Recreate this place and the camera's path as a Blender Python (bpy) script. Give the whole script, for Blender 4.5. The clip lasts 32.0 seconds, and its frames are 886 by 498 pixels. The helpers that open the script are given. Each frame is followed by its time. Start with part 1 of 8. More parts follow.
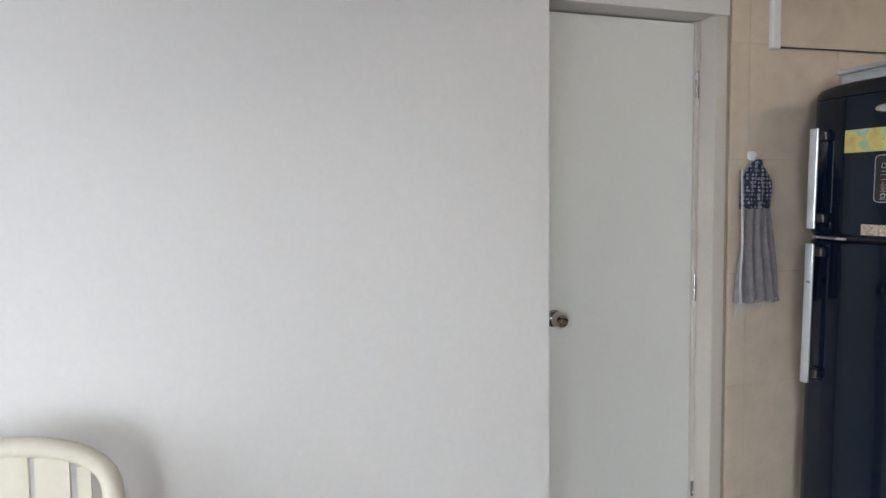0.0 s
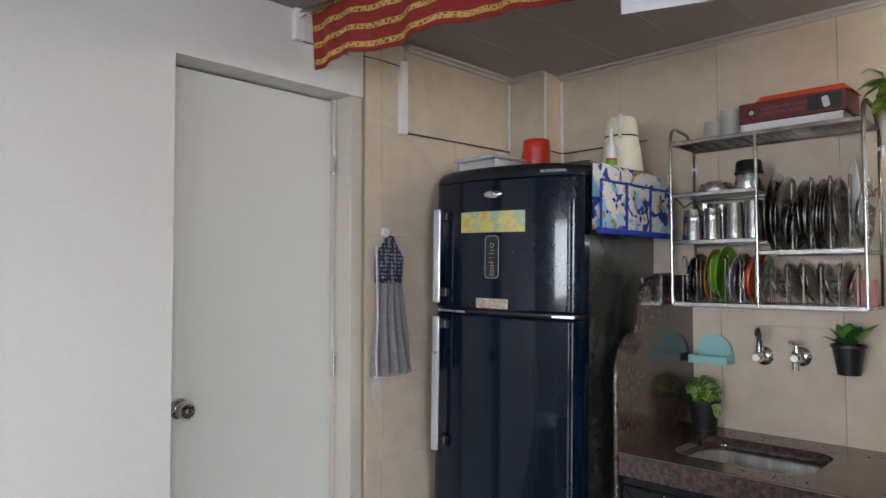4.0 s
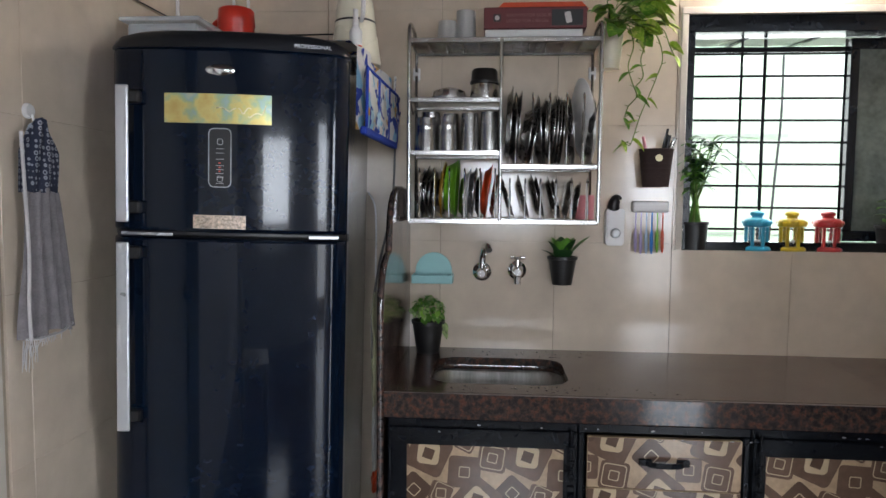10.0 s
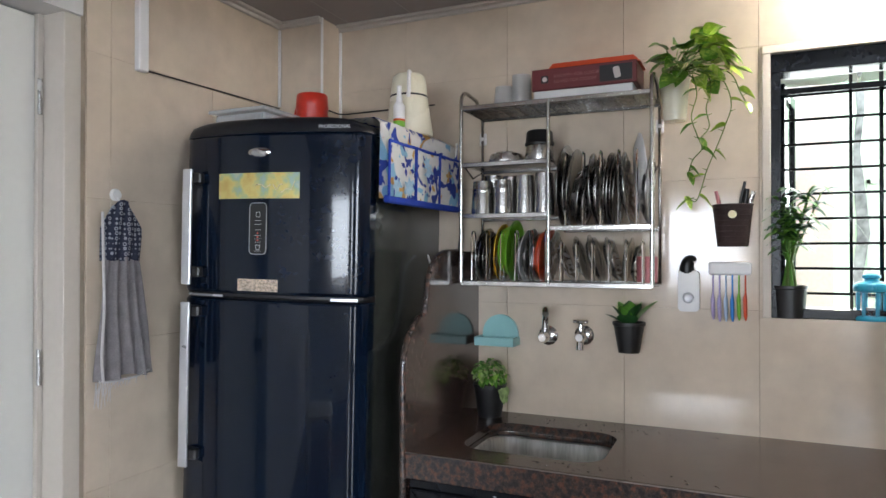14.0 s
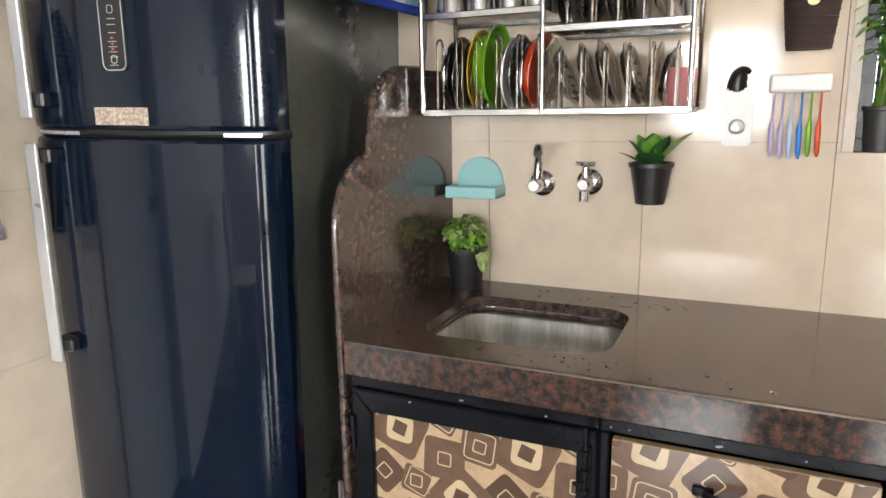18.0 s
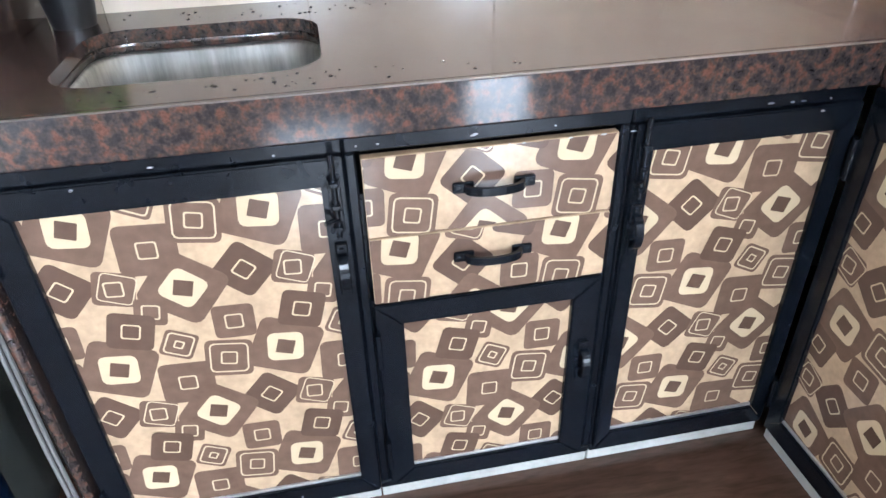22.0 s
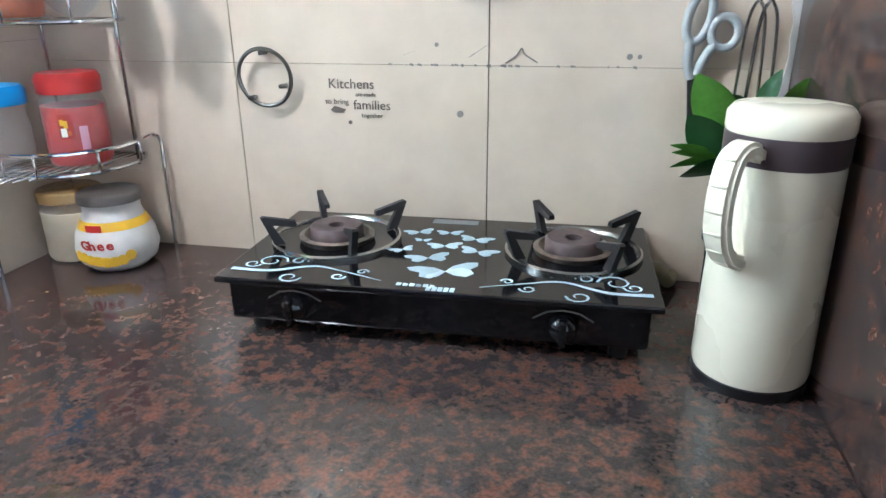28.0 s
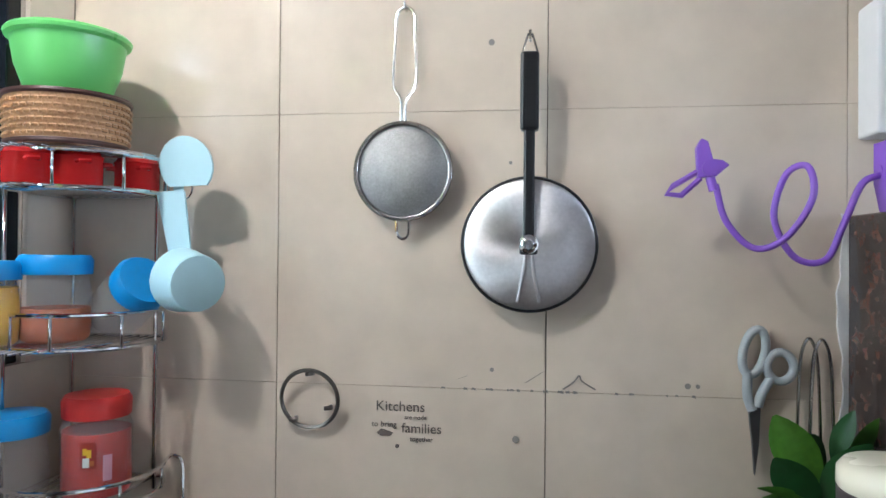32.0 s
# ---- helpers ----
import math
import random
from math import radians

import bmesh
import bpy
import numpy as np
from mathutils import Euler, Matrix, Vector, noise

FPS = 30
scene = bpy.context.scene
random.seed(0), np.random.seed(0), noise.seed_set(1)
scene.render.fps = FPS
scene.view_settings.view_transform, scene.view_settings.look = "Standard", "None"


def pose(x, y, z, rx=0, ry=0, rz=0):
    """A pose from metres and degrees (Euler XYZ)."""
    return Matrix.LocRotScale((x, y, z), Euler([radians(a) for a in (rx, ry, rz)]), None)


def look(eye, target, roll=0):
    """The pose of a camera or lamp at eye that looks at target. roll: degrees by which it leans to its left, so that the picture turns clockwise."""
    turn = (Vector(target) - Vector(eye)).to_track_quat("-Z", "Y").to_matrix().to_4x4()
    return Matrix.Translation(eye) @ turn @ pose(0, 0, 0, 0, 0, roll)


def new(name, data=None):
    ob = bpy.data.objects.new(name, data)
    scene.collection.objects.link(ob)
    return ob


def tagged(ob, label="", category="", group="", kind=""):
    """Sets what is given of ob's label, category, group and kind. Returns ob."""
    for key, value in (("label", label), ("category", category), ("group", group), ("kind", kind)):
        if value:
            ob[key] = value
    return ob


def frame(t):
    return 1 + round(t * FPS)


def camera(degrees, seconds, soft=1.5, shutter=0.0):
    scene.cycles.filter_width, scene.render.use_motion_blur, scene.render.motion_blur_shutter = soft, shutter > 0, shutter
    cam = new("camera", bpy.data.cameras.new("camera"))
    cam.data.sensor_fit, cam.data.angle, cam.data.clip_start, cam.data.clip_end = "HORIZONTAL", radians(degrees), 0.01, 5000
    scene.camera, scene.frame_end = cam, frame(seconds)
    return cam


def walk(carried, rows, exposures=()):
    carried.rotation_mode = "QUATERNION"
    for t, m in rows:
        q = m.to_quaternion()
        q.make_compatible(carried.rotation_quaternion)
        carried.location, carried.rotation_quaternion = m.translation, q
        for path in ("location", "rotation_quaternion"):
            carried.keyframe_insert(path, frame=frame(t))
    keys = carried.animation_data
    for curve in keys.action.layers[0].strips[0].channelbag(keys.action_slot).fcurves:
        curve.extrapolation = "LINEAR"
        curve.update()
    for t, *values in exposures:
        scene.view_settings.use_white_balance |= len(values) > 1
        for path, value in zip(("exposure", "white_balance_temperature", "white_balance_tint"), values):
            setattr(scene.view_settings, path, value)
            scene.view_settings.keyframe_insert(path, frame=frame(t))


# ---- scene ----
cam = camera(66.8, 32.0)
PATH = [
    (0, (0.462, 0.261, 1.407), (1.063, 2.164, 1.278), -0.6),
    (1, (0.484, 0.334, 1.37), (1.386, 2.118, 1.383), 0.1),
    (2, (0.511, 0.362, 1.405), (1.734, 1.943, 1.453), 1.0),
    (3, (0.56, 0.349, 1.413), (1.864, 1.865, 1.458), 0.3),
    (5.5, (0.617, 0.339, 1.408), (2.274, 1.447, 1.575), -0.5),
    (6, (0.627, 0.362, 1.393), (2.336, 1.386, 1.564), -0.2),
    (6.5, (0.628, 0.416, 1.404), (2.409, 1.316, 1.528), 1.2),
    (7, (0.666, 0.51, 1.412), (2.412, 1.484, 1.485), 1.6),
    (7.5, (0.693, 0.611, 1.423), (2.463, 1.537, 1.51), -0.1),
    (8, (0.742, 0.761, 1.432), (2.624, 1.413, 1.603), -0.6),
    (8.5, (0.757, 0.903, 1.432), (2.696, 1.384, 1.527), 1.6),
    (9, (0.734, 1.041, 1.415), (2.712, 1.329, 1.468), 1.2),
    (9.5, (0.725, 1.089, 1.407), (2.714, 1.286, 1.348), 0.2),
    (10, (0.722, 1.083, 1.376), (2.711, 1.237, 1.233), 0.5),
    (10.5, (0.714, 1.072, 1.372), (2.693, 1.208, 1.111), 2.0),
    (11, (0.712, 1.08, 1.37), (2.67, 1.246, 0.997), 1.5),
    (11.5, (0.731, 1.042, 1.347), (2.685, 1.202, 0.954), 1.2),
    (12, (0.808, 0.891, 1.31), (2.752, 1.298, 1.073), -0.0),
    (12.5, (0.824, 0.761, 1.329), (2.746, 1.31, 1.279), -0.0),
    (13, (0.794, 0.68, 1.366), (2.671, 1.366, 1.301), -1.9),
    (13.5, (0.786, 0.603, 1.383), (2.641, 1.345, 1.285), 1.2),
    (14, (0.836, 0.556, 1.404), (2.661, 1.374, 1.419), 0.0),
    (14.5, (0.951, 0.51, 1.416), (2.746, 1.382, 1.536), -0.2),
    (16.5, (1.321, 0.671, 1.392), (3.12, 1.545, 1.401), -1.1),
    (17, (1.333, 0.677, 1.373), (3.1, 1.599, 1.202), -1.3),
    (17.5, (1.343, 0.676, 1.354), (3.109, 1.571, 1.071), -1.7),
    (18, (1.356, 0.666, 1.326), (3.132, 1.488, 0.916), -1.0),
    (18.5, (1.358, 0.666, 1.316), (3.148, 1.415, 0.832), -0.6),
    (19, (1.368, 0.65, 1.293), (3.15, 1.351, 0.716), -0.8),
    (19.5, (1.379, 0.658, 1.262), (3.148, 1.255, 0.544), -0.8),
    (20, (1.422, 0.704, 1.22), (3.212, 1.127, 0.434), -0.6),
    (20.5, (1.486, 0.748, 1.197), (3.189, 0.928, 0.164), -2.2),
    (21, (1.525, 0.814, 1.179), (3.195, 0.929, 0.084), -3.2),
    (21.5, (1.534, 0.88, 1.19), (3.217, 0.798, 0.113), -3.0),
    (22, (1.544, 0.884, 1.185), (3.196, 0.591, 0.097), -1.8),
    (22.5, (1.552, 0.849, 1.185), (3.177, 0.427, 0.098), -0.6),
    (23, (1.561, 0.801, 1.184), (3.123, 0.215, 0.08), -1.2),
    (23.5, (1.56, 0.768, 1.181), (3.043, -0.031, 0.103), -0.3),
    (24, (1.542, 0.735, 1.185), (2.921, -0.234, 0.108), -0.4),
    (24.5, (1.523, 0.713, 1.176), (2.808, -0.366, 0.088), -1.4),
    (26.5, (1.899, 0.606, 1.232), (2.574, -0.917, 0.125), -0.5),
    (27, (1.979, 0.569, 1.208), (2.561, -1.131, 0.329), -0.0),
    (27.5, (2.032, 0.496, 1.257), (2.577, -1.264, 0.481), -1.9),
    (28, (2.061, 0.447, 1.286), (2.465, -1.379, 0.577), -0.5),
    (28.5, (2.103, 0.403, 1.282), (2.395, -1.511, 0.781), 0.1),
    (29, (2.163, 0.412, 1.305), (2.349, -1.525, 0.842), -0.5),
    (29.5, (2.196, 0.422, 1.314), (2.406, -1.513, 0.851), -0.5),
    (30, (2.214, 0.438, 1.323), (2.399, -1.516, 0.938), -0.1),
    (30.5, (2.219, 0.442, 1.342), (2.392, -1.53, 1.063), 0.2),
    (31, (2.22, 0.446, 1.362), (2.406, -1.537, 1.188), 0.1),
    (31.5, (2.22, 0.446, 1.377), (2.421, -1.544, 1.327), 1.0),
    (32, (2.222, 0.431, 1.381), (2.492, -1.55, 1.397), 0.5),
]
EXPOSURES = [  # seconds, stops, kelvin, tint
    (0, -0.15, 6400, 12), (3.5, 0.0, 6450, 13), (5.5, -0.68, 6100, 12), (7, -0.58, 6150, 12), (8, -0.54, 6300, 13), (9, -0.58, 6400, 15), (11, 0.0, 6250, 13), (12, 0.02, 6250, 13), (13.5, 0.0, 6250, 12),
    (14.5, 0.2, 6250, 13), (17, 0.76, 6200, 13), (18, 0.98, 7100, 13), (19, 0.94, 7500, 13), (20, 1.0, 7500, 13), (21, 1.75, 5850, 10), (22, 1.75, 5700, 11),
    (24.5, 1.84, 5500, 10), (27, 1.75, 5150, 7), (28, 1.45, 5150, 7), (29, 0.92, 5450, 9), (30, 0.78, 5450, 9), (31, 0.68, 5550, 10), (32, 0.5, 5400, 9),
]
walk(cam, [(t, look(eye, target, roll)) for t, eye, target, roll in PATH], EXPOSURES)
# ---- light ----
world = bpy.data.worlds.new("sky")
scene.world = world
world.use_nodes = True
wn = world.node_tree.nodes
sky = wn.new("ShaderNodeTexSky")
sky.sky_type, sky.sun_disc, sky.sun_elevation, sky.sun_rotation = "NISHITA", False, radians(42), radians(255)
world.node_tree.links.new(sky.outputs[0], wn["Background"].inputs[0])
wn["Background"].inputs[1].default_value = 0.15
BULB_POWER = 560.0


def lamp(name, kind, energy, m, color=(1, 1, 1), **more):
    data = bpy.data.lights.new(name, kind)
    data.energy, data.color = energy, color
    for key, value in more.items():
        if key == "size":
            data.shadow_soft_size = value
        elif key == "area":
            data.shape, data.size, data.size_y = "RECTANGLE", value[0], value[1]
        elif key == "angle":
            data.angle = value
    ob = new(name, data)
    ob.matrix_world = m
    return ob


lamp("sun", "SUN", 3.6, look((-7.2, -2.0, 7.8), (0, 0, 1)), (1, 0.97, 0.93), angle=radians(6))
lamp("window_daylight", "AREA", 10, look((3.20, 0.05, 1.6), (1.5, 0.2, 1.35)), (0.95, 1, 0.97), area=(0.75, 0.66))
lamp("balcony_daylight", "AREA", 22, look((-2.02, -0.57, 1.1), (0.6, 0.2, -0.5)), (0.86, 0.94, 1), area=(0.5, 1.75))
lamp("side_window_daylight", "AREA", 24, look((-2.02, 0.98, 1.5), (0.6, 1.1, 0.0)), (0.86, 0.94, 1), area=(0.76, 0.78))
# added fill for the dim door wall; no south opening is known
lamp("south_door_daylight", "AREA", 42, look((-0.75, -2.22, 1.1), (1.3, 1.6, 0.3)), (0.88, 0.95, 1), area=(1.0, 1.8))

# ---- materials ----
MATS = {}


def material(name, color, rough=0.5, metal=0.0, var=0.12, scale=6.0, grain=60.0, bump=0.0, bump_scale=120.0, coat=0.0, spec=0.5, glass=0.0, emit=None, alpha=1.0, per_object=0.0):
    m = bpy.data.materials.new(name)
    m.use_nodes = True
    nt = m.node_tree
    b = nt.nodes["Principled BSDF"]
    b.inputs["Roughness"].default_value = rough
    b.inputs["Metallic"].default_value = metal
    b.inputs["Coat Weight"].default_value = coat
    b.inputs["Coat Roughness"].default_value = 0.08
    b.inputs["Specular IOR Level"].default_value = spec
    b.inputs["Transmission Weight"].default_value = glass
    b.inputs["Alpha"].default_value = alpha
    if emit:
        b.inputs["Emission Color"].default_value = (*color, 1)
        b.inputs["Emission Strength"].default_value = emit
    co = nt.nodes.new("ShaderNodeTexCoord")
    big = nt.nodes.new("ShaderNodeTexNoise")
    big.inputs["Scale"].default_value, big.inputs["Detail"].default_value = scale, 4
    fine = nt.nodes.new("ShaderNodeTexNoise")
    fine.inputs["Scale"].default_value, fine.inputs["Detail"].default_value = grain, 3
    for n in (big, fine):
        nt.links.new(co.outputs["Object"], n.inputs["Vector"])
    mix = nt.nodes.new("ShaderNodeMix")
    mix.inputs[0].default_value = 0.4
    nt.links.new(big.outputs[0], mix.inputs[2])
    nt.links.new(fine.outputs[0], mix.inputs[3])
    ramp = nt.nodes.new("ShaderNodeValToRGB")
    lo, hi = [max(0, c * (1 - var)) for c in color], [min(1, c * (1 + var)) for c in color]
    ramp.color_ramp.elements[0].position, ramp.color_ramp.elements[0].color = 0.3, (*lo, 1)
    ramp.color_ramp.elements[1].position, ramp.color_ramp.elements[1].color = 0.7, (*hi, 1)
    nt.links.new(mix.outputs[0], ramp.inputs[0])
    last = ramp.outputs[0]
    if per_object:
        info = nt.nodes.new("ShaderNodeObjectInfo")
        hsv = nt.nodes.new("ShaderNodeHueSaturation")
        rng = nt.nodes.new("ShaderNodeMapRange")
        rng.inputs[3].default_value, rng.inputs[4].default_value = 1 - per_object, 1 + per_object
        nt.links.new(info.outputs["Random"], rng.inputs[0])
        nt.links.new(rng.outputs[0], hsv.inputs["Value"])
        nt.links.new(last, hsv.inputs["Color"])
        last = hsv.outputs[0]
    nt.links.new(last, b.inputs["Base Color"])
    rr = nt.nodes.new("ShaderNodeMapRange")
    rr.inputs[3].default_value, rr.inputs[4].default_value = max(0.02, rough - 0.08), min(1, rough + 0.08)
    nt.links.new(big.outputs[0], rr.inputs[0])
    nt.links.new(rr.outputs[0], b.inputs["Roughness"])
    if bump:
        bt = nt.nodes.new("ShaderNodeTexNoise")
        bt.inputs["Scale"].default_value, bt.inputs["Detail"].default_value = bump_scale, 4
        nt.links.new(co.outputs["Object"], bt.inputs["Vector"])
        bn = nt.nodes.new("ShaderNodeBump")
        bn.inputs["Strength"].default_value, bn.inputs["Distance"].default_value = bump, 0.002
        nt.links.new(bt.outputs[0], bn.inputs["Height"])
        nt.links.new(bn.outputs[0], b.inputs["Normal"])
    MATS[name] = m
    return m


def granite(name, grains, contrast, rough0, rough1, ior=1.55):
    """Polished brown granite: blurred mineral grains, fine speckle, smeared polish."""
    m = bpy.data.materials.new(name)
    m.use_nodes = True
    nt = m.node_tree
    b = nt.nodes["Principled BSDF"]
    co = nt.nodes.new("ShaderNodeTexCoord")
    warp = nt.nodes.new("ShaderNodeTexNoise")
    warp.inputs["Scale"].default_value = 30
    vadd = nt.nodes.new("ShaderNodeMix")
    vadd.data_type, vadd.inputs[0].default_value = "VECTOR", 0.010
    nt.links.new(co.outputs["Object"], warp.inputs["Vector"])
    nt.links.new(co.outputs["Object"], vadd.inputs[4])
    nt.links.new(warp.outputs["Color"], vadd.inputs[5])
    vo = nt.nodes.new("ShaderNodeTexNoise")
    vo.inputs["Scale"].default_value, vo.inputs["Detail"].default_value, vo.inputs["Roughness"].default_value = grains, 2.5, 0.55
    nt.links.new(vadd.outputs[1], vo.inputs["Vector"])
    r1 = nt.nodes.new("ShaderNodeValToRGB")
    e = r1.color_ramp.elements
    mean = (0.060, 0.040, 0.033)
    tint = lambda c: (*[a + (q - a) * contrast for a, q in zip(mean, c)], 1)
    e[0].position, e[0].color = 0.39, tint((0.022, 0.020, 0.025))
    e[1].position, e[1].color = 0.63, tint((0.150, 0.062, 0.040))
    for p, c in ((0.47, (0.046, 0.036, 0.036)), (0.53, (0.072, 0.049, 0.040))):
        x = e.new(p)
        x.color = tint(c)
    nt.links.new(vo.outputs[0], r1.inputs[0])
    fine = nt.nodes.new("ShaderNodeTexNoise")
    fine.inputs["Scale"].default_value, fine.inputs["Detail"].default_value = 260, 5
    nt.links.new(co.outputs["Object"], fine.inputs["Vector"])
    r2 = nt.nodes.new("ShaderNodeValToRGB")
    r2.color_ramp.elements[0].position, r2.color_ramp.elements[0].color = 0.38, (0.35, 0.35, 0.36, 1)
    r2.color_ramp.elements[1].position, r2.color_ramp.elements[1].color = 0.6, (1, 1, 1, 1)
    nt.links.new(fine.outputs[0], r2.inputs[0])
    mul = nt.nodes.new("ShaderNodeMix")
    mul.data_type, mul.blend_type, mul.inputs[0].default_value = "RGBA", "MULTIPLY", 0.55
    nt.links.new(r1.outputs[0], mul.inputs[6])
    nt.links.new(r2.outputs[0], mul.inputs[7])
    nt.links.new(mul.outputs[2], b.inputs["Base Color"])
    smear = nt.nodes.new("ShaderNodeTexNoise")
    smear.inputs["Scale"].default_value, smear.inputs["Detail"].default_value = 9, 5
    nt.links.new(co.outputs["Object"], smear.inputs["Vector"])
    rr = nt.nodes.new("ShaderNodeMapRange")
    rr.inputs[1].default_value, rr.inputs[2].default_value, rr.inputs[3].default_value, rr.inputs[4].default_value = 0.3, 0.7, rough0, rough1
    nt.links.new(smear.outputs[0], rr.inputs[0])
    nt.links.new(rr.outputs[0], b.inputs["Roughness"])
    b.inputs["IOR"].default_value = ior
    return m


GRANITE = granite("brown_granite", 62, 0.6, 0.08, 0.20, 1.74)
GRANITE_S = granite("mottled_brown_granite", 74, 0.7, 0.09, 0.22)
# bands and tops are one stone; reflections dulling the tops are put into contrast
GRANITE_BAND = granite("brown_granite_high_contrast", 62, 0.78, 0.05, 0.16)
TILE = material("cream_glazed_tile", (0.605, 0.51, 0.405), 0.11, var=0.13, scale=5, grain=16, per_object=0.02, bump=0.02, bump_scale=8)
GROUT = material("dark_grout", (0.17, 0.135, 0.105), 0.9)
GROUT_L = material("pale_grout", (0.36, 0.30, 0.235), 0.9)
PAINT = material("white_wall_paint", (0.66, 0.64, 0.62), 0.6, var=0.04, scale=1.5, bump=0.05)
# off-white ceiling; the weak light up there is put into this darker grey
CEIL = material("ceiling_panel_dimmed", (0.27, 0.245, 0.24), 0.45, var=0.04, scale=2)
DOORM = material("grey_door_paint", (0.60, 0.60, 0.57), 0.45, var=0.03, scale=2, bump=0.04, bump_scale=60)
FRAMEW = material("cream_frame_paint", (0.52, 0.475, 0.42), 0.5, var=0.05)
FLOORM = material("brown_floor_tile", (0.085, 0.046, 0.031), 0.14, var=0.45, scale=5, grain=22)
fm = FLOORM.node_tree
mp = fm.nodes.new("ShaderNodeMapping")  # wood-look figure drawn out along the counter
mp.inputs["Scale"].default_value = (3.2, 0.55, 1)
fm.links.new([n for n in fm.nodes if n.bl_idname == "ShaderNodeTexCoord"][0].outputs["Object"], mp.inputs["Vector"])
for n in fm.nodes:
    if n.bl_idname == "ShaderNodeTexNoise":
        n.inputs["Distortion"].default_value = 1.4
        fm.links.new(mp.outputs[0], n.inputs["Vector"])
NAVY = material("navy_gloss_steel", (0.0021, 0.0064, 0.0165), 0.12, var=0.22, scale=4, spec=0.18, coat=0.3)
NAVY.node_tree.nodes["Principled BSDF"].inputs["Coat Roughness"].default_value = 0.03
SIDEG = material("dark_grey_side", (0.045, 0.049, 0.044), 0.17, var=0.2)
BLACKP = material("black_plastic", (0.008, 0.008, 0.009), 0.35)
BLACKA = material("black_aluminium", (0.005, 0.0068, 0.010), 0.24, var=0.4, scale=20, spec=0.3)
STEEL = material("stainless_steel", (0.47, 0.46, 0.445), 0.22, 1.0, var=0.2, scale=20)
CHROME = material("chrome", (0.75, 0.75, 0.76), 0.08, 1.0, var=0.05)
SILVER = material("silver_plastic", (0.62, 0.63, 0.65), 0.3, 0.6, var=0.05)
WHITEP = material("white_plastic", (0.75, 0.74, 0.73), 0.35, var=0.03)
CREAMP = material("cream_plastic", (0.75, 0.70, 0.55), 0.3, var=0.03)


# ---- mesh helpers ----
def box(bm, x0, x1, y0, y1, z0, z1, bevel=0.0, seg=2):
    made = bmesh.ops.create_cube(bm, size=1.0)["verts"]
    for v in made:
        v.co = ((x0 + x1) / 2 + v.co.x * (x1 - x0), (y0 + y1) / 2 + v.co.y * (y1 - y0), (z0 + z1) / 2 + v.co.z * (z1 - z0))
    if bevel:
        edges = list({e for v in made for e in v.link_edges})
        bmesh.ops.bevel(bm, geom=edges, offset=bevel, segments=seg, profile=0.5, affect="EDGES")
    return bm


def tube(bm, points, r, seg=8, closed=False, cap=True):
    pts = [Vector(p) for p in points]
    n = len(pts)
    rings, ref = [], None
    for i, p in enumerate(pts):
        a = pts[(i - 1) % n] if (closed or i > 0) else p
        c = pts[(i + 1) % n] if (closed or i < n - 1) else p
        d = (c - a).normalized()
        if ref is None:
            ref = d.orthogonal().normalized()
        ref = (ref - d * ref.dot(d)).normalized()
        side = d.cross(ref)
        rad = r[i] if isinstance(r, (list, tuple)) else r
        rings.append([bm.verts.new(p + (ref * math.cos(2 * math.pi * k / seg) + side * math.sin(2 * math.pi * k / seg)) * rad) for k in range(seg)])
    for i in range(n if closed else n - 1):
        a, c = rings[i], rings[(i + 1) % n]
        for k in range(seg):
            f = bm.faces.new((a[k], a[(k + 1) % seg], c[(k + 1) % seg], c[k]))
            f.smooth = True
    if cap and not closed:
        bm.faces.new(rings[0][::-1])
        bm.faces.new(rings[-1])
    return bm


def lathe(bm, profile, seg=32, at=(0, 0, 0), m=None):
    """Profile of (radius, height) round the z axis."""
    rings = []
    for r, z in profile:
        if r < 1e-5:
            rings.append([bm.verts.new((0, 0, z))])
        else:
            rings.append([bm.verts.new((r * math.cos(2 * math.pi * k / seg), r * math.sin(2 * math.pi * k / seg), z)) for k in range(seg)])
    made = [v for ring in rings for v in ring]
    for a, c in zip(rings, rings[1:]):
        for k in range(seg):
            q = [a[k % len(a)], a[(k + 1) % len(a)], c[(k + 1) % len(c)], c[k % len(c)]]
            q = list(dict.fromkeys(q))
            if len(q) > 2:
                f = bm.faces.new(q)
                f.smooth = True
    for v in made:
        v.co = (m @ v.co if m else v.co) + Vector(at)
    return bm


def slab(bm, outline, y0, y1, bevel=0.0):
    """A flat plate: outline of (x, z), from depth y0 to y1."""
    a = [bm.verts.new((x, y0, z)) for x, z in outline]
    c = [bm.verts.new((x, y1, z)) for x, z in outline]
    n = len(a)
    bm.faces.new(a)
    bm.faces.new(c[::-1])
    sides = [bm.faces.new((a[i], c[i], c[(i + 1) % n], a[(i + 1) % n])) for i in range(n)]
    bmesh.ops.recalc_face_normals(bm, faces=bm.faces)
    return bm


def rounded(x0, x1, z0, z1, r, seg=5):
    out = []
    for cx, cz, a in ((x1 - r, z1 - r, 0), (x0 + r, z1 - r, 90), (x0 + r, z0 + r, 180), (x1 - r, z0 + r, 270)):
        out += [(cx + r * math.cos(radians(a + 90 * k / seg)), cz + r * math.sin(radians(a + 90 * k / seg))) for k in range(seg + 1)]
    return out


def circle(cx, cz, r, n=24):
    return [(cx + r * math.cos(2 * math.pi * k / n), cz + r * math.sin(2 * math.pi * k / n)) for k in range(n)]


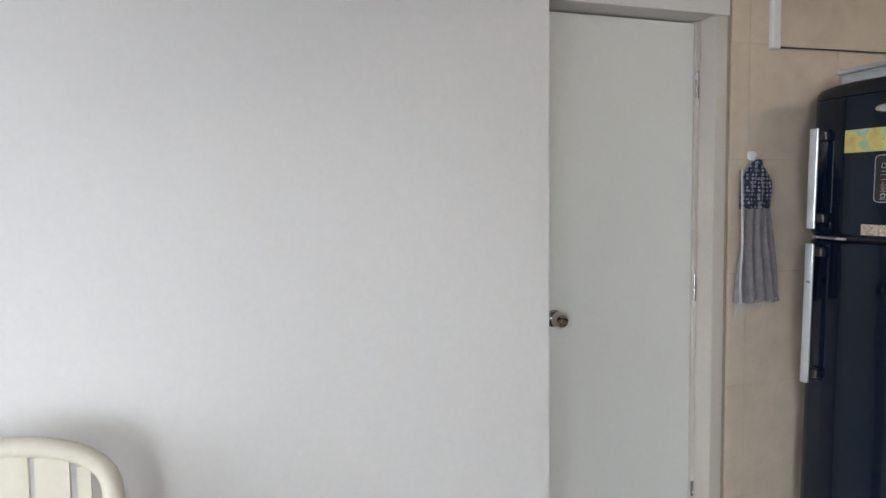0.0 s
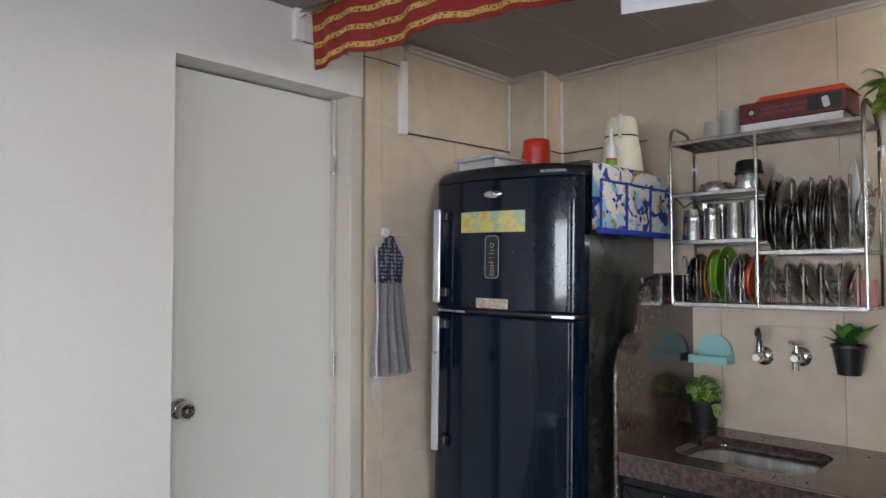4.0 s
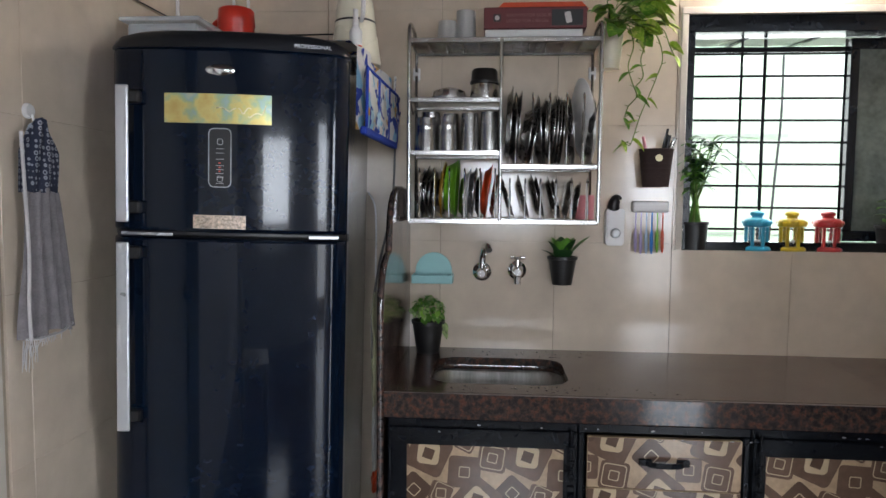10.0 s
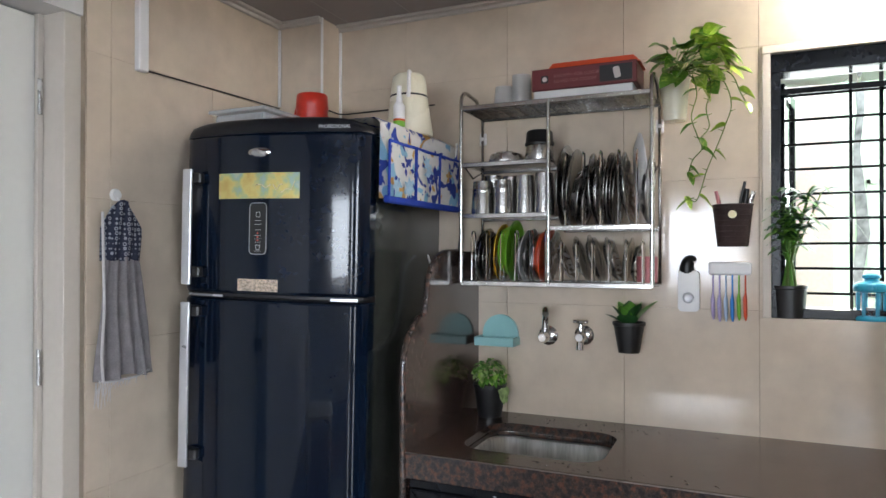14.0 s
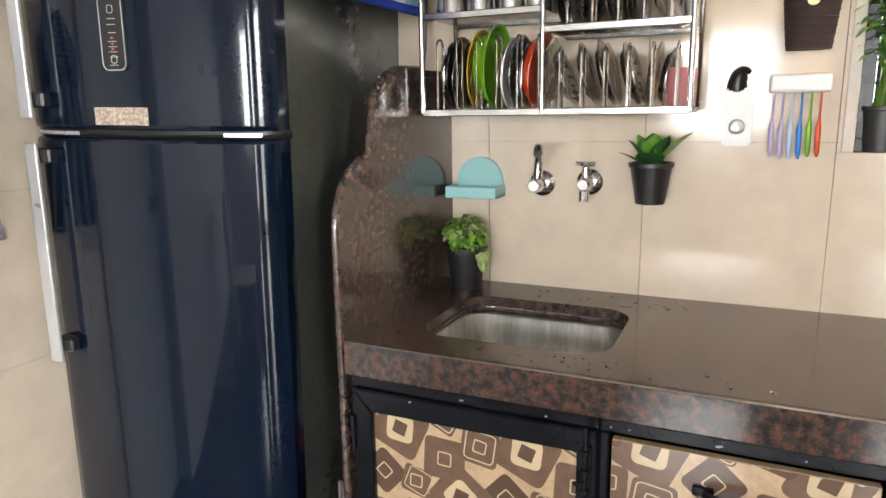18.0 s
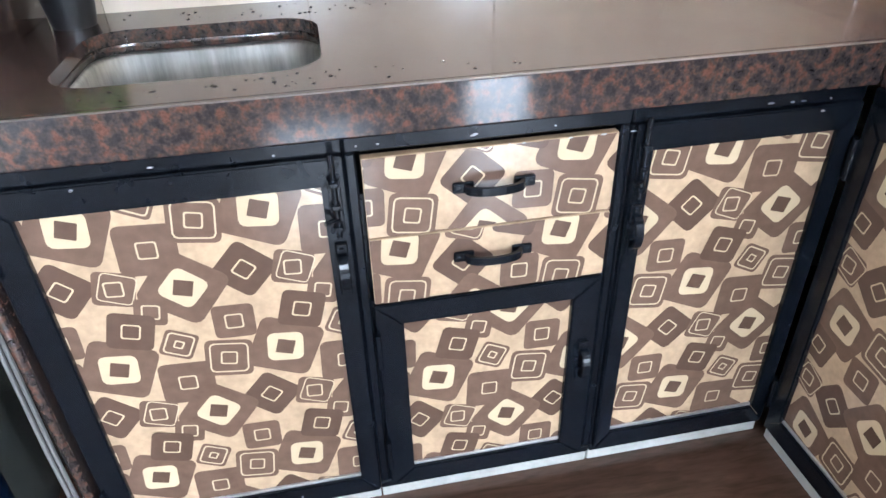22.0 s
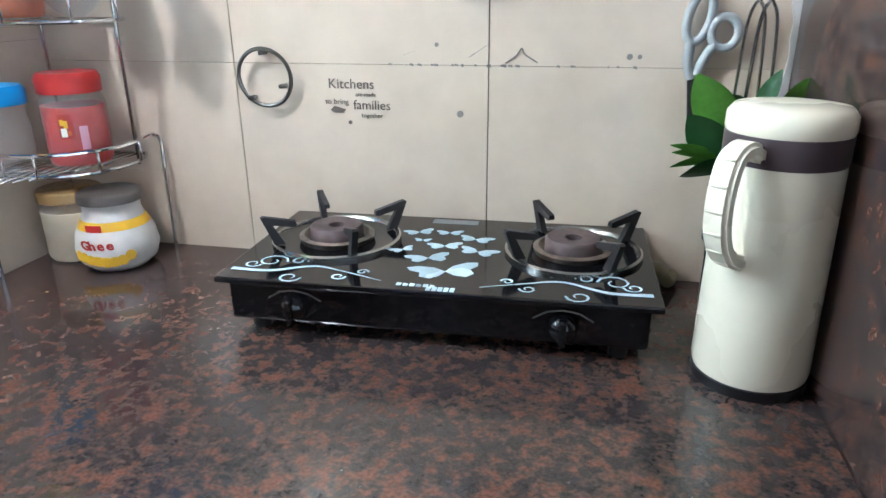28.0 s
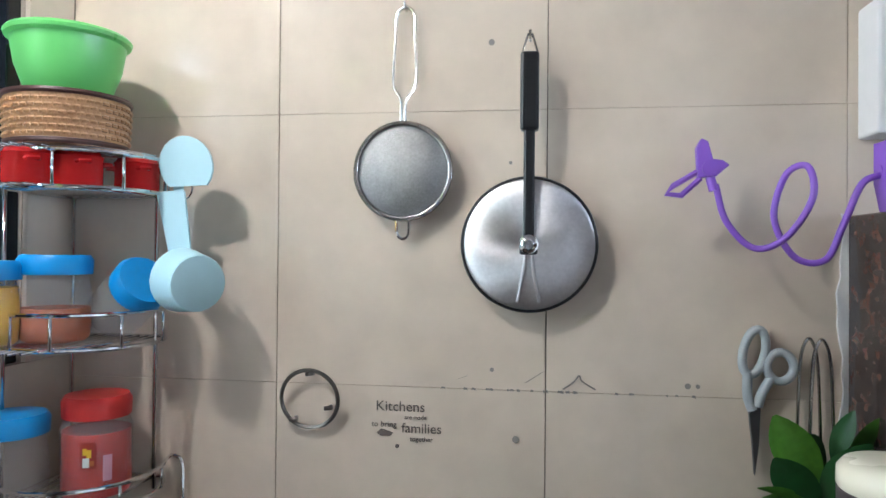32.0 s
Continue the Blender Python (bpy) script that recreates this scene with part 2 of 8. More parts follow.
def smooth_path(points, n=8):
    """Catmull-Rom through the points."""
    p = [Vector(q) for q in points]
    p = [p[0] * 2 - p[1]] + p + [p[-1] * 2 - p[-2]]
    out = []
    for i in range(1, len(p) - 2):
        for k in range(n):
            t = k / n
            out.append(0.5 * ((2 * p[i]) + (p[i + 1] - p[i - 1]) * t + (2 * p[i - 1] - 5 * p[i] + 4 * p[i + 1] - p[i + 2]) * t * t + (3 * p[i] - p[i - 1] - 3 * p[i + 1] + p[i + 2]) * t ** 3))
    out.append(p[-2])
    return out


def mesh(name, bm, mats):
    data = bpy.data.meshes.new(name)
    bmesh.ops.recalc_face_normals(bm, faces=bm.faces)
    for e in bm.edges:
        if len(e.link_faces) == 2 and e.calc_face_angle(0) > 0.8:
            e.smooth = False
    bm.to_mesh(data)
    bm.free()
    for m in mats if isinstance(mats, (list, tuple)) else [mats]:
        data.materials.append(m)
    return data


def part(name, bm, mats, parent, label=""):
    ob = new(name, mesh(name, bm, mats))
    ob.parent = parent
    if label:
        ob["label"] = label
    return ob


def thing(name, m, label, category, group="", kind=""):
    ob = new(name)
    ob.empty_display_size = 0.05
    ob.matrix_world = m
    return tagged(ob, label, category, group, kind)


def solid(name, bm, mats, label, category, m=None, group="", kind=""):
    ob = new(name, mesh(name, bm, mats))
    if m:
        ob.matrix_world = m
    return tagged(ob, label, category, group, kind)


def structure(name, bm, mats, label, category):
    return solid(name, bm, mats, label, category, kind="structure")


# ---- the setting ----
XW, YN, YS, ZC, FL = 2.925, 2.10, -0.513, 2.235, 0.055   # sink wall, door wall, stove wall, ceiling, floor
XB, YB = -2.0, -2.2                           # walls behind the walker
WY0, WY1, WZ0, WZ1 = -0.42, 0.487, 1.225, 1.965  # window opening in the sink wall
DX0, DX1, DZ = 1.374, 1.972, 2.010            # door opening in the door wall
CT = 0.89                                     # counter top
FX, FY = 2.39, 0.054                          # counter fronts
PX = 1.815                                    # granite end panel beside the stove counter

ON_W = lambda y, z, d=0.0: pose(XW - d, y, z, 0, 0, -90)
ON_S = lambda x, z, d=0.0: pose(x, YS + d, z, 0, 0, 180)
ON_N = lambda x, z, d=0.0: pose(x, YN - d, z)

bm = bmesh.new()
box(bm, XB - 0.2, XW + 0.16, YB - 0.2, YN + 0.2, -0.08, FL)
floor = structure("floor", bm, FLOORM, "glossy dark brown tiled floor", "floor")
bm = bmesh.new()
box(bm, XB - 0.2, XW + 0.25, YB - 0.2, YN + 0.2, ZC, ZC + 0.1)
ceiling = structure("ceiling", bm, CEIL, "smooth off-white panelled ceiling, darkened to grey", "ceiling")

T = 0.008  # tile thickness
bm = bmesh.new()
box(bm, XW + T, XW + 0.16, YS - 0.16, WY0, 0, ZC)
box(bm, XW + T, XW + 0.16, WY1, YN + 0.16, 0, ZC)
box(bm, XW + T, XW + 0.16, WY0, WY1, 0, WZ0)
box(bm, XW + T, XW + 0.16, WY0, WY1, WZ1, ZC)
wall_sink = structure("wall_east", bm, GROUT_L, "cream tiled wall behind the sink", "wall")
bm = bmesh.new()
box(bm, DX1 + 0.045, XW + T, YN + T, YN + 0.16, 0, ZC)
wall_door = structure("wall_north", bm, GROUT_L, "cream tiled wall beside the fridge", "wall")
bm = bmesh.new()
box(bm, PX - 0.9, XW + T, YS - 0.16, YS - T, 0, ZC)
wall_stove = structure("wall_south", bm, GROUT, "cream tiled wall behind the stove", "wall")
bm = bmesh.new()
box(bm, XB, DX0, YN - 0.012, YN + 0.16, 0, ZC)
box(bm, DX0, DX1 + 0.045, YN - 0.012, YN + 0.16, DZ, ZC)
wall_white = structure("wall_north_painted", bm, PAINT, "white painted wall round the door", "wall")
bm = bmesh.new()
box(bm, XB - 0.15, XB, YB, -0.84, 0, ZC)
box(bm, XB - 0.15, XB, -0.30, 0.60, 0, ZC)
box(bm, XB - 0.15, XB, 1.36, YN + 0.16, 0, ZC)
box(bm, XB - 0.15, XB, -0.84, -0.30, 2.05, ZC)
box(bm, XB - 0.15, XB, 0.60, 1.36, 0, 1.10)
box(bm, XB - 0.15, XB, 0.60, 1.36, 1.90, ZC)
wall_back = structure("wall_west", bm, PAINT, "plain white wall with a balcony door and a window", "wall")
bm = bmesh.new()
# the gap in this unseen wall is made up to let the fill through
box(bm, XB, -1.28, YB - 0.15, YB, 0, ZC)
box(bm, -0.22, PX - 0.9, YB - 0.15, YB, 0, ZC)
box(bm, -1.28, -0.22, YB - 0.15, YB, 2.05, ZC)
box(bm, PX - 0.9, PX - 0.75, YB - 0.15, YS - 0.16, 0, ZC)
wall_far = structure("wall_south_painted", bm, PAINT, "plain white painted wall with a gap added for light", "wall")


# bright overcast sky outside the balcony door and the side window, and past the added south gap
bm = bmesh.new()
box(bm, -8.2, -8.0, -9, 11, 0.9, 7)
box(bm, -8.0, 6, -9.2, -9.0, 0.9, 7)
structure("backdrop", bm, material("bright_sky_backdrop", (0.88, 0.95, 1.0), 1.0, var=0.0, emit=14.0), "plain bright sky outside the balcony", "sky")


def rect_minus(r, hole):
    x0, x1, z0, z1 = r
    a0, a1, b0, b1 = hole
    if a0 >= x1 or a1 <= x0 or b0 >= z1 or b1 <= z0:
        return [r]
    out = []
    if z0 < b0: out.append((x0, x1, z0, b0))
    if z1 > b1: out.append((x0, x1, b1, z1))
    m0, m1 = max(z0, b0), min(z1, b1)
    if x0 < a0: out.append((x0, a0, m0, m1))
    if x1 > a1: out.append((a1, x1, m0, m1))
    return out


def tile_wall(wall, m, x0, x1, xs, zs, hole=None):
    """Glazed tiles in a wall's own face: x to the right, z up, face towards -y."""
    cells = []
    cols = [x0] + [x for x in xs if x0 < x < x1] + [x1]
    for c0, c1 in zip(cols, cols[1:]):
        for z0, z1 in zip(zs, zs[1:]):
            cells += rect_minus((c0, c1, z0, z1), hole) if hole else [(c0, c1, z0, z1)]
    g = 0.0007
    for a0, a1, b0, b1 in cells:
        if a1 - a0 < 0.01 or b1 - b0 < 0.01:
            continue
        bm = bmesh.new()
        box(bm, a0 + g, a1 - g, 0, T - 0.0005, b0 + 0.0002, b1 - 0.0002, 0.0005, 1)
        ob = part("tile", bm, TILE, wall)
        ob.matrix_world = m


ZT = [0, 0.49, 0.87, 1.245, 1.62, 1.99, ZC]
tile_wall(wall_sink, pose(XW, 0, 0, 0, 0, -90), -YN, -YS, [-0.517 + 0.3725 * k for k in range(-5, 4)], ZT, (-WY1, -WY0, WZ0, WZ1))
tile_wall(wall_stove, pose(0, YS, 0, 0, 0, 180), -XW, -(PX - 0.9), [-2.595 + 0.3895 * k for k in range(0, 6)], [0, 0.415, 0.802, 1.192, 1.584, 1.974, ZC])
tile_wall(wall_door, pose(0, YN, 0), DX1 + 0.065, XW, [2.11 + 0.375 * k for k in range(4)], [0, 0.40, 0.79, 1.17, 1.55, 1.93, ZC])

# ---- kitchen units ----
LAM = material("cream_laminate", (0.52, 0.37, 0.235), 0.16, var=0.22, scale=14, grain=90, coat=0.3)
LAM_BROWN = material("brown_print", (0.155, 0.095, 0.066), 0.18, var=0.16, scale=30, coat=0.3)
LAM_DARK = material("dark_brown_print", (0.115, 0.069, 0.048), 0.18, var=0.14, coat=0.3)
LAM_CREAM = material("cream_print", (0.60, 0.465, 0.30), 0.18, var=0.06, coat=0.3)
ALU = material("bare_aluminium", (0.5, 0.5, 0.5), 0.4, 0.8)
CEMENT = material("grey_plinth", (0.42, 0.41, 0.38), 0.7, var=0.2, scale=12)


def clip_poly(poly, x0, x1, z0, z1):
    for axis, lim, sign in ((0, x0, 1), (0, x1, -1), (1, z0, 1), (1, z1, -1)):
        out = []
        for a, c in zip(poly, poly[1:] + poly[:1]):
            da, dc = (a[axis] - lim) * sign, (c[axis] - lim) * sign
            if da >= 0:
                out.append(a)
            if da * dc < 0:
                k = da / (da - dc)
                out.append((a[0] + (c[0] - a[0]) * k, a[1] + (c[1] - a[1]) * k))
        poly = out
        if len(poly) < 3:
            return []
    return poly


def turned(poly, cx, cz, deg):
    c, s = math.cos(radians(deg)), math.sin(radians(deg))
    return [(cx + x * c - z * s, cz + x * s + z * c) for x, z in poly]


# one repeat of the printed laminate: right, down, size, turn, kind (0 big cream, 1 one outline, 2 two outlines, 3 skewed outlines)
MOTIF = [(0.366, 0.182, 0.355, 3, 1), (0.853, 0.384, 0.315, 42, 1), (0, 0, 0.435, 24, 0), (0.497, 0.459, 0.435, 38, 0), (0.731, 0.745, 0.265, 2, 1),
         (0.649, 0.024, 0.31, 8, 2), (0.13, 0.408, 0.25, 14, 3), (0.283, 0.598, 0.20, 12, 1), (0.14, 0.72, 0.285, 16, 1), (0.382, 0.863, 0.215, 26, 2)]


def print_pattern(bm, x0, x1, z0, z1, y, ax, az, turn=0, period=0.2525):
    """Printed squares on a laminate sheet, cut at its edges, with one big cream square at (ax, az); turn: quarter turns of the sheet."""
    def fill(poly, depth, mat):
        poly = clip_poly(poly, x0, x1, z0, z1)
        if len(poly) > 2:
            f = bm.faces.new([bm.verts.new((x, y - depth, z)) for x, z in poly])
            f.material_index = mat
            if f.normal.y > 0:
                f.normal_flip()

    def ring(size, cx, cz, deg, depth, w=0.0026):
        a = turned(rounded(-size / 2, size / 2, -size / 2, size / 2, size * 0.14, 2), cx, cz, deg)
        k = 1 - 2 * w / size
        b = turned(rounded(-size / 2 * k, size / 2 * k, -size / 2 * k, size / 2 * k, size * 0.12 * k, 2), cx, cz, deg)
        n = len(a)
        for i in range(n):
            fill([a[i], a[(i + 1) % n], b[(i + 1) % n], b[i]], depth, 2)

    def square(size, cx, cz, deg, depth, mat, r=0.14):
        fill(turned(rounded(-size / 2, size / 2, -size / 2, size / 2, size * r, 3), cx, cz, deg), depth, mat)

    step = 0.00007
    dirs = {0: ((1, 0), (0, -1)), 1: ((0, 1), (1, 0)), 2: ((-1, 0), (0, 1))}[turn]
    for i in range(-4, 5):
        for j in range(-4, 5):
            for n, (u, v, s, deg, kind) in enumerate(MOTIF):
                cx = ax + ((i + u) * dirs[0][0] + (j + v) * dirs[1][0]) * period
                cz = az + ((i + u) * dirs[0][1] + (j + v) * dirs[1][1]) * period
                if not (x0 - 0.1 < cx < x1 + 0.1 and z0 - 0.1 < cz < z1 + 0.1):
                    continue
                s, d, deg = s * period * 0.93, 0.0002 + n * 3 * step, -deg
                square(s, cx, cz, deg, d, 1 if n in (1, 8) else 0)
                if kind == 0:
                    square(s * 0.55, cx, cz, deg + (18 if n == 2 else -4), d + step, 2, 0.2)
                    square(s * 0.27, cx, cz, deg + (6 if n == 2 else 22), d + 2 * step, 1, 0.05)
                elif kind == 1:
                    ring(0.024 + s * 0.06, cx, cz, deg, d + step)
                elif kind == 2:
                    ring(s * 0.82, cx, cz, deg, d + step)
                    ring(s * (0.36 if s > 0.06 else 0.30), cx, cz, deg - 3, d + 2 * step)
                else:
                    ring(s * 0.86, cx + 0.004, cz, deg - 8, d + step, 0.002)
                    ring(s * 0.46, cx, cz, deg + 10, d + 2 * step)


def strap_handle(parent, m, length=0.1):
    """A bowed strap handle with two fixing plates, along x, proud towards -y."""
    bm = bmesh.new()
    n = 12
    h = length / 2
    pts = []
    for i in range(n + 1):
        a = math.pi * i / n
        pts.append((-h * 0.72 * math.cos(a), -0.004 - 0.024 * math.sin(a) ** 0.7))
    for (xa, ya), (xb, yb) in zip(pts, pts[1:]):
        q = [bm.verts.new(p) for p in ((xa, ya, -0.0065), (xb, yb, -0.0065), (xb, yb, 0.0065), (xa, ya, 0.0065), (xa * 0.9, ya + 0.005, -0.0065), (xb * 0.9, yb + 0.005, -0.0065), (xb * 0.9, yb + 0.005, 0.0065), (xa * 0.9, ya + 0.005, 0.0065))]
        for f in ((0, 1, 2, 3), (5, 4, 7, 6), (0, 4, 5, 1), (3, 2, 6, 7)):
            bm.faces.new([q[k] for k in f])
    bmesh.ops.remove_doubles(bm, verts=bm.verts, dist=0.0003)
    for s in (-1, 1):
        box(bm, s * h * 0.72 - 0.016, s * h * 0.72 + 0.016, -0.006, 0.0, -0.009, 0.009, 0.002, 1)
        lathe(bm, [(0.0, -0.003), (0.004, -0.002), (0.004, 0.0)], 8, m=pose(s * h * 0.85, -0.006, 0, -90))
    bmesh.ops.transform(bm, matrix=m, verts=bm.verts)
    return part("handle", bm, BLACKA, parent, "black bowed metal handle")


def panel_door(parent, x0, x1, z0, z1, rail, left, right, hand, handle_z, ax, az, turn=0):
    """A framed cabinet door: black aluminium bars round a printed laminate panel."""
    bm = bmesh.new()
    box(bm, x0 + 0.004, x1 - 0.004, -0.004, 0.002, z0 + 0.004, z1 - 0.004)
    door = part("door", bm, LAM, parent, "patterned laminate door in a black frame")
    bm = bmesh.new()
    print_pattern(bm, x0 + left, x1 - right, z0 + rail, z1 - rail, -0.004, ax, az, turn)
    part("printed_pattern", bm, [LAM_BROWN, LAM_DARK, LAM_CREAM], door, "brown and cream printed squares")["kind"] = "stuff"
    # mitred frame bars with a raised inner lip
    for name, ring in (("top_rail", ((x0, z1), (x1, z1), (x1 - right, z1 - rail), (x0 + left, z1 - rail))), ("bottom_rail", ((x0 + left, z0 + rail), (x1 - right, z0 + rail), (x1, z0), (x0, z0))),
                       ("stile", ((x0, z0), (x0, z1), (x0 + left, z1 - rail), (x0 + left, z0 + rail))), ("stile", ((x1 - right, z0 + rail), (x1 - right, z1 - rail), (x1, z1), (x1, z0)))):
        bm = bmesh.new()
        cx, cz = sum(p[0] for p in ring) / 4, sum(p[1] for p in ring) / 4
        slab(bm, [(x + (cx - x) * 0.002, z + (cz - z) * 0.002) for x, z in ring], -0.015, -0.002)
        bmesh.ops.bevel(bm, geom=[e for e in bm.edges if e.verts[0].co.y < -0.014 and e.verts[1].co.y < -0.014], offset=0.0025, segments=2, affect="EDGES")
        part(name, bm, BLACKA, door)
    bm = bmesh.new()
    for a0, a1, b0, b1 in ((x0 + left, x1 - right, z0 + rail, z0 + rail + 0.006),):
        box(bm, a0, a1, -0.009, -0.003, b0, b1, 0.001, 1)
    part("panel_edging", bm, ALU, door, "bare aluminium edging strip")
    hx = x1 - right * 0.45 if hand > 0 else x0 + left * 0.45
    strap_handle(door, pose(hx, -0.015, handle_z, 0, 90, 0), 0.085)
    bm = bmesh.new()
    box(bm, hx - 0.006, hx + 0.006, -0.040, -0.037, handle_z - 0.012, handle_z + 0.012, 0.001, 1)
    part("worn_patch", bm, ALU, door, "bare metal worn through the black handle")
    # tower bolt above the handle
    if z1 - handle_z > 0.1 and z1 - z0 > 0.5:
        bm = bmesh.new()
        box(bm, hx - 0.009, hx + 0.009, -0.019, -0.016, handle_z + 0.065, handle_z + 0.15, 0.001, 1)
        tube(bm, [(hx, -0.023, handle_z + 0.06), (hx, -0.023, handle_z + 0.19)], 0.0045, 8)
        tube(bm, [(hx, -0.024, handle_z + 0.09), (hx - 0.018, -0.034, handle_z + 0.09)], 0.004, 8)
        for k in (0.075, 0.11, 0.145):
            box(bm, hx - 0.007, hx + 0.007, -0.029, -0.018, handle_z + k - 0.005, handle_z + k + 0.005, 0.002, 1)
        part("bolt", bm, BLACKA, door, "black sliding tower bolt")
    ex = x0 if hand > 0 else x1
    for hz in (z0 + 0.09, z1 - 0.09):
        bm = bmesh.new()
        tube(bm, [(ex, -0.018, hz - 0.035), (ex, -0.018, hz + 0.035)], 0.005, 8)
        part("hinge", bm, BLACKA, door)
    return door


def unit(m, w, label, build):
    """A base cabinet: outer frame bars round its opening; build() adds its fronts."""
    cab = thing("base_cabinet", m, label, "cabinet", "base cabinets under the worktop")
    for name, (a0, a1, b0, b1) in (("top_rail", (0, w, 0.797, 0.822)), ("bottom_rail", (0, w, 0.088, 0.108)), ("frame_post", (0, 0.016, 0.108, 0.797)), ("frame_post", (w - 0.016, w, 0.108, 0.797))):
        bm = bmesh.new()
        box(bm, a0, a1, -0.004, 0.03, b0, b1, 0.003, 1)
        part(name, bm, BLACKA, cab)
    bm = bmesh.new()
    box(bm, 0.001, w - 0.001, 0.03, 0.5, 0.095, 0.715)
    part("carcass", bm, BLACKA, cab)
    bm = bmesh.new()
    box(bm, 0.001, w - 0.001, 0.004, 0.06, FL, 0.087, 0.002, 1)
    part("plinth", bm, CEMENT, cab, "pale cement plinth strip")
    build(cab, w)
    return cab


unit(pose(2.402, 1.352, 0, 0, 0, -90), 0.484, "black framed cabinet with a patterned laminate door", lambda c, w: panel_door(c, 0.010, w - 0.003, 0.098, 0.798, 0.043, 0.041, 0.032, 1, 0.618, 0.359, 0.729))


def drawers(c, w):
    x0, x1 = 0.022, w - 0.022
    for z0, z1, hz, ax, az in ((0.661, 0.791, 0.731, 0.083, 0.782), (0.540, 0.659, 0.612, 0.067, 0.638)):
        bm = bmesh.new()
        box(bm, x0, x1, -0.012, 0.004, z0, z1, 0.0015, 1)
        d = part("drawer_front", bm, LAM, c, "patterned glossy laminate drawer front")
        bm = bmesh.new()
        print_pattern(bm, x0 + 0.001, x1 - 0.001, z0 + 0.001, z1 - 0.001, -0.012, ax, az, 1)
        part("printed_pattern", bm, [LAM_BROWN, LAM_DARK, LAM_CREAM], d, "brown and cream printed squares")["kind"] = "stuff"
        strap_handle(d, pose(0.211, -0.0125, hz), 0.128)
    bm = bmesh.new()
    box(bm, 0.016, w - 0.016, -0.003, 0.02, 0.528, 0.5395, 0.001, 1)
    part("middle_rail", bm, BLACKA, c)
    panel_door(c, 0.021, w - 0.022, 0.105, 0.537, 0.042, 0.044, 0.048, 1, 0.357, 0.119, 0.358)


unit(pose(2.402, 0.867, 0, 0, 0, -90), 0.421, "black framed cabinet with two drawers and a small door", drawers)
unit(pose(2.402, 0.445, 0, 0, 0, -90), 0.381, "black framed cabinet with a patterned door", lambda c, w: panel_door(c, 0.004, w - 0.008, 0.106, 0.798, 0.043, 0.030, 0.032, -1, 0.622, 0.158, 0.742))
unit(pose(2.386, FY + 0.006, 0, 0, 0, 180), 0.566, "black framed corner cabinet with a patterned door", lambda c, w: panel_door(c, 0.012, w - 0.024, 0.106, 0.798, 0.042, 0.036, 0.044, 1, 0.655, 0.099, 0.690, 2))

# bare chips in the black paint of the cabinet rails
random.seed(63)
bm = bmesh.new()
for y, z in [(random.uniform(0.10, 1.30), random.choice((0.8075, 0.806, 0.7915, 0.100, 0.12))) for _ in range(22)]:
    w, h = random.uniform(0.0015, 0.006), random.uniform(0.0008, 0.0016)
    slab(bm, [(-y - w, z - h * 0.6), (-y + w * 0.3, z - h), (-y + w, z + h * 0.2), (-y + w * 0.2, z + h), (-y - w * 0.7, z + h * 0.7)], 2.3972, 2.3985)
bmesh.ops.transform(bm, matrix=pose(0, 0, 0, 0, 0, -90), verts=bm.verts)
for v in bm.verts:
    v.co.x = 2.397 + (v.co.x - 2.398) if v.co.z > 0.795 or v.co.z < 0.11 else 2.386 + (v.co.x - 2.398)
solid("paint_chips", bm, ALU, "bare chips in the black cabinet paint", "scuff", kind="stuff")
bm = bmesh.new()
for x, z, w, h in ((2.118, 0.8095, 0.012, 0.0012), (2.104, 0.8075, 0.006, 0.0009), (1.915, 0.8095, 0.006, 0.0018), (2.21, 0.792, 0.006, 0.0015), (1.99, 0.79, 0.004, 0.0015)):
    slab(bm, [(x - w, z - h * 0.4), (x - w * 0.2, z - h), (x + w, z - h * 0.2), (x + w * 0.4, z + h), (x - w * 0.6, z + h * 0.5)], FY + 0.0105, FY + 0.0118)
solid("paint_chips", bm, WHITEP, "white chips along the corner cabinet's top rail", "scuff", kind="stuff")

# worktops: the sink hole is cut as an opening in the slab
SX, SY, SA, SB = 2.640, 1.068, 0.150, 0.190   # sink centre and half sizes (x, y)


def sink_outline(grow=0.0, n=10):
    out = []
    r = 0.07
    for cx, cy, a in ((SX + SA - r, SY + SB - r, 0), (SX - SA + r, SY + SB - r, 90), (SX - SA + r, SY - SB + r, 180), (SX + SA - r, SY - SB + r, 270)):
        out += [(cx + (r + grow) * math.cos(radians(a + 90 * k / n)), cy + (r + grow) * math.sin(radians(a + 90 * k / n))) for k in range(n + 1)]
    dense = []
    for p, q in zip(out, out[1:] + out[:1]):
        steps = 10 if math.hypot(q[0] - p[0], q[1] - p[1]) > 0.05 else 1
        dense += [(p[0] + (q[0] - p[0]) * i / steps, p[1] + (q[1] - p[1]) * i / steps) for i in range(steps)]
    return dense


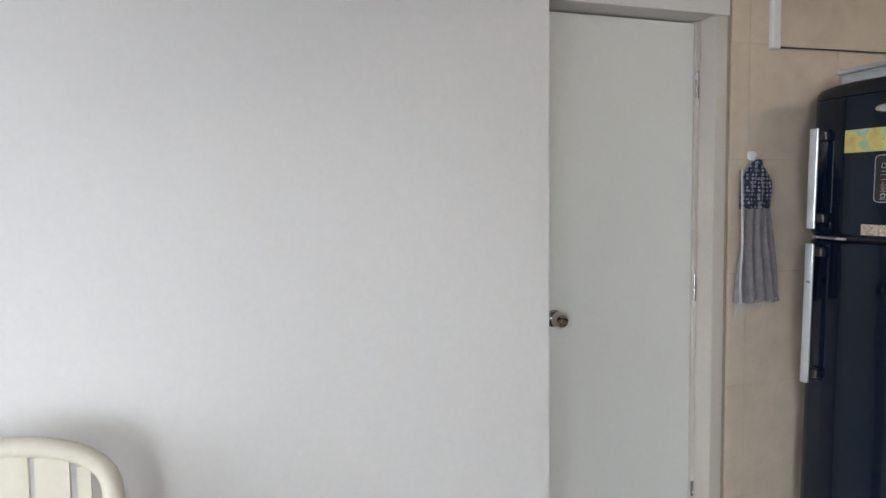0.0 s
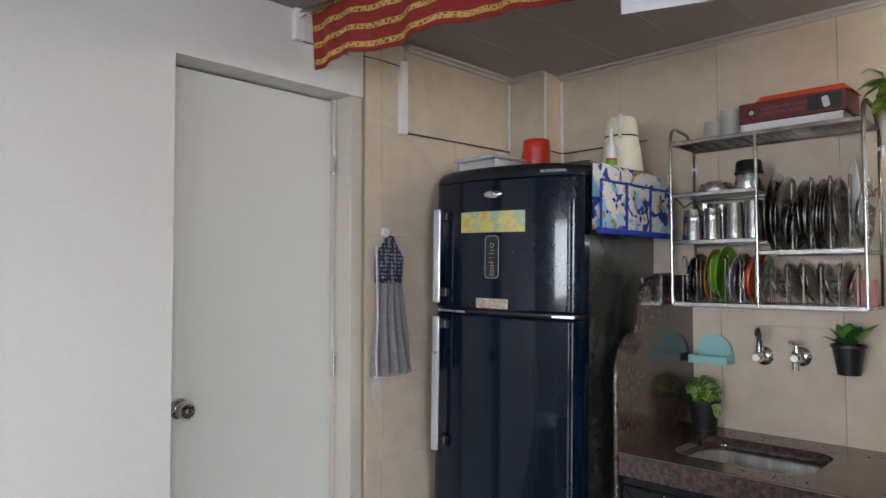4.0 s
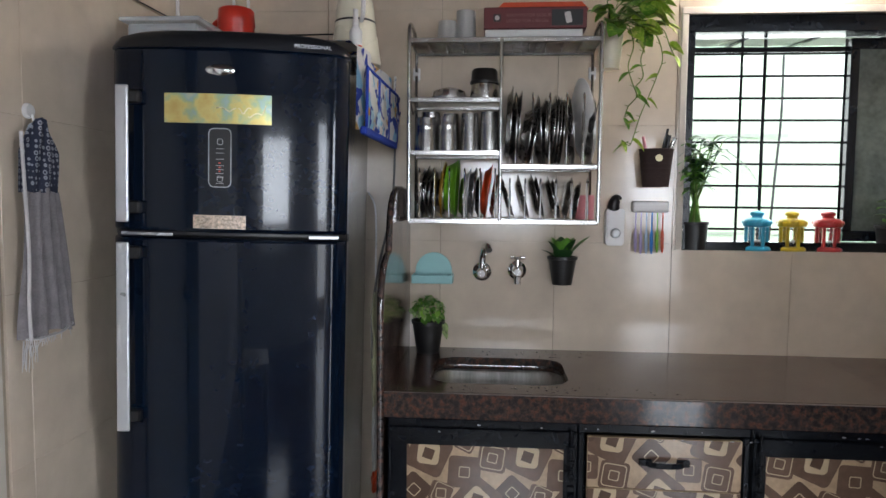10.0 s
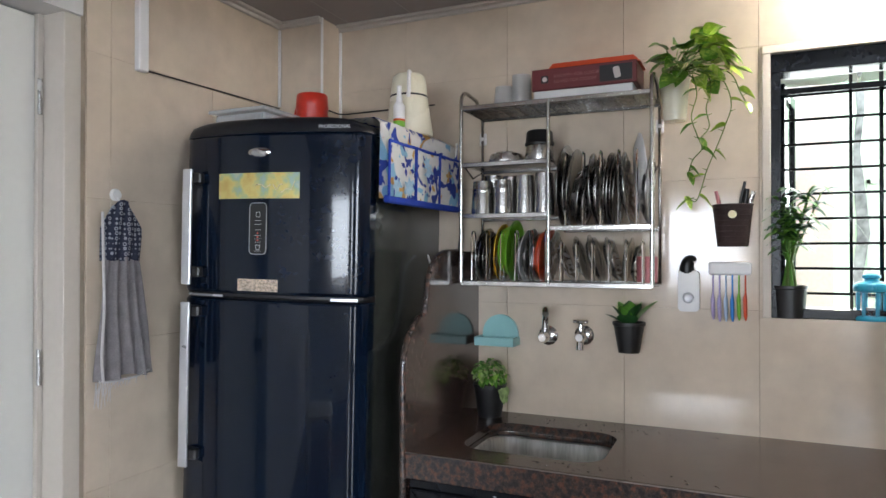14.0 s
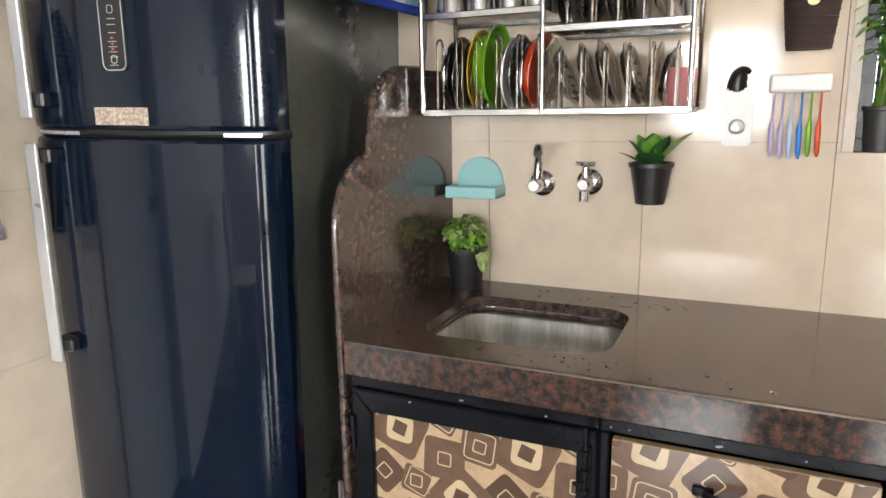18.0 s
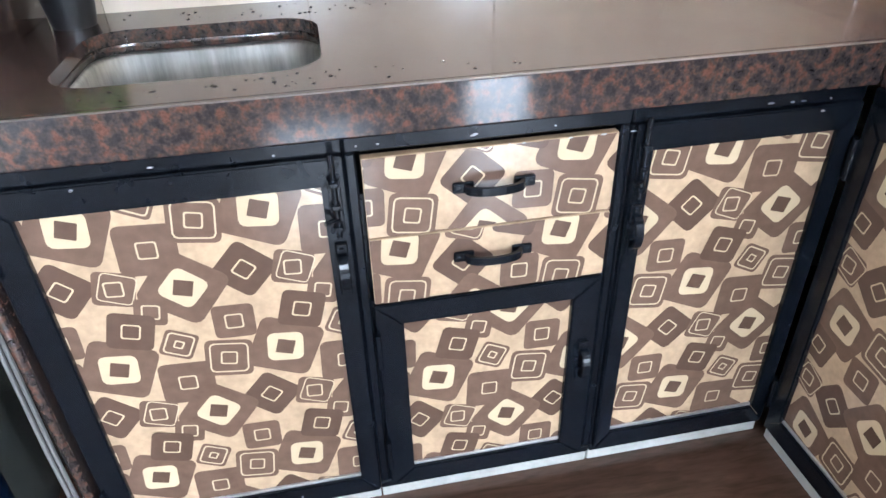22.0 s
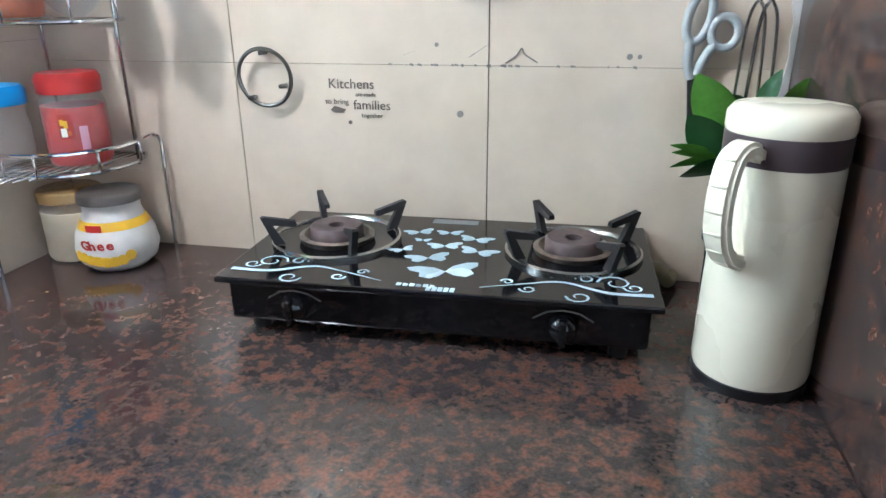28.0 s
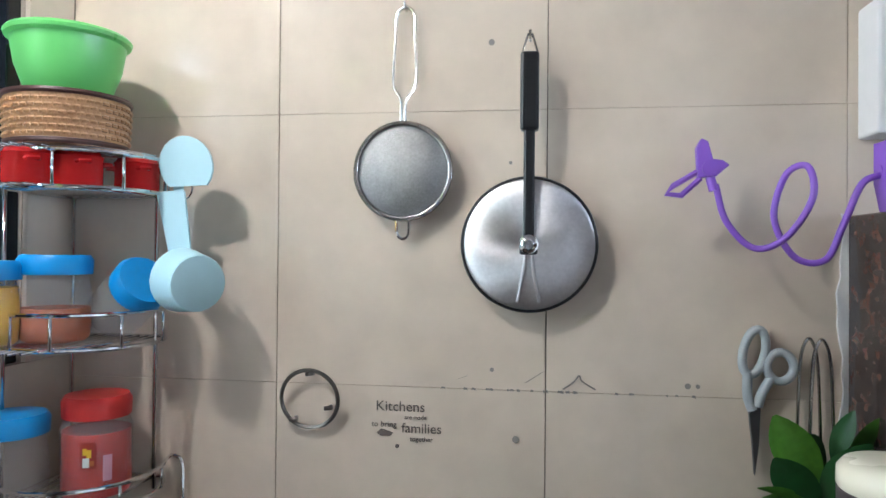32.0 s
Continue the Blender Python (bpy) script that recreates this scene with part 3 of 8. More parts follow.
def slab_with_hole(x0, x1, y0, y1, z0, z1, hole):
    bm = bmesh.new()
    n = len(hole)
    cx, cy = sum(p[0] for p in hole) / n, sum(p[1] for p in hole) / n
    outer = []
    for x, y in hole:
        dx, dy = x - cx, y - cy
        k = min([(lim - c) / d for lim, c, d in ((x1, cx, dx), (x0, cx, dx), (y1, cy, dy), (y0, cy, dy)) if abs(d) > 1e-9 and (lim - c) / d > 0])
        outer.append((cx + dx * k, cy + dy * k))
    corners = [(x1, y1), (x0, y1), (x0, y0), (x1, y0)]
    layers = []
    for z in (z1, z0):
        layers.append(([bm.verts.new((x, y, z)) for x, y in hole], [bm.verts.new((x, y, z)) for x, y in outer], [bm.verts.new((x, y, z)) for x, y in corners]))

    def corner_between(p, q):
        for i, c in enumerate(corners):
            on = lambda a: abs(a[0] - c[0]) < 1e-6 or abs(a[1] - c[1]) < 1e-6
            if on(p) and on(q) and not (abs(p[0] - q[0]) < 1e-6 or abs(p[1] - q[1]) < 1e-6):
                return i
        return None
    for inner, out, cor in layers:
        for i in range(n):
            j = (i + 1) % n
            c = corner_between(outer[i], outer[j])
            bm.faces.new([inner[i], out[i]] + ([cor[c]] if c is not None else []) + [out[j], inner[j]])
    (ti, to, tc), (bi, bo, bc) = layers
    for i in range(n):
        j = (i + 1) % n
        bm.faces.new((ti[i], ti[j], bi[j], bi[i]))
        c = corner_between(outer[i], outer[j])
        if c is None:
            bm.faces.new((to[i], to[j], bo[j], bo[i]))
        else:
            bm.faces.new((to[i], tc[c], bc[c], bo[i]))
            bm.faces.new((tc[c], to[j], bo[j], bc[c]))
    return bm


EDGE = material("worn_granite_edge", (0.17, 0.14, 0.125), 0.35, var=0.4, scale=40)
bm = slab_with_hole(FX + 0.012, XW, FY + 0.002, 1.360, 0.868, CT, sink_outline())
worktop = thing("worktop", pose(0, 0, 0), "polished red-brown granite worktop with a sink cut-out", "worktop")
part("slab", bm, GRANITE, worktop)
bm = bmesh.new()
rings = [[bm.verts.new((x, y, z)) for x, y in sink_outline(g)] for g, z in ((0.010, 0.8675), (-0.0015, 0.8675), (-0.0035, 0.861), (-0.001, 0.853), (0.010, 0.853))]
for a, c in zip(rings, rings[1:] + rings[:1]):
    for i in range(len(a)):
        bm.faces.new((a[i], a[(i + 1) % len(a)], c[(i + 1) % len(a)], c[i])).smooth = True
part("sink_rim", bm, GRANITE, worktop, "rounded dark granite rim of the sink")
bm = bmesh.new()
box(bm, FX, FX + 0.02, FY, 1.361, 0.822, CT - 0.0005, 0.003, 2)
part("front_band", bm, GRANITE_BAND, worktop, "red-brown speckled granite front band")
bm = bmesh.new()
tube(bm, [(FX + 0.0025, FY, CT - 0.0022), (FX + 0.0025, 1.36, CT - 0.0022)], 0.0022, 6)
part("worn_edge", bm, EDGE, worktop)

worktop2 = thing("worktop", pose(0, 0, 0), "dark brown granite worktop under the gas stove", "worktop")
bm = bmesh.new()
box(bm, PX + 0.002, XW, YS, FY + 0.001, 0.868, CT - 0.0006)
part("slab", bm, GRANITE_S, worktop2)
bm = bmesh.new()
box(bm, PX + 0.002, FX - 0.001, FY - 0.016, FY + 0.003, 0.822, CT - 0.0012, 0.003, 2)
part("front_band", bm, GRANITE_BAND, worktop2)
bm = bmesh.new()
tube(bm, [(PX + 0.003, FY + 0.001, CT - 0.0026), (FX - 0.002, FY + 0.001, CT - 0.0026)], 0.0022, 6)
part("worn_edge", bm, EDGE, worktop2)

# steel sink bowl
sink = thing("sink", pose(0, 0, 0), "stainless steel sink bowl sunk in the granite", "sink")
SINKM = material("brushed_sink_steel", (0.48, 0.49, 0.475), 0.42, 0.9, var=0.35, scale=26, grain=140)
fm = SINKM.node_tree
mp = fm.nodes.new("ShaderNodeMapping")  # water streaks run down the sides
mp.inputs["Scale"].default_value = (1, 1, 0.12)
fm.links.new([n for n in fm.nodes if n.bl_idname == "ShaderNodeTexCoord"][0].outputs["Object"], mp.inputs["Vector"])
for n in fm.nodes:
    if n.bl_idname == "ShaderNodeTexNoise":
        fm.links.new(mp.outputs[0], n.inputs["Vector"])
bm = bmesh.new()
rings = []
for grow, z in ((0.008, 0.852), (0.0, 0.852), (-0.006, 0.846), (-0.010, 0.80), (-0.016, 0.778), (-0.027, 0.760), (-0.042, 0.750), (-0.060, 0.746)):
    rings.append([bm.verts.new((x, y, z)) for x, y in sink_outline(grow)])
for a, c in zip(rings, rings[1:]):
    for i in range(len(a)):
        f = bm.faces.new((a[i], a[(i + 1) % len(a)], c[(i + 1) % len(a)], c[i]))
        f.smooth = True
bm.faces.new(rings[-1])
part("bowl", bm, SINKM, sink)
bm = bmesh.new()
lathe(bm, [(0, 0.748), (0.03, 0.750), (0.036, 0.7472)], 20, at=(SX, SY, 0))
part("drain", bm, CHROME, sink)

# granite end panels with a stepped, curved front edge
prof = [(2.396, FL), (2.396, 1.10)]
prof += [(2.396 + 0.135 * (1 - math.cos(a)), 1.10 + 0.135 * math.sin(a)) for a in [radians(k) for k in (18, 36, 54, 72, 88)]]
prof += [(2.532, 1.26), (2.540, 1.30)]
prof += [(2.54 + 0.14 * (1 - math.cos(a)), 1.30 + 0.11 * math.sin(a)) for a in [radians(k) for k in (20, 40, 60, 80, 90)]]
prof += [(2.76, 1.412), (XW - 0.001, 1.412), (XW - 0.001, FL)]
panel = thing("granite_panel", pose(0, 0, 0), "tall granite side panel with a stepped curved edge", "panel")
bm = bmesh.new()
slab(bm, prof, 1.362, 1.380)
part("slab", bm, GRANITE, panel)
bm = bmesh.new()
tube(bm, [(x + 0.001, 1.371, z) for x, z in prof[:-2]], 0.0085, 8)
part("rounded_edge", bm, GRANITE, panel, "worn rounded granite edge")
panel2 = thing("granite_panel", pose(0, 0, 0), "tall granite panel between stove and flour mill", "panel")
bm = bmesh.new()
box(bm, PX - 0.019, PX, YS + 0.001, FY + 0.006, FL, 1.436, 0.002, 1)
part("slab", bm, GRANITE_S, panel2)
bm = bmesh.new()
box(bm, PX - 0.072, PX + 0.002, FY + 0.003, FY + 0.028, FL, 1.436, 0.011, 5)
for f in bm.faces:
    f.smooth = True
part("front_band", bm, GRANITE_BAND, panel2, "rounded speckled granite front band")

# ---- fridge ----
LEDR = material("red_indicator", (0.8, 0.12, 0.08), 0.4)
STICK = material("gold_foil_label", (0.60, 0.52, 0.30), 0.32, 0.45, var=0.45, scale=40, grain=260)
nt = STICK.node_tree
no = nt.nodes.new("ShaderNodeTexNoise")   # the foil's iridescent sheen, put into the base colour as fixed patches
no.inputs["Scale"].default_value, no.inputs["Detail"].default_value = 17, 4
nt.links.new([n for n in nt.nodes if n.bl_idname == "ShaderNodeTexCoord"][0].outputs["Object"], no.inputs["Vector"])
ramp = nt.nodes.new("ShaderNodeValToRGB")
ramp.color_ramp.elements[0].position, ramp.color_ramp.elements[0].color = 0.32, (0.62, 0.44, 0.14, 1)
ramp.color_ramp.elements[1].position, ramp.color_ramp.elements[1].color = 0.68, (0.70, 0.66, 0.40, 1)
for q, c in ((0.45, (0.70, 0.60, 0.22, 1)), (0.54, (0.42, 0.52, 0.30, 1)), (0.60, (0.36, 0.50, 0.50, 1))):
    ramp.color_ramp.elements.new(q).color = c
nt.links.new(no.outputs[0], ramp.inputs[0])
nt.links.new(ramp.outputs[0], nt.nodes["Principled BSDF"].inputs["Base Color"])
STICK2 = material("glitter_label", (0.55, 0.45, 0.36), 0.35, 0.6, var=0.8, scale=160, grain=400)
GOLDT = material("pale_gold_print", (0.80, 0.72, 0.45), 0.3, 0.5)
FW = 0.563
FRIDGE = pose(2.263, 2.027, FL, 0, 1.1, -84)   # stands a little out of plumb
fridge = thing("fridge", FRIDGE, "navy blue two-door fridge with silver handles", "fridge")


def bow(x, w=FW, depth=0.042):
    """The doors' gently rounded front."""
    return -depth * (1 - (2 * x / w - 1) ** 2)


def bowed_door(z0, z1, top_round=0.012):
    bm = bmesh.new()
    n, r = 28, 0.026
    levels = [(z0, 0.010), (z0 + 0.004, 0.003), (z0 + 0.010, 0.0), (z1 - top_round, 0.0), (z1 - top_round * 0.4, top_round * 0.25), (z1, top_round)]
    rings = []
    for z, ins in levels:
        ring = []
        for i in range(n + 1):
            x = ins * 0.5 + (FW - ins) * i / n
            e = max(0.0, 1 - min(x, FW - x) / r)
            ring.append(bm.verts.new((x, bow(x) + ins + r * e * e, z)))
        ring += [bm.verts.new((FW, 0.06, z)), bm.verts.new((0, 0.06, z))]
        rings.append(ring)
    for a, c in zip(rings, rings[1:]):
        for i in range(len(a)):
            f = bm.faces.new((a[i], a[(i + 1) % len(a)], c[(i + 1) % len(a)], c[i]))
            f.smooth = i < n
    bm.faces.new(rings[0][::-1])
    bm.faces.new(rings[-1])
    for e in bm.edges:
        e.smooth = abs(e.verts[0].co.z - e.verts[1].co.z) > 1e-5
    return bm


bm = bmesh.new()
box(bm, 0.004, FW - 0.004, 0.062, 0.61, 0.03, 1.675, 0.006, 2)
part("body", bm, SIDEG, fridge, "dark grey painted steel body")
freezer = part("freezer_door", bowed_door(1.246, 1.678), NAVY, fridge, "glossy navy freezer door")
lower = part("fridge_door", bowed_door(0.05, 1.232, 0.008), NAVY, fridge, "glossy navy lower door")
bm = bowed_door(1.230, 1.248, 0.002)
bmesh.ops.translate(bm, verts=bm.verts, vec=(0, 0.009, 0))
part("door_gap", bm, BLACKP, fridge)
bm = bmesh.new()
rings = []
for z, ins in ((1.674, 0.001), (1.696, 0.002), (1.709, 0.008), (1.715, 0.018), (1.718, 0.040)):
    ring = [bm.verts.new((ins + (FW - 2 * ins) * i / 24, bow(ins + (FW - 2 * ins) * i / 24) - 0.002 + ins + 0.016 * max(0, 1 - min(i, 24 - i) / 1.2) ** 2, z - (0.016 * abs(i / 12 - 1) ** 6 if z > 1.68 else 0))) for i in range(25)]
    ring += [bm.verts.new((FW - ins, 0.615, z)), bm.verts.new((ins, 0.615, z))]
    rings.append(ring)
for a, c in zip(rings, rings[1:]):
    for i in range(len(a)):
        f = bm.faces.new((a[i], a[(i + 1) % len(a)], c[(i + 1) % len(a)], c[i]))
        f.smooth = True
bm.faces.new(rings[0][::-1])
bm.faces.new(rings[-1])
part("top_cap", bm, material("charcoal_plastic", (0.010, 0.011, 0.014), 0.3, spec=0.3), fridge, "charcoal plastic top cap")
for door, z0, z1 in ((freezer, 1.267, 1.583), (lower, 0.768, 1.220)):
    bm = bmesh.new()
    box(bm, 0.034, 0.064, -0.050, -0.042, z0, z1, 0.0035, 2)
    h = part("handle", bm, SILVER, door, "long flat silver handle")
    for z in (z0 + 0.02, z1 - 0.04):
        bm = bmesh.new()
        box(bm, 0.04, 0.085, -0.0405, 0.004, z, z + 0.03, 0.004, 1)
        part("handle_mount", bm, BLACKP, h)

def sticker(x0, x1, z0, z1, mats, name, parent, label, r=0.004, lift=0.001):
    bm = bmesh.new()
    n = 10
    top, bot = [], []
    for i in range(n + 1):
        x = x0 + (x1 - x0) * i / n
        top.append(bm.verts.new((x, bow(x) - lift, z1)))
        bot.append(bm.verts.new((x, bow(x) - lift, z0)))
    for i in range(n):
        bm.faces.new((bot[i], bot[i + 1], top[i + 1], top[i]))
    r = bmesh.ops.extrude_face_region(bm, geom=bm.faces[:])
    for v in r["geom"]:
        if isinstance(v, bmesh.types.BMVert):
            v.co.y += lift + 0.002
    return part(name, bm, mats, parent, label)


for x0, x1 in ((0.03, 0.16), (0.478, 0.546)):
    sticker(x0, x1, 1.2365, 1.243, SILVER, "hinge_cover", fridge, "silver strip in the door joint")
lab = sticker(0.141, 0.390, 1.501, 1.569, STICK, "gold_label", freezer, "gold foil label with script")
for k in range(3):
    bm = bmesh.new()
    x0, w, z0 = 0.378 - 0.034 * k, (0.04, 0.028, 0.046, 0.03)[k % 4], 1.516 + 0.006 * (k % 3)
    pts = [(x0 - w * q, bow(x0 - w * q) - 0.0034, z0 + (0.010 + 0.006 * (k % 2)) * abs(math.sin(3.4 * q + k)) + (0.030 * (1 - 5 * q) if q < 0.2 and k % 3 == 0 else 0)) for q in [i / 12 for i in range(13)]]
    tube(bm, pts, 0.0015, 5)
    part("script_stroke", bm, GOLDT, lab)
sticker(0.210, 0.333, 1.256, 1.288, STICK2, "glitter_label", freezer, "small glitter label")
bm = bmesh.new()
slab(bm, rounded(0.247, 0.300, 1.353, 1.490, 0.012), bow(0.274) - 0.004, bow(0.274) + 0.006)
ctl = part("control_panel", bm, BLACKP, freezer, "black control panel with silver rim")
bm = bmesh.new()
tube(bm, [(x, bow(0.274) - 0.004, z) for x, z in rounded(0.248, 0.299, 1.354, 1.489, 0.012)], 0.0011, 6, closed=True)
part("rim", bm, SILVER, ctl)
bm = bmesh.new()
yb = bow(0.274) - 0.0045
for z0 in (1.452, 1.366):
    tube(bm, [(x, yb, z) for x, z in rounded(0.268, 0.280, z0, z0 + 0.013, 0.003, 2)], 0.0006, 4, closed=True)
for i, z in enumerate((1.442, 1.432, 1.418, 1.403, 1.394, 1.385, 1.376, 1.362)):
    box(bm, 0.266 - 0.002 * (i % 2), 0.283, yb - 0.0005, yb + 0.001, z, z + 0.0009)
part("control_marks", bm, WHITEP, ctl)
bm = bmesh.new()
for z in (1.408, 1.398, 1.389):
    box(bm, 0.271, 0.276, yb - 0.001, yb + 0.001, z, z + 0.003)
part("indicator", bm, LEDR, ctl, "red indicator lights")
bm = bmesh.new()
lathe(bm, [(0, 0.006), (0.7, 0.004), (1, 0)], 24, m=pose(0.273, bow(0.273) - 0.0025, 1.623, 90) @ Matrix.Diagonal((0.034, 0.0125, 1, 1)))
part("badge", bm, CHROME, freezer, "oval silver badge")


def text_mesh(txt, size, bold=0.0, align="LEFT"):
    cu = bpy.data.curves.new("text", "FONT")
    cu.body, cu.size, cu.extrude, cu.align_x, cu.resolution_u, cu.offset = txt, size, 0.0004, align, 3, bold
    ob = bpy.data.objects.new("text", cu)
    scene.collection.objects.link(ob)
    bpy.context.view_layer.update()
    me = bpy.data.meshes.new_from_object(ob)
    bm = bmesh.new()
    bm.from_mesh(me)
    bpy.data.objects.remove(ob)
    bpy.data.curves.remove(cu)
    bpy.data.meshes.remove(me)
    return bm


def lettering(txt, size, m, mat, parent, name="lettering", bold=0.0, align="LEFT"):
    bm = text_mesh(txt, size, bold, align)
    bmesh.ops.transform(bm, matrix=m @ pose(0, 0, 0, 90), verts=bm.verts)
    return part(name, bm, mat, parent)


lettering("PROFESSIONAL", 0.0125, pose(0.440, bow(0.440) - 0.0035, 1.682, 0, 0, 9.5), SILVER, fridge)

# water drops left on the worktop round the sink
WATER = material("water", (0.9, 0.95, 0.95), 0.03, var=0.0, glass=1.0)
random.seed(77)
bm = bmesh.new()
for k in range(80):
    y = random.gauss(0.92, 0.16)
    x = random.choice((random.uniform(2.42, 2.475), random.uniform(2.42, 2.475), random.uniform(2.81, 2.90)))
    r = random.uniform(0.0012, 0.0034)
    if FY + 0.2 < y < 1.33:
        lathe(bm, [(r, 0), (r * 0.9, r * 0.22), (r * 0.5, r * 0.38), (0, r * 0.42)], 8, at=(x, y, CT + 0.0002))
drops = solid("water_drops", bm, WATER, "water drops scattered on the granite beside the sink", "water drops", kind="stuff")
drops.visible_shadow = False
# ---- dish rack over the sink ----
GREENP = material("lime_green_plastic", (0.16, 0.42, 0.02), 0.35)
REDP = material("red_plastic", (0.55, 0.03, 0.015), 0.3)
ORANGEP = material("orange_red_plastic", (0.62, 0.07, 0.015), 0.3)
YELLOWP = material("yellow_plastic", (0.62, 0.35, 0.02), 0.35)
PINKP = material("pink_plastic", (0.55, 0.2, 0.22), 0.35)
FROST = material("frosted_plastic", (0.62, 0.60, 0.58), 0.35, var=0.03, glass=0.35)
DARKST = material("dull_steel", (0.50, 0.49, 0.48), 0.27, 1.0, var=0.35, scale=30)
MAROON = material("maroon_card", (0.12, 0.012, 0.014), 0.4, var=0.1)
PRINTW = material("grey_print", (0.6, 0.55, 0.53), 0.5)
PRINTR = material("faded_red_print", (0.26, 0.10, 0.10), 0.5)

RW, RD, RH = 0.560, 0.198, 0.545
rack = thing("dish_rack", ON_W(1.343, 1.313), "wall-mounted stainless steel dish rack full of dishes", "dish rack")


def wire(name, pts, r=0.0035, seg=7, mat=STEEL, parent=rack, label="", closed=False):
    bm = bmesh.new()
    tube(bm, pts, r, seg, closed)
    return part(name, bm, mat, parent, label)


for x in (0.0, RW):
    top = [(x, -RD, 0.004)] + [(x, -RD, 0.1 * k) for k in range(1, 6)]
    arch = [(x, -RD + 0.045 * (1 - math.cos(radians(a))), 0.55 + 0.04 * math.sin(radians(a))) for a in (0, 30, 60, 90)]
    wire("side_post", top + arch + [(x, -0.07, 0.583), (x, -0.01, 0.53)], 0.0062, 10)
    wire("back_post", [(x, -0.012, 0.0), (x, -0.012, 0.53)], 0.005)
    wire("side_bar", [(x, -RD, 0.004), (x, -0.012, 0.004)], 0.004)
    wire("side_bar", [(x, -RD, 0.37), (x, -0.10, 0.33), (x, -0.012, 0.36)], 0.003)
    bm = bmesh.new()
    box(bm, x - 0.012, x + 0.012, -0.012, -0.004, 0.45, 0.49, 0.003, 1)
    lathe(bm, [(0.0, 0.006), (0.006, 0.005), (0.006, 0)], 10, m=pose(x, -0.012, 0.47, 90))
    part("wall_bracket", bm, WHITEP, rack, "white wall bracket with screw")
MX = 0.272
wire("middle_post", [(MX, -RD, 0.0), (MX, -RD, 0.54)], 0.0055, 10)


def shelf(x0, x1, z, solid_plate=False, bars=9, name="shelf"):
    s = new(name)
    s.empty_display_size, s.parent = 0.05, rack
    for y in (-RD, -0.014):
        bm = bmesh.new()
        box(bm, x0, x1, y - 0.003, y + 0.003, z - 0.009, z + 0.006, 0.002, 1)
        part("shelf_edge", bm, STEEL, s)
    if solid_plate:
        bm = bmesh.new()
        box(bm, x0, x1, -RD, -0.014, z - 0.002, z, 0.0005, 1)
        part("shelf_plate", bm, STEEL, s)
        return s
    for k in range(1, bars):
        y = -RD + (RD - 0.014) * k / bars
        wire("shelf_wire", [(x0, y, z), (x1, y, z)], 0.002, 5, parent=s)
    n = max(2, int((x1 - x0) / 0.05))
    for k in range(n + 1):
        x = x0 + (x1 - x0) * k / n
        wire("cross_wire", [(x, -RD, z - 0.003), (x, -0.014, z - 0.003)], 0.002, 5, parent=s)
    return s


shelf(0, RW, 0.535, bars=18, name="top_shelf")
shelf(0, MX, 0.362, True)
shelf(0, MX, 0.207, True)
shelf(MX, RW, 0.167, bars=6)
shelf(0, MX, 0.004, bars=6)
shelf(MX, RW, 0.004, bars=6)


def divider(x, z, h):
    r = 0.016
    pts = [(x, -RD + 0.018, z), (x, -RD + 0.018, z + h - r)]
    pts += [(x, -RD + 0.018 + r - r * math.cos(radians(a)), z + h - r + r * math.sin(radians(a))) for a in (30, 60, 90, 120, 150)]
    pts += [(x, -RD + 0.018 + 2 * r, z + h - r), (x, -RD + 0.018 + 2 * r, z)]
    wire("divider", pts, 0.0025, 6, CHROME)


for k in range(6):
    divider(0.028 + 0.046 * k, 0.006, 0.155)
    divider(MX + 0.03 + 0.046 * k, 0.006, 0.125)
for k in range(5):
    divider(MX + 0.045 + 0.05 * k, 0.17, 0.215)

PLATES = {}


def plate_mesh(r, depth, mat, rim=0.006):
    key = (r, depth, mat.name)
    if key not in PLATES:
        bm = bmesh.new()
        lathe(bm, [(0, 0.0), (r * 0.72, 0.0), (r * 0.8, depth * 0.5), (r - rim, depth), (r, depth + 0.001), (r, depth + 0.003), (r - rim, depth + 0.002), (r * 0.78, depth * 0.5 + 0.002), (r * 0.7, 0.002), (0, 0.002)], 32)
        PLATES[key] = mesh("plate", bm, mat)
    return PLATES[key]


def plate(x, z, r, depth, mat, lean=0.0, turn=0.0, y=-0.09, name="plate", label="steel plate standing in the dish rack", group="dishes in the rack"):
    """A dish standing on its edge; x along the rack, z its shelf."""
    ob = new(name, plate_mesh(r, depth, mat))
    ob.matrix_world = ON_W(1.343, 1.313) @ pose(x, y, z + r * math.cos(radians(lean)) + 0.004) @ pose(0, 0, 0, 0, 90 + lean, turn)
    return tagged(ob, label, "plate", group)


random.seed(5)
LOW = 0.006
for x, r, d, mat, lean, lab in ((0.020, 0.078, 0.012, DARKST, 4, ""), (0.033, 0.082, 0.012, STEEL, 5, ""), (0.046, 0.075, 0.010, DARKST, 5, ""), (0.058, 0.072, 0.010, STEEL, 6, ""), (0.078, 0.07, 0.02, DARKST, 3, ""),
                                (0.088, 0.088, 0.008, YELLOWP, 4, "yellow plastic plate in the dish rack"), (0.103, 0.094, 0.034, GREENP, 3, "lime green plastic plate in the dish rack"), (0.148, 0.070, 0.012, STEEL, 4, ""), (0.163, 0.078, 0.01, WHITEP, 5, "white plate standing in the dish rack"),
                                (0.178, 0.080, 0.012, DARKST, 5, ""), (0.198, 0.072, 0.012, STEEL, 3, ""), (0.218, 0.086, 0.018, ORANGEP, 8, "orange-red plastic plate in the dish rack"), (0.248, 0.076, 0.01, DARKST, 8, "")):
    plate(x, LOW, r, d, mat, lean, label=lab or "steel plate standing in the dish rack")
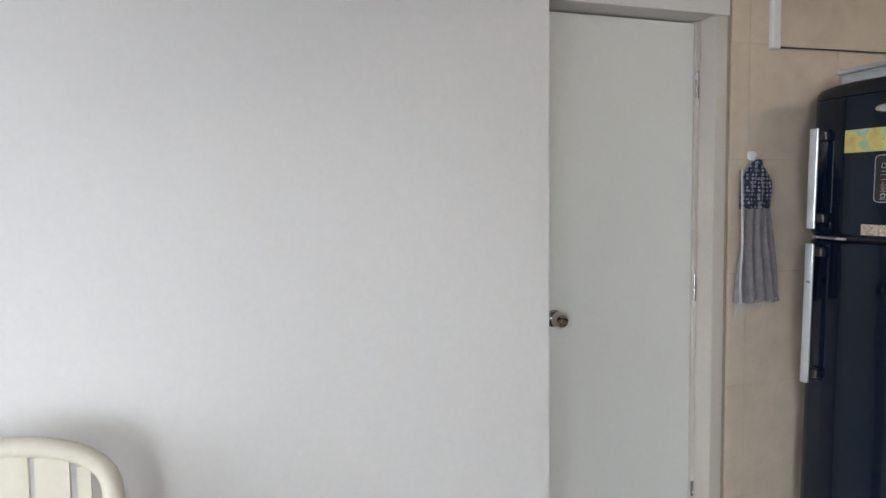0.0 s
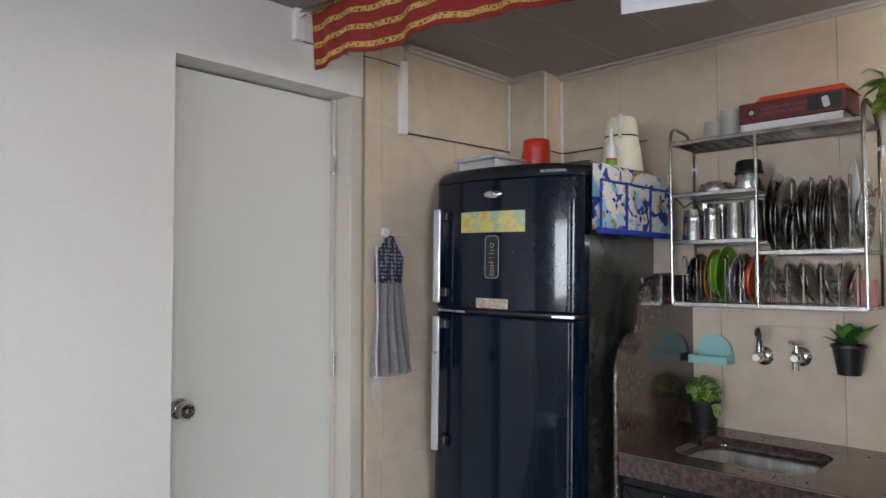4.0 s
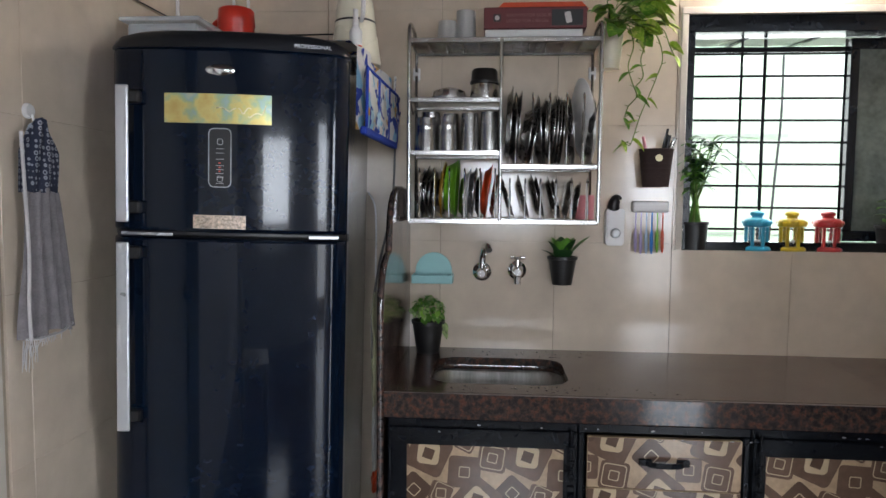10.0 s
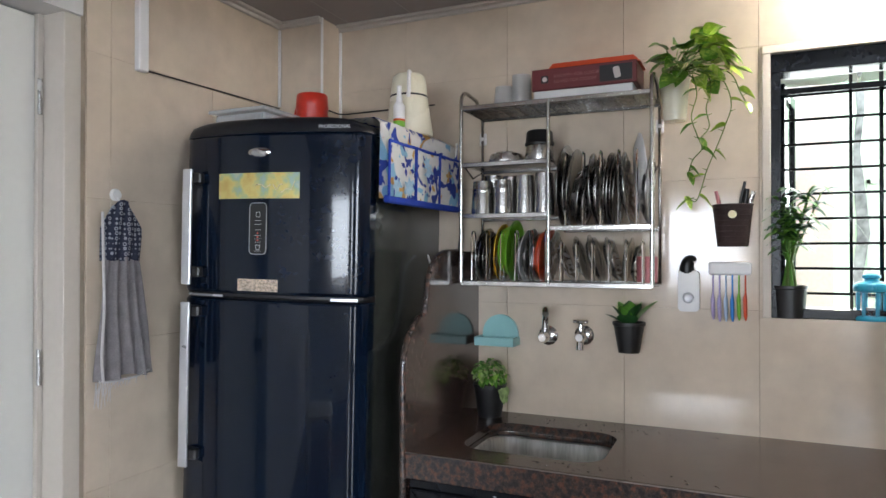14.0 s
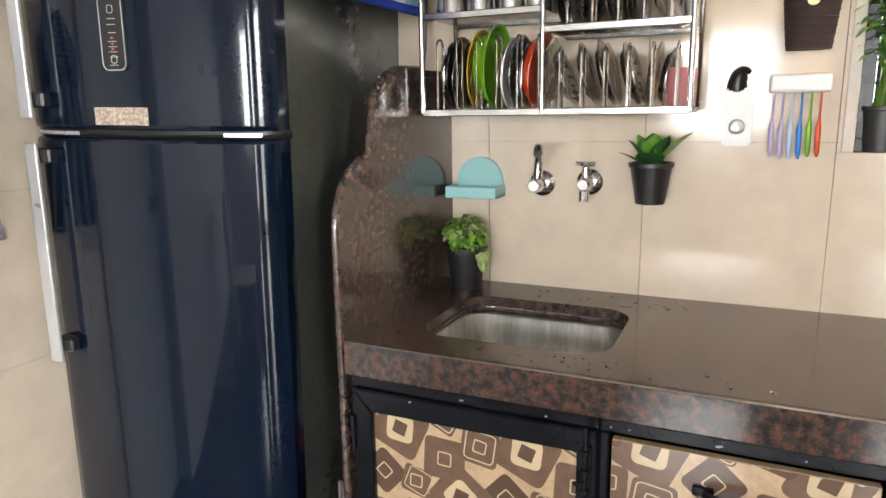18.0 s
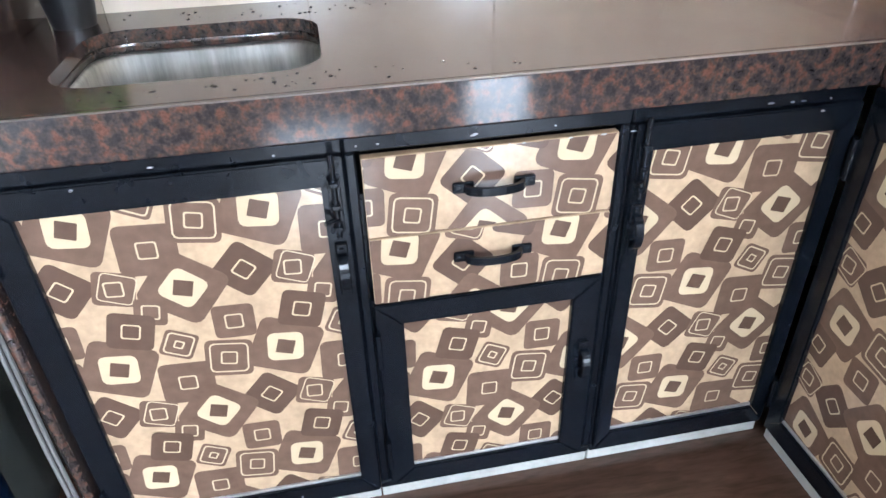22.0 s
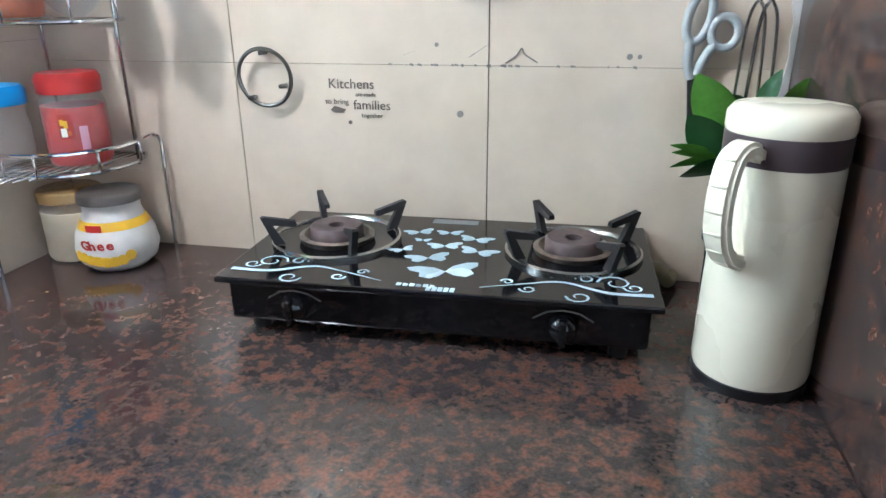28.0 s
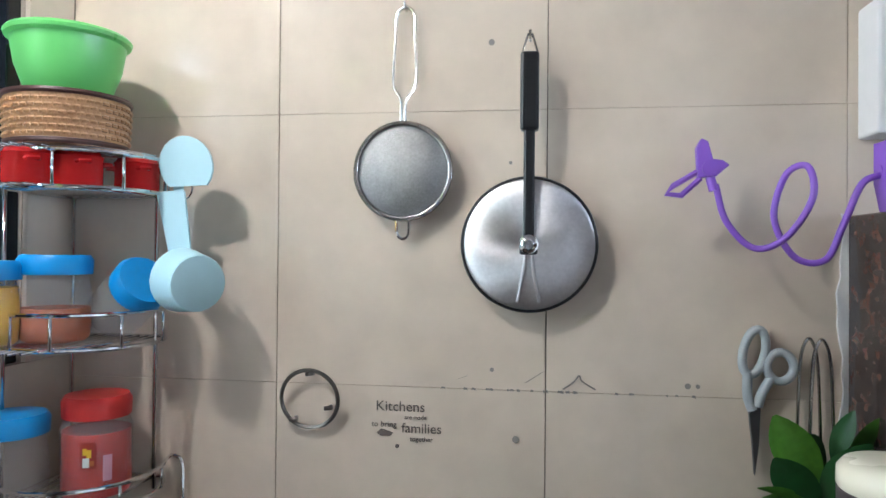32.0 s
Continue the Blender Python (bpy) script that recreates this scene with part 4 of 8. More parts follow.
for x, r, lean in ((MX + 0.016, 0.062, -18), (MX + 0.062, 0.068, -16), (MX + 0.1, 0.07, -14), (MX + 0.112, 0.066, -12), (MX + 0.15, 0.066, -14), (MX + 0.162, 0.062, -12), (MX + 0.2, 0.066, 8), (MX + 0.225, 0.06, 10)):
    plate(x, LOW, r, 0.010, STEEL if r > 0.064 else DARKST, lean, label="steel saucer leaning in the dish rack")
for x, r, d, mat, lean, y in ((0.016, 0.122, 0.012, STEEL, 3, -0.10), (0.030, 0.108, 0.014, DARKST, 2, -0.11), (0.042, 0.116, 0.012, STEEL, 4, -0.09), (0.064, 0.094, 0.022, DARKST, 9, -0.115), (0.084, 0.084, 0.016, STEEL, 11, -0.12), (0.104, 0.107, 0.012, DARKST, -3, -0.10), (0.118, 0.103, 0.012, STEEL, 2, -0.10), (0.127, 0.100, 0.008, DARKST, 2, -0.105),
                              (0.146, 0.108, 0.010, STEEL, 4, -0.095), (0.155, 0.106, 0.010, DARKST, 4, -0.10), (0.164, 0.104, 0.010, STEEL, 4, -0.10), (0.173, 0.101, 0.010, STEEL, 4, -0.105), (0.200, 0.106, 0.010, DARKST, -5, -0.10)):
    plate(MX + x, 0.169, r, d, mat, lean, y=y, label="large steel plate standing in the dish rack")
bm = bmesh.new()
lathe(bm, [(0, 0.0), (0.70, 0.0), (0.85, 0.008), (1, 0.017), (1, 0.020), (0.84, 0.012), (0.68, 0.004), (0, 0.004)], 40, m=Matrix.Diagonal((0.132, 0.088, 1, 1)))
solid("oval_platter", bm, WHITEP, "white oval platter standing in the dish rack", "platter", ON_W(1.343, 1.313) @ pose(RW - 0.052, -0.100, 0.306) @ pose(0, 0, 0, 0, 84, 15), "dishes in the rack")
plate(RW - 0.030, 0.169, 0.105, 0.012, DARKST, 4, y=-0.10, label="large steel plate standing in the dish rack")
bm = bmesh.new()
lathe(bm, [(0.0, 0.0), (0.028, 0.0), (0.03, 0.07), (0.028, 0.074), (0.026, 0.072), (0.025, 0.004), (0, 0.004)], 20)
solid("cup", bm, PINKP, "pink plastic cup in the dish rack", "cup", ON_W(1.343, 1.313) @ pose(RW - 0.026, -0.10, 0.01))


def tumbler(x, y, z, r0, r1, h, mat, label, name="tumbler", beads=()):
    bm = bmesh.new()
    prof = [(0, 0), (r0, 0)] + [(r0 + (r1 - r0) * t + (0.0015 if int(t * 20) in beads else 0), h * t) for t in [k / 20 for k in range(1, 20)]] + [(r1, h), (r1 - 0.0015, h), (r0 - 0.002, 0.004), (0, 0.004)]
    lathe(bm, prof, 24)
    return solid(name, bm, mat, label, "tumbler", ON_W(1.343, 1.313) @ pose(x, y, z), "tumblers on the rack")


for x, y, r0, r1, h, b in ((0.044, -0.125, 0.038, 0.031, 0.108, (15,)), (0.052, -0.05, 0.031, 0.031, 0.134, ()), (0.112, -0.135, 0.030, 0.026, 0.108, (15, 16)), (0.114, -0.06, 0.031, 0.027, 0.128, (15,)), (0.178, -0.12, 0.031, 0.026, 0.122, ()), (0.238, -0.12, 0.031, 0.027, 0.126, ())):
    tumbler(x, y, 0.208, r0, r1, h, STEEL, "upturned steel tumbler on the rack shelf", beads=b)
bm = bmesh.new()
lathe(bm, [(0.052, 0), (0.056, 0.012), (0.049, 0.036), (0.026, 0.045), (0, 0.046)], 28)
solid("bowl", bm, DARKST, "upturned steel bowl on the rack shelf", "bowl", ON_W(1.343, 1.313) @ pose(0.112, -0.10, 0.3635))
cup = thing("capped_cup", ON_W(1.343, 1.313) @ pose(0.221, -0.11, 0.3635) @ Matrix.Scale(1.12, 4), "upturned steel cup with a black base", "cup")
bm = bmesh.new()
lathe(bm, [(0.04, 0), (0.041, 0.004), (0.035, 0.052), (0, 0.053)], 28)
part("cup_body", bm, STEEL, cup)
bm = bmesh.new()
lathe(bm, [(0.039, 0.05), (0.040, 0.056), (0.037, 0.060), (0.035, 0.085), (0.031, 0.09), (0, 0.09)], 28)
part("base_ring", bm, BLACKP, cup)
for x, r0, r1, h in ((0.125, 0.033, 0.027, 0.07), (0.182, 0.031, 0.029, 0.10)):
    tumbler(x - 0.02, -0.10, 0.5405, r0, r1, h, FROST, "upturned frosted plastic tumbler on the rack top")
# printed sheet lining the top shelf
LINER = material("blue_grey_printed_sheet", (0.10, 0.14, 0.19), 0.5, var=0.6, scale=30, grain=90)
cloth_sheet = bmesh.new()
n = 28
top = [[cloth_sheet.verts.new((0.20 + (RW - 0.212) * i / n, -RD + 0.05 + (RD - 0.075) * j, 0.5372 + 0.0022 * abs(math.sin(i * 1.3 + j)) + 0.0006)) for i in range(n + 1)] for j in (0, 1)]
for i in range(n):
    cloth_sheet.faces.new((top[0][i], top[0][i + 1], top[1][i + 1], top[1][i]))
liner = solid("shelf_liner", cloth_sheet, LINER, "blue-grey printed sheet lining the rack top", "sheet", ON_W(1.343, 1.313))
liner.modifiers.new("thickness", "SOLIDIFY").thickness = 0.0006
# boxes on top
bm = bmesh.new()
box(bm, 0, 0.285, -0.14, 0, 0, 0.028, 0.002, 1)
solid("white_box", bm, WHITEP, "flat white box on the rack top", "box", ON_W(1.343, 1.313) @ pose(0.222, -0.035, 0.5405))
gift = thing("gift_box", ON_W(1.343, 1.313) @ pose(0.218, -0.035, 0.569), "maroon card gift box with printed lettering", "box")
bm = bmesh.new()
box(bm, 0, 0.30, -0.145, 0, 0, 0.062, 0.002, 1)
part("box_body", bm, MAROON, gift)
lettering("KNOWN FOR LUXURY", 0.0135, pose(0.066, -0.1456, 0.034), PRINTR, gift)
lettering("LOVED FOR DESIGN", 0.0135, pose(0.066, -0.1456, 0.018), PRINTR, gift)
bm = bmesh.new()
box(bm, 0.0, 0.09, -0.0008, 0.0, 0.0, 0.046)
bmesh.ops.transform(bm, matrix=pose(0.198, -0.1454, 0.008), verts=bm.verts)
pic = part("printed_picture", bm, BLACKP, gift, "dark printed picture")
bm = bmesh.new()
slab(bm, turned(rounded(-0.009, 0.009, -0.016, 0.016, 0.005), 0.246, 0.031, 12), -0.147, -0.1458)
part("printed_cup", bm, PRINTW, pic)
bm = bmesh.new()
slab(bm, rounded(0.028, 0.050, 0.02, 0.042, 0.004), -0.1462, -0.145)
emblem = part("printed_emblem", bm, BLACKP, gift)
bm = bmesh.new()
slab(bm, circle(0.039, 0.031, 0.007), -0.147, -0.146)
part("emblem_mark", bm, PRINTW, emblem)
bm = bmesh.new()
slab(bm, [(0, 0), (0.27, 0.0), (0.25, 0.02), (0.02, 0.02)], -0.13, -0.02)
solid("orange_tray", bm, ORANGEP, "orange plastic tray on the gift box", "tray", ON_W(1.343, 1.313) @ pose(0.255, -0.025, 0.6315))

# ---- taps, soap dish, holders ----
SOAP = material("mint_plastic", (0.30, 0.58, 0.58), 0.4, var=0.04)
soap = thing("soap_dish", ON_W(1.283, 1.115), "mint green plastic soap dish on the wall", "soap dish")
bm = bmesh.new()
slab(bm, [(-0.062, 0.0)] + [(-0.06 * math.cos(radians(a)), 0.03 + 0.062 * math.sin(radians(a))) for a in range(0, 181, 12)] + [(0.062, 0.0)], -0.012, 0)
part("back_plate", bm, SOAP, soap)
bm = bmesh.new()
box(bm, -0.066, 0.066, -0.075, -0.002, -0.004, 0.006, 0.003, 2)
box(bm, -0.066, 0.066, -0.077, -0.068, -0.004, 0.024, 0.003, 2)
for x in (-0.066, 0.058):
    box(bm, x, x + 0.008, -0.075, -0.004, -0.004, 0.024, 0.003, 1)
part("tray", bm, SOAP, soap)


def tap(m, spout, name, label):
    t = thing(name, m, label, "tap", "taps over the sink")
    bm = bmesh.new()
    lathe(bm, [(0, 0.012), (0.012, 0.012), (0.02, 0.008), (0.027, 0.003), (0.027, 0)], 28, m=pose(0, 0, 0, 90))
    part("flange", bm, CHROME, t)
    bm = bmesh.new()
    tube(bm, [(0, -0.005, 0), (0, -0.05, 0)], 0.011, 14)
    lathe(bm, [(0, 0.024), (0.010, 0.024), (0.014, 0.018), (0.015, 0.0)], 20, m=pose(0, -0.045, 0, 90))
    part("tap_body", bm, CHROME, t)
    bm = bmesh.new()
    if spout:
        tube(bm, smooth_path([(0, -0.04, 0.005), (0.003, -0.042, 0.05), (0.008, -0.06, 0.075), (0.016, -0.09, 0.078), (0.02, -0.105, 0.068)], 6), 0.0095, 12)
        part("spout", bm, CHROME, t)
    else:
        tube(bm, [(0, -0.05, 0.004), (0, -0.058, -0.035)], 0.0105, 12)
        part("spout", bm, CHROME, t)
        bm = bmesh.new()
        tube(bm, [(0, -0.045, 0.01), (0, -0.045, 0.035)], [0.008, 0.007], 12)
        lathe(bm, [(0, 0.012), (0.011, 0.010), (0.013, 0.004), (0.009, 0)], 16, at=(0, -0.045, 0.034))
        tube(bm, [(-0.02, -0.045, 0.041), (0.02, -0.045, 0.041)], 0.0045, 8)
        part("tap_handle", bm, CHROME, t)
    return t


tap(ON_W(1.124, 1.146) @ Matrix.Scale(1.14, 4), True, "tap", "chrome wall tap with an upturned spout")
tap(ON_W(1.010, 1.152) @ Matrix.Scale(1.12, 4), False, "tap", "short chrome bib tap on the wall")

paste = thing("paste_dispenser", ON_W(0.703, 1.238), "white plastic toothpaste dispenser on the wall", "dispenser")
bm = bmesh.new()
slab(bm, rounded(-0.029, 0.029, 0, 0.118, 0.012), -0.038, 0)
bmesh.ops.bevel(bm, geom=[e for e in bm.edges if abs(e.verts[0].co.y + 0.038) < 1e-4 and abs(e.verts[1].co.y + 0.038) < 1e-4], offset=0.005, segments=2, affect="EDGES")
part("case", bm, WHITEP, paste)
bm = bmesh.new()
lathe(bm, [(0, 0.006), (0.009, 0.006), (0.013, 0.008), (0.016, 0.004), (0.016, 0)], 20, m=pose(0, -0.038, 0.04, 90))
part("push_button", bm, SILVER, paste)
bm = bmesh.new()
tube(bm, smooth_path([(-0.005, -0.02, 0.112), (-0.004, -0.022, 0.135), (0.006, -0.02, 0.152), (0.02, -0.018, 0.15)], 4), [0.02, 0.02, 0.02, 0.019, 0.018, 0.018, 0.017, 0.015, 0.013, 0.01, 0.008, 0.006, 0.004], 10)
part("tube", bm, BLACKP, paste, "black toothpaste tube stuck in the top")

holder = thing("toothbrush_holder", ON_W(0.593, 1.345), "white wall holder with five coloured toothbrushes", "holder")
bm = bmesh.new()
box(bm, -0.056, 0.056, -0.035, 0, 0, 0.036, 0.006, 2)
part("holder_case", bm, WHITEP, holder)
LILAC = material("lilac_plastic", (0.45, 0.38, 0.60), 0.35)
SKYP = material("pale_blue_plastic", (0.45, 0.58, 0.72), 0.35)
BLUEP = material("blue_plastic", (0.02, 0.22, 0.65), 0.3)
for k, mat in enumerate((LILAC, LILAC, SKYP, BLUEP, GREENP, ORANGEP)):
    x = -0.044 + 0.0168 * k
    bm = bmesh.new()
    z = (0, -0.005, -0.004, -0.004, 0, 0)[k]
    tube(bm, [(x, -0.022, 0.002), (x, -0.022, -0.05 + z), (x - 0.001, -0.024, -0.07 + z), (x, -0.024, -0.115 + z), (x + 0.001, -0.022, -0.128 + z)], [0.002, 0.0022, 0.0055, 0.005, 0.002], 8)
    solid("toothbrush", bm, mat, "coloured toothbrush hanging from a wall holder", "toothbrush", ON_W(0.593, 1.345), "toothbrushes")

WICK = material("dark_brown_wicker", (0.035, 0.018, 0.016), 0.75, var=0.4, grain=200, bump=0.5, bump_scale=260)
bask = thing("wall_basket", ON_W(0.585, 1.425), "dark brown woven wall basket holding utensils", "basket")
bm = bmesh.new()
lathe(bm, [(0, 0), (0.040, 0), (0.052, 0.112), (0.055, 0.116), (0.052, 0.118), (0.049, 0.112), (0.038, 0.004), (0, 0.004)], 28, m=Matrix.Diagonal((1, 0.75, 1, 1)))
bmesh.ops.translate(bm, verts=bm.verts, vec=(0, -0.045, 0))
part("basket_body", bm, WICK, bask)
for k in range(7):
    bm = bmesh.new()
    z = 0.012 + 0.015 * k
    r = 0.0405 + 0.0125 * z / 0.116
    tube(bm, [(r * math.cos(a), -0.045 + 0.75 * r * math.sin(a), z) for a in [2 * math.pi * i / 24 for i in range(24)]], 0.0013, 5, closed=True)
    part("weave_band", bm, WICK, bask)
bm = bmesh.new()
lathe(bm, [(0, 0.002), (0.011, 0.0015), (0.011, 0)], 20, m=pose(0, -0.0835, 0.088, 84))
part("gold_badge", bm, GOLDT, bask, "small round gold badge")
for x, lx, h, r, mat in ((0.012, 0.02, 0.075, 0.005, BLACKP), (-0.028, -0.015, 0.045, 0.006, PINKP), (0.034, 0.02, 0.04, 0.008, DARKST), (0.026, 0.012, 0.05, 0.007, BLACKP)):
    bm = bmesh.new()
    tube(bm, [(x, -0.045, 0.02), (x + lx * 0.3, -0.045, 0.11), (x + lx, -0.05, 0.12 + h * 0.8)], [r * 0.7, r, r * 0.8], 8)
    solid("utensil", bm, mat, "utensil standing in the wall basket", "utensil", ON_W(0.585, 1.425), "utensils in the basket")

# ---- plants ----
LEAF = material("green_leaf", (0.085, 0.22, 0.025), 0.35, var=0.35, scale=18, grain=90)
LEAF_L = material("bright_green_leaf", (0.22, 0.40, 0.05), 0.35, var=0.4, scale=14, grain=90)
LEAF_D = material("dark_green_leaf", (0.016, 0.068, 0.016), 0.38, var=0.35, scale=18)
LEAF_V = material("cream_edged_leaf", (0.30, 0.40, 0.16), 0.4, var=0.5, scale=60)
STEMM = material("green_stem", (0.10, 0.17, 0.03), 0.5, var=0.3)
POTB = material("black_pot_plastic", (0.012, 0.012, 0.013), 0.4, var=0.2, scale=20)
SOIL = material("dark_soil", (0.03, 0.02, 0.014), 0.95, var=0.4, grain=200, bump=0.6)


def leaf(bm, base, way, length, width, droop=0.3, fold=0.25, heart=False, n=6, twist=0.0):
    """A blade with a midrib fold, bending down towards its tip."""
    way = Vector(way).normalized()
    side = way.cross(Vector((0, 0, 1)))
    side = side.normalized() if side.length > 0.05 else Vector((1, 0, 0))
    side = (Matrix.Rotation(twist, 3, way) @ side)
    up = side.cross(way)
    rows = []
    for i in range(n + 1):
        t = i / n
        if heart:
            w = width * (math.sin(math.pi * min(1, t * 0.86 + 0.14)) ** 0.8) * (1 - 0.25 * t)
        else:
            w = width * math.sin(math.pi * (t * 0.93 + 0.05)) ** 0.85
        c = Vector(base) + way * length * t - Vector((0, 0, 1)) * droop * length * t * t
        rows.append([bm.verts.new(c + side * w * s * 0.5 + up * abs(s) * w * fold * 0.5) for s in (-1, -0.5, 0, 0.5, 1)])
    for a, c in zip(rows, rows[1:]):
        for k in range(4):
            f = bm.faces.new((a[k], a[k + 1], c[k + 1], c[k]))
            f.smooth = True
    return bm


def flower_pot(parent, r0, r1, h, mat=POTB, at=(0, 0, 0), lip=True):
    bm = bmesh.new()
    prof = [(0, 0), (r0, 0), (r1, h - 0.01)] + ([(r1 + 0.004, h - 0.009), (r1 + 0.004, h)] if lip else [(r1, h)]) + [(r1 - 0.002, h), (r1 - 0.005, h - 0.012), (r0 - 0.003, 0.006), (0, 0.006)]
    lathe(bm, prof, 28, at=at)
    pot = part("pot", bm, mat, parent)
    bm = bmesh.new()
    lathe(bm, [(0, h - 0.012), (r1 - 0.004, h - 0.014)], 20, at=at)
    part("soil", bm, SOIL, parent)
    return pot


def leaves(parent, rows, mat, name="leaf", label=""):
    for args in rows:
        bm = bmesh.new()
        leaf(bm, **args)
        part(name, bm, mat, parent, label)


def small_plant(m, r0, r1, h, name, label, make):
    p = thing(name, m, label, "plant")
    flower_pot(p, r0, r1, h)
    make(p, h)
    return p


def bushy(p, h):
    random.seed(11)
    rows = []
    for k in range(190):
        a, e = random.uniform(0, 6.28), math.asin(random.uniform(-0.25, 1.0))
        d = Vector((math.cos(a) * math.cos(e), math.sin(a) * math.cos(e), math.sin(e)))
        r = random.uniform(0.75, 1.08)
        b = Vector((d.x * 0.05 * r, d.y * 0.05 * r, h + 0.022 + d.z * 0.052 * r))
        rows.append(dict(base=b, way=d * random.uniform(0.2, 0.8) + Vector((random.uniform(-0.5, 0.5), random.uniform(-0.5, 0.5), -0.55)), length=random.uniform(0.013, 0.021), width=random.uniform(0.012, 0.018), droop=0.2, heart=True, n=4, twist=random.uniform(-0.5, 0.5)))
    leaves(p, rows[:25], LEAF_L)
    leaves(p, rows[25:110], LEAF)
    leaves(p, rows[110:], LEAF_V)
    rows = [dict(base=(-0.05 + 0.012 * k, -0.05, h - 0.008 - 0.02 * (k % 2)), way=(-0.4, -0.5, -0.6), length=0.026, width=0.022, droop=0.3, heart=True, n=4) for k in range(5)]
    leaves(p, rows, LEAF_V, label="pale variegated leaf")


small_plant(pose(2.845, 1.293, CT), 0.036, 0.05, 0.105, "potted_plant", "small bushy variegated plant in a black pot", bushy)


def rosette(p, h):
    specs = ((15, 2.0, 0.085, 0.050), (95, 2.6, 0.085, 0.046), (150, 1.9, 0.085, 0.046), (200, 1.2, 0.080, 0.042), (352, 0.85, 0.115, 0.050), (325, 1.5, 0.085, 0.05), (240, 1.7, 0.075, 0.048), (268, 0.8, 0.055, 0.056), (290, 2.6, 0.085, 0.046), (188, 0.5, 0.07, 0.026))
    rows = [dict(base=(0.01 * math.cos(radians(a)), 0.01 * math.sin(radians(a)), h - 0.012), way=(math.cos(radians(a)), math.sin(radians(a)), e * 1.5), length=l * 1.05, width=w * 1.1, droop=0.15, fold=0.3, n=7) for a, e, l, w in specs]
    leaves(p, rows[::2], LEAF)
    leaves(p, rows[1::2], LEAF_D)


small_plant(ON_W(0.868, 1.113, 0.046), 0.031, 0.044, 0.09, "hanging_plant", "small green rosette plant in a black wall pot", rosette)

# trailing pothos in a cream wall pot; local x runs along the wall away from the fridge
def variegated(name, color, splash):
    """A waxy leaf with paler splashes drawn out along it."""
    m = material(name, color, 0.32, var=0.3, scale=22, grain=120, coat=0.2)
    nt = m.node_tree
    b = nt.nodes["Principled BSDF"]
    last = b.inputs["Base Color"].links[0].from_socket
    co = [n for n in nt.nodes if n.bl_idname == "ShaderNodeTexCoord"][0]
    no = nt.nodes.new("ShaderNodeTexNoise")
    no.inputs["Scale"].default_value, no.inputs["Detail"].default_value, no.inputs["Distortion"].default_value = 55, 3, 1.2
    nt.links.new(co.outputs["Object"], no.inputs["Vector"])
    rm = nt.nodes.new("ShaderNodeMapRange")
    rm.inputs[1].default_value, rm.inputs[2].default_value = 0.52, 0.64
    nt.links.new(no.outputs[0], rm.inputs[0])
    mx = nt.nodes.new("ShaderNodeMix")
    mx.data_type = "RGBA"
    mx.inputs[7].default_value = (*splash, 1)
    nt.links.new(rm.outputs[0], mx.inputs[0])
    nt.links.new(last, mx.inputs[6])
    nt.links.new(mx.outputs[2], b.inputs["Base Color"])
    b.inputs["Subsurface Weight"].default_value = 0.15
    b.inputs["Subsurface Radius"].default_value = (0.004, 0.006, 0.002)
    return m


POTHOS_D = variegated("green_pothos_leaf", (0.115, 0.28, 0.026), (0.32, 0.46, 0.07))
POTHOS_L = variegated("yellow_green_pothos_leaf", (0.32, 0.50, 0.045), (0.54, 0.62, 0.15))
pothos = thing("pothos_plant", ON_W(0.737, 1.787, 0.050), "trailing yellow-green pothos in a cream wall pot", "plant")
flower_pot(pothos, 0.031, 0.041, 0.128, CREAMP)
random.seed(21)
dark, bright = [], []
for k in range(46):
    a = random.uniform(0, 2 * math.pi)
    gx = 0.045 + 0.105 * math.cos(a) * random.uniform(0.35, 1.0)
    gz = 0.165 + 0.070 * math.sin(a) * random.uniform(0.2, 1.0) - 0.30 * max(0.0, gx - 0.09)
    tip = Vector((gx, -0.01 - random.uniform(0, 0.075), gz))
    root = Vector((0.02 * math.cos(3.1 * k), 0.015 * math.sin(3.1 * k), 0.118))
    bm = bmesh.new()
    tube(bm, smooth_path([root, (root + tip) / 2 + Vector((0, -0.008, 0.018)), tip], 4), 0.0015, 5)
    part("stem", bm, LEAF_V if k % 3 == 0 else STEMM, pothos)
    out = Vector((gx - 0.03, -0.045, gz - 0.14)).normalized()
    row = dict(base=tip, way=out + Vector((random.uniform(-0.5, 0.5), random.uniform(-0.5, 0.1), random.uniform(-0.7, 0.5))), length=random.uniform(0.055, 0.085), width=random.uniform(0.046, 0.068), droop=random.uniform(0.2, 0.7), fold=random.uniform(0.1, 0.45), heart=True, n=7, twist=random.uniform(-1.0, 1.0))
    (bright if gx > 0.05 and k % 4 else dark).append(row)
leaves(pothos, dark, POTHOS_D)
leaves(pothos, bright, POTHOS_L)
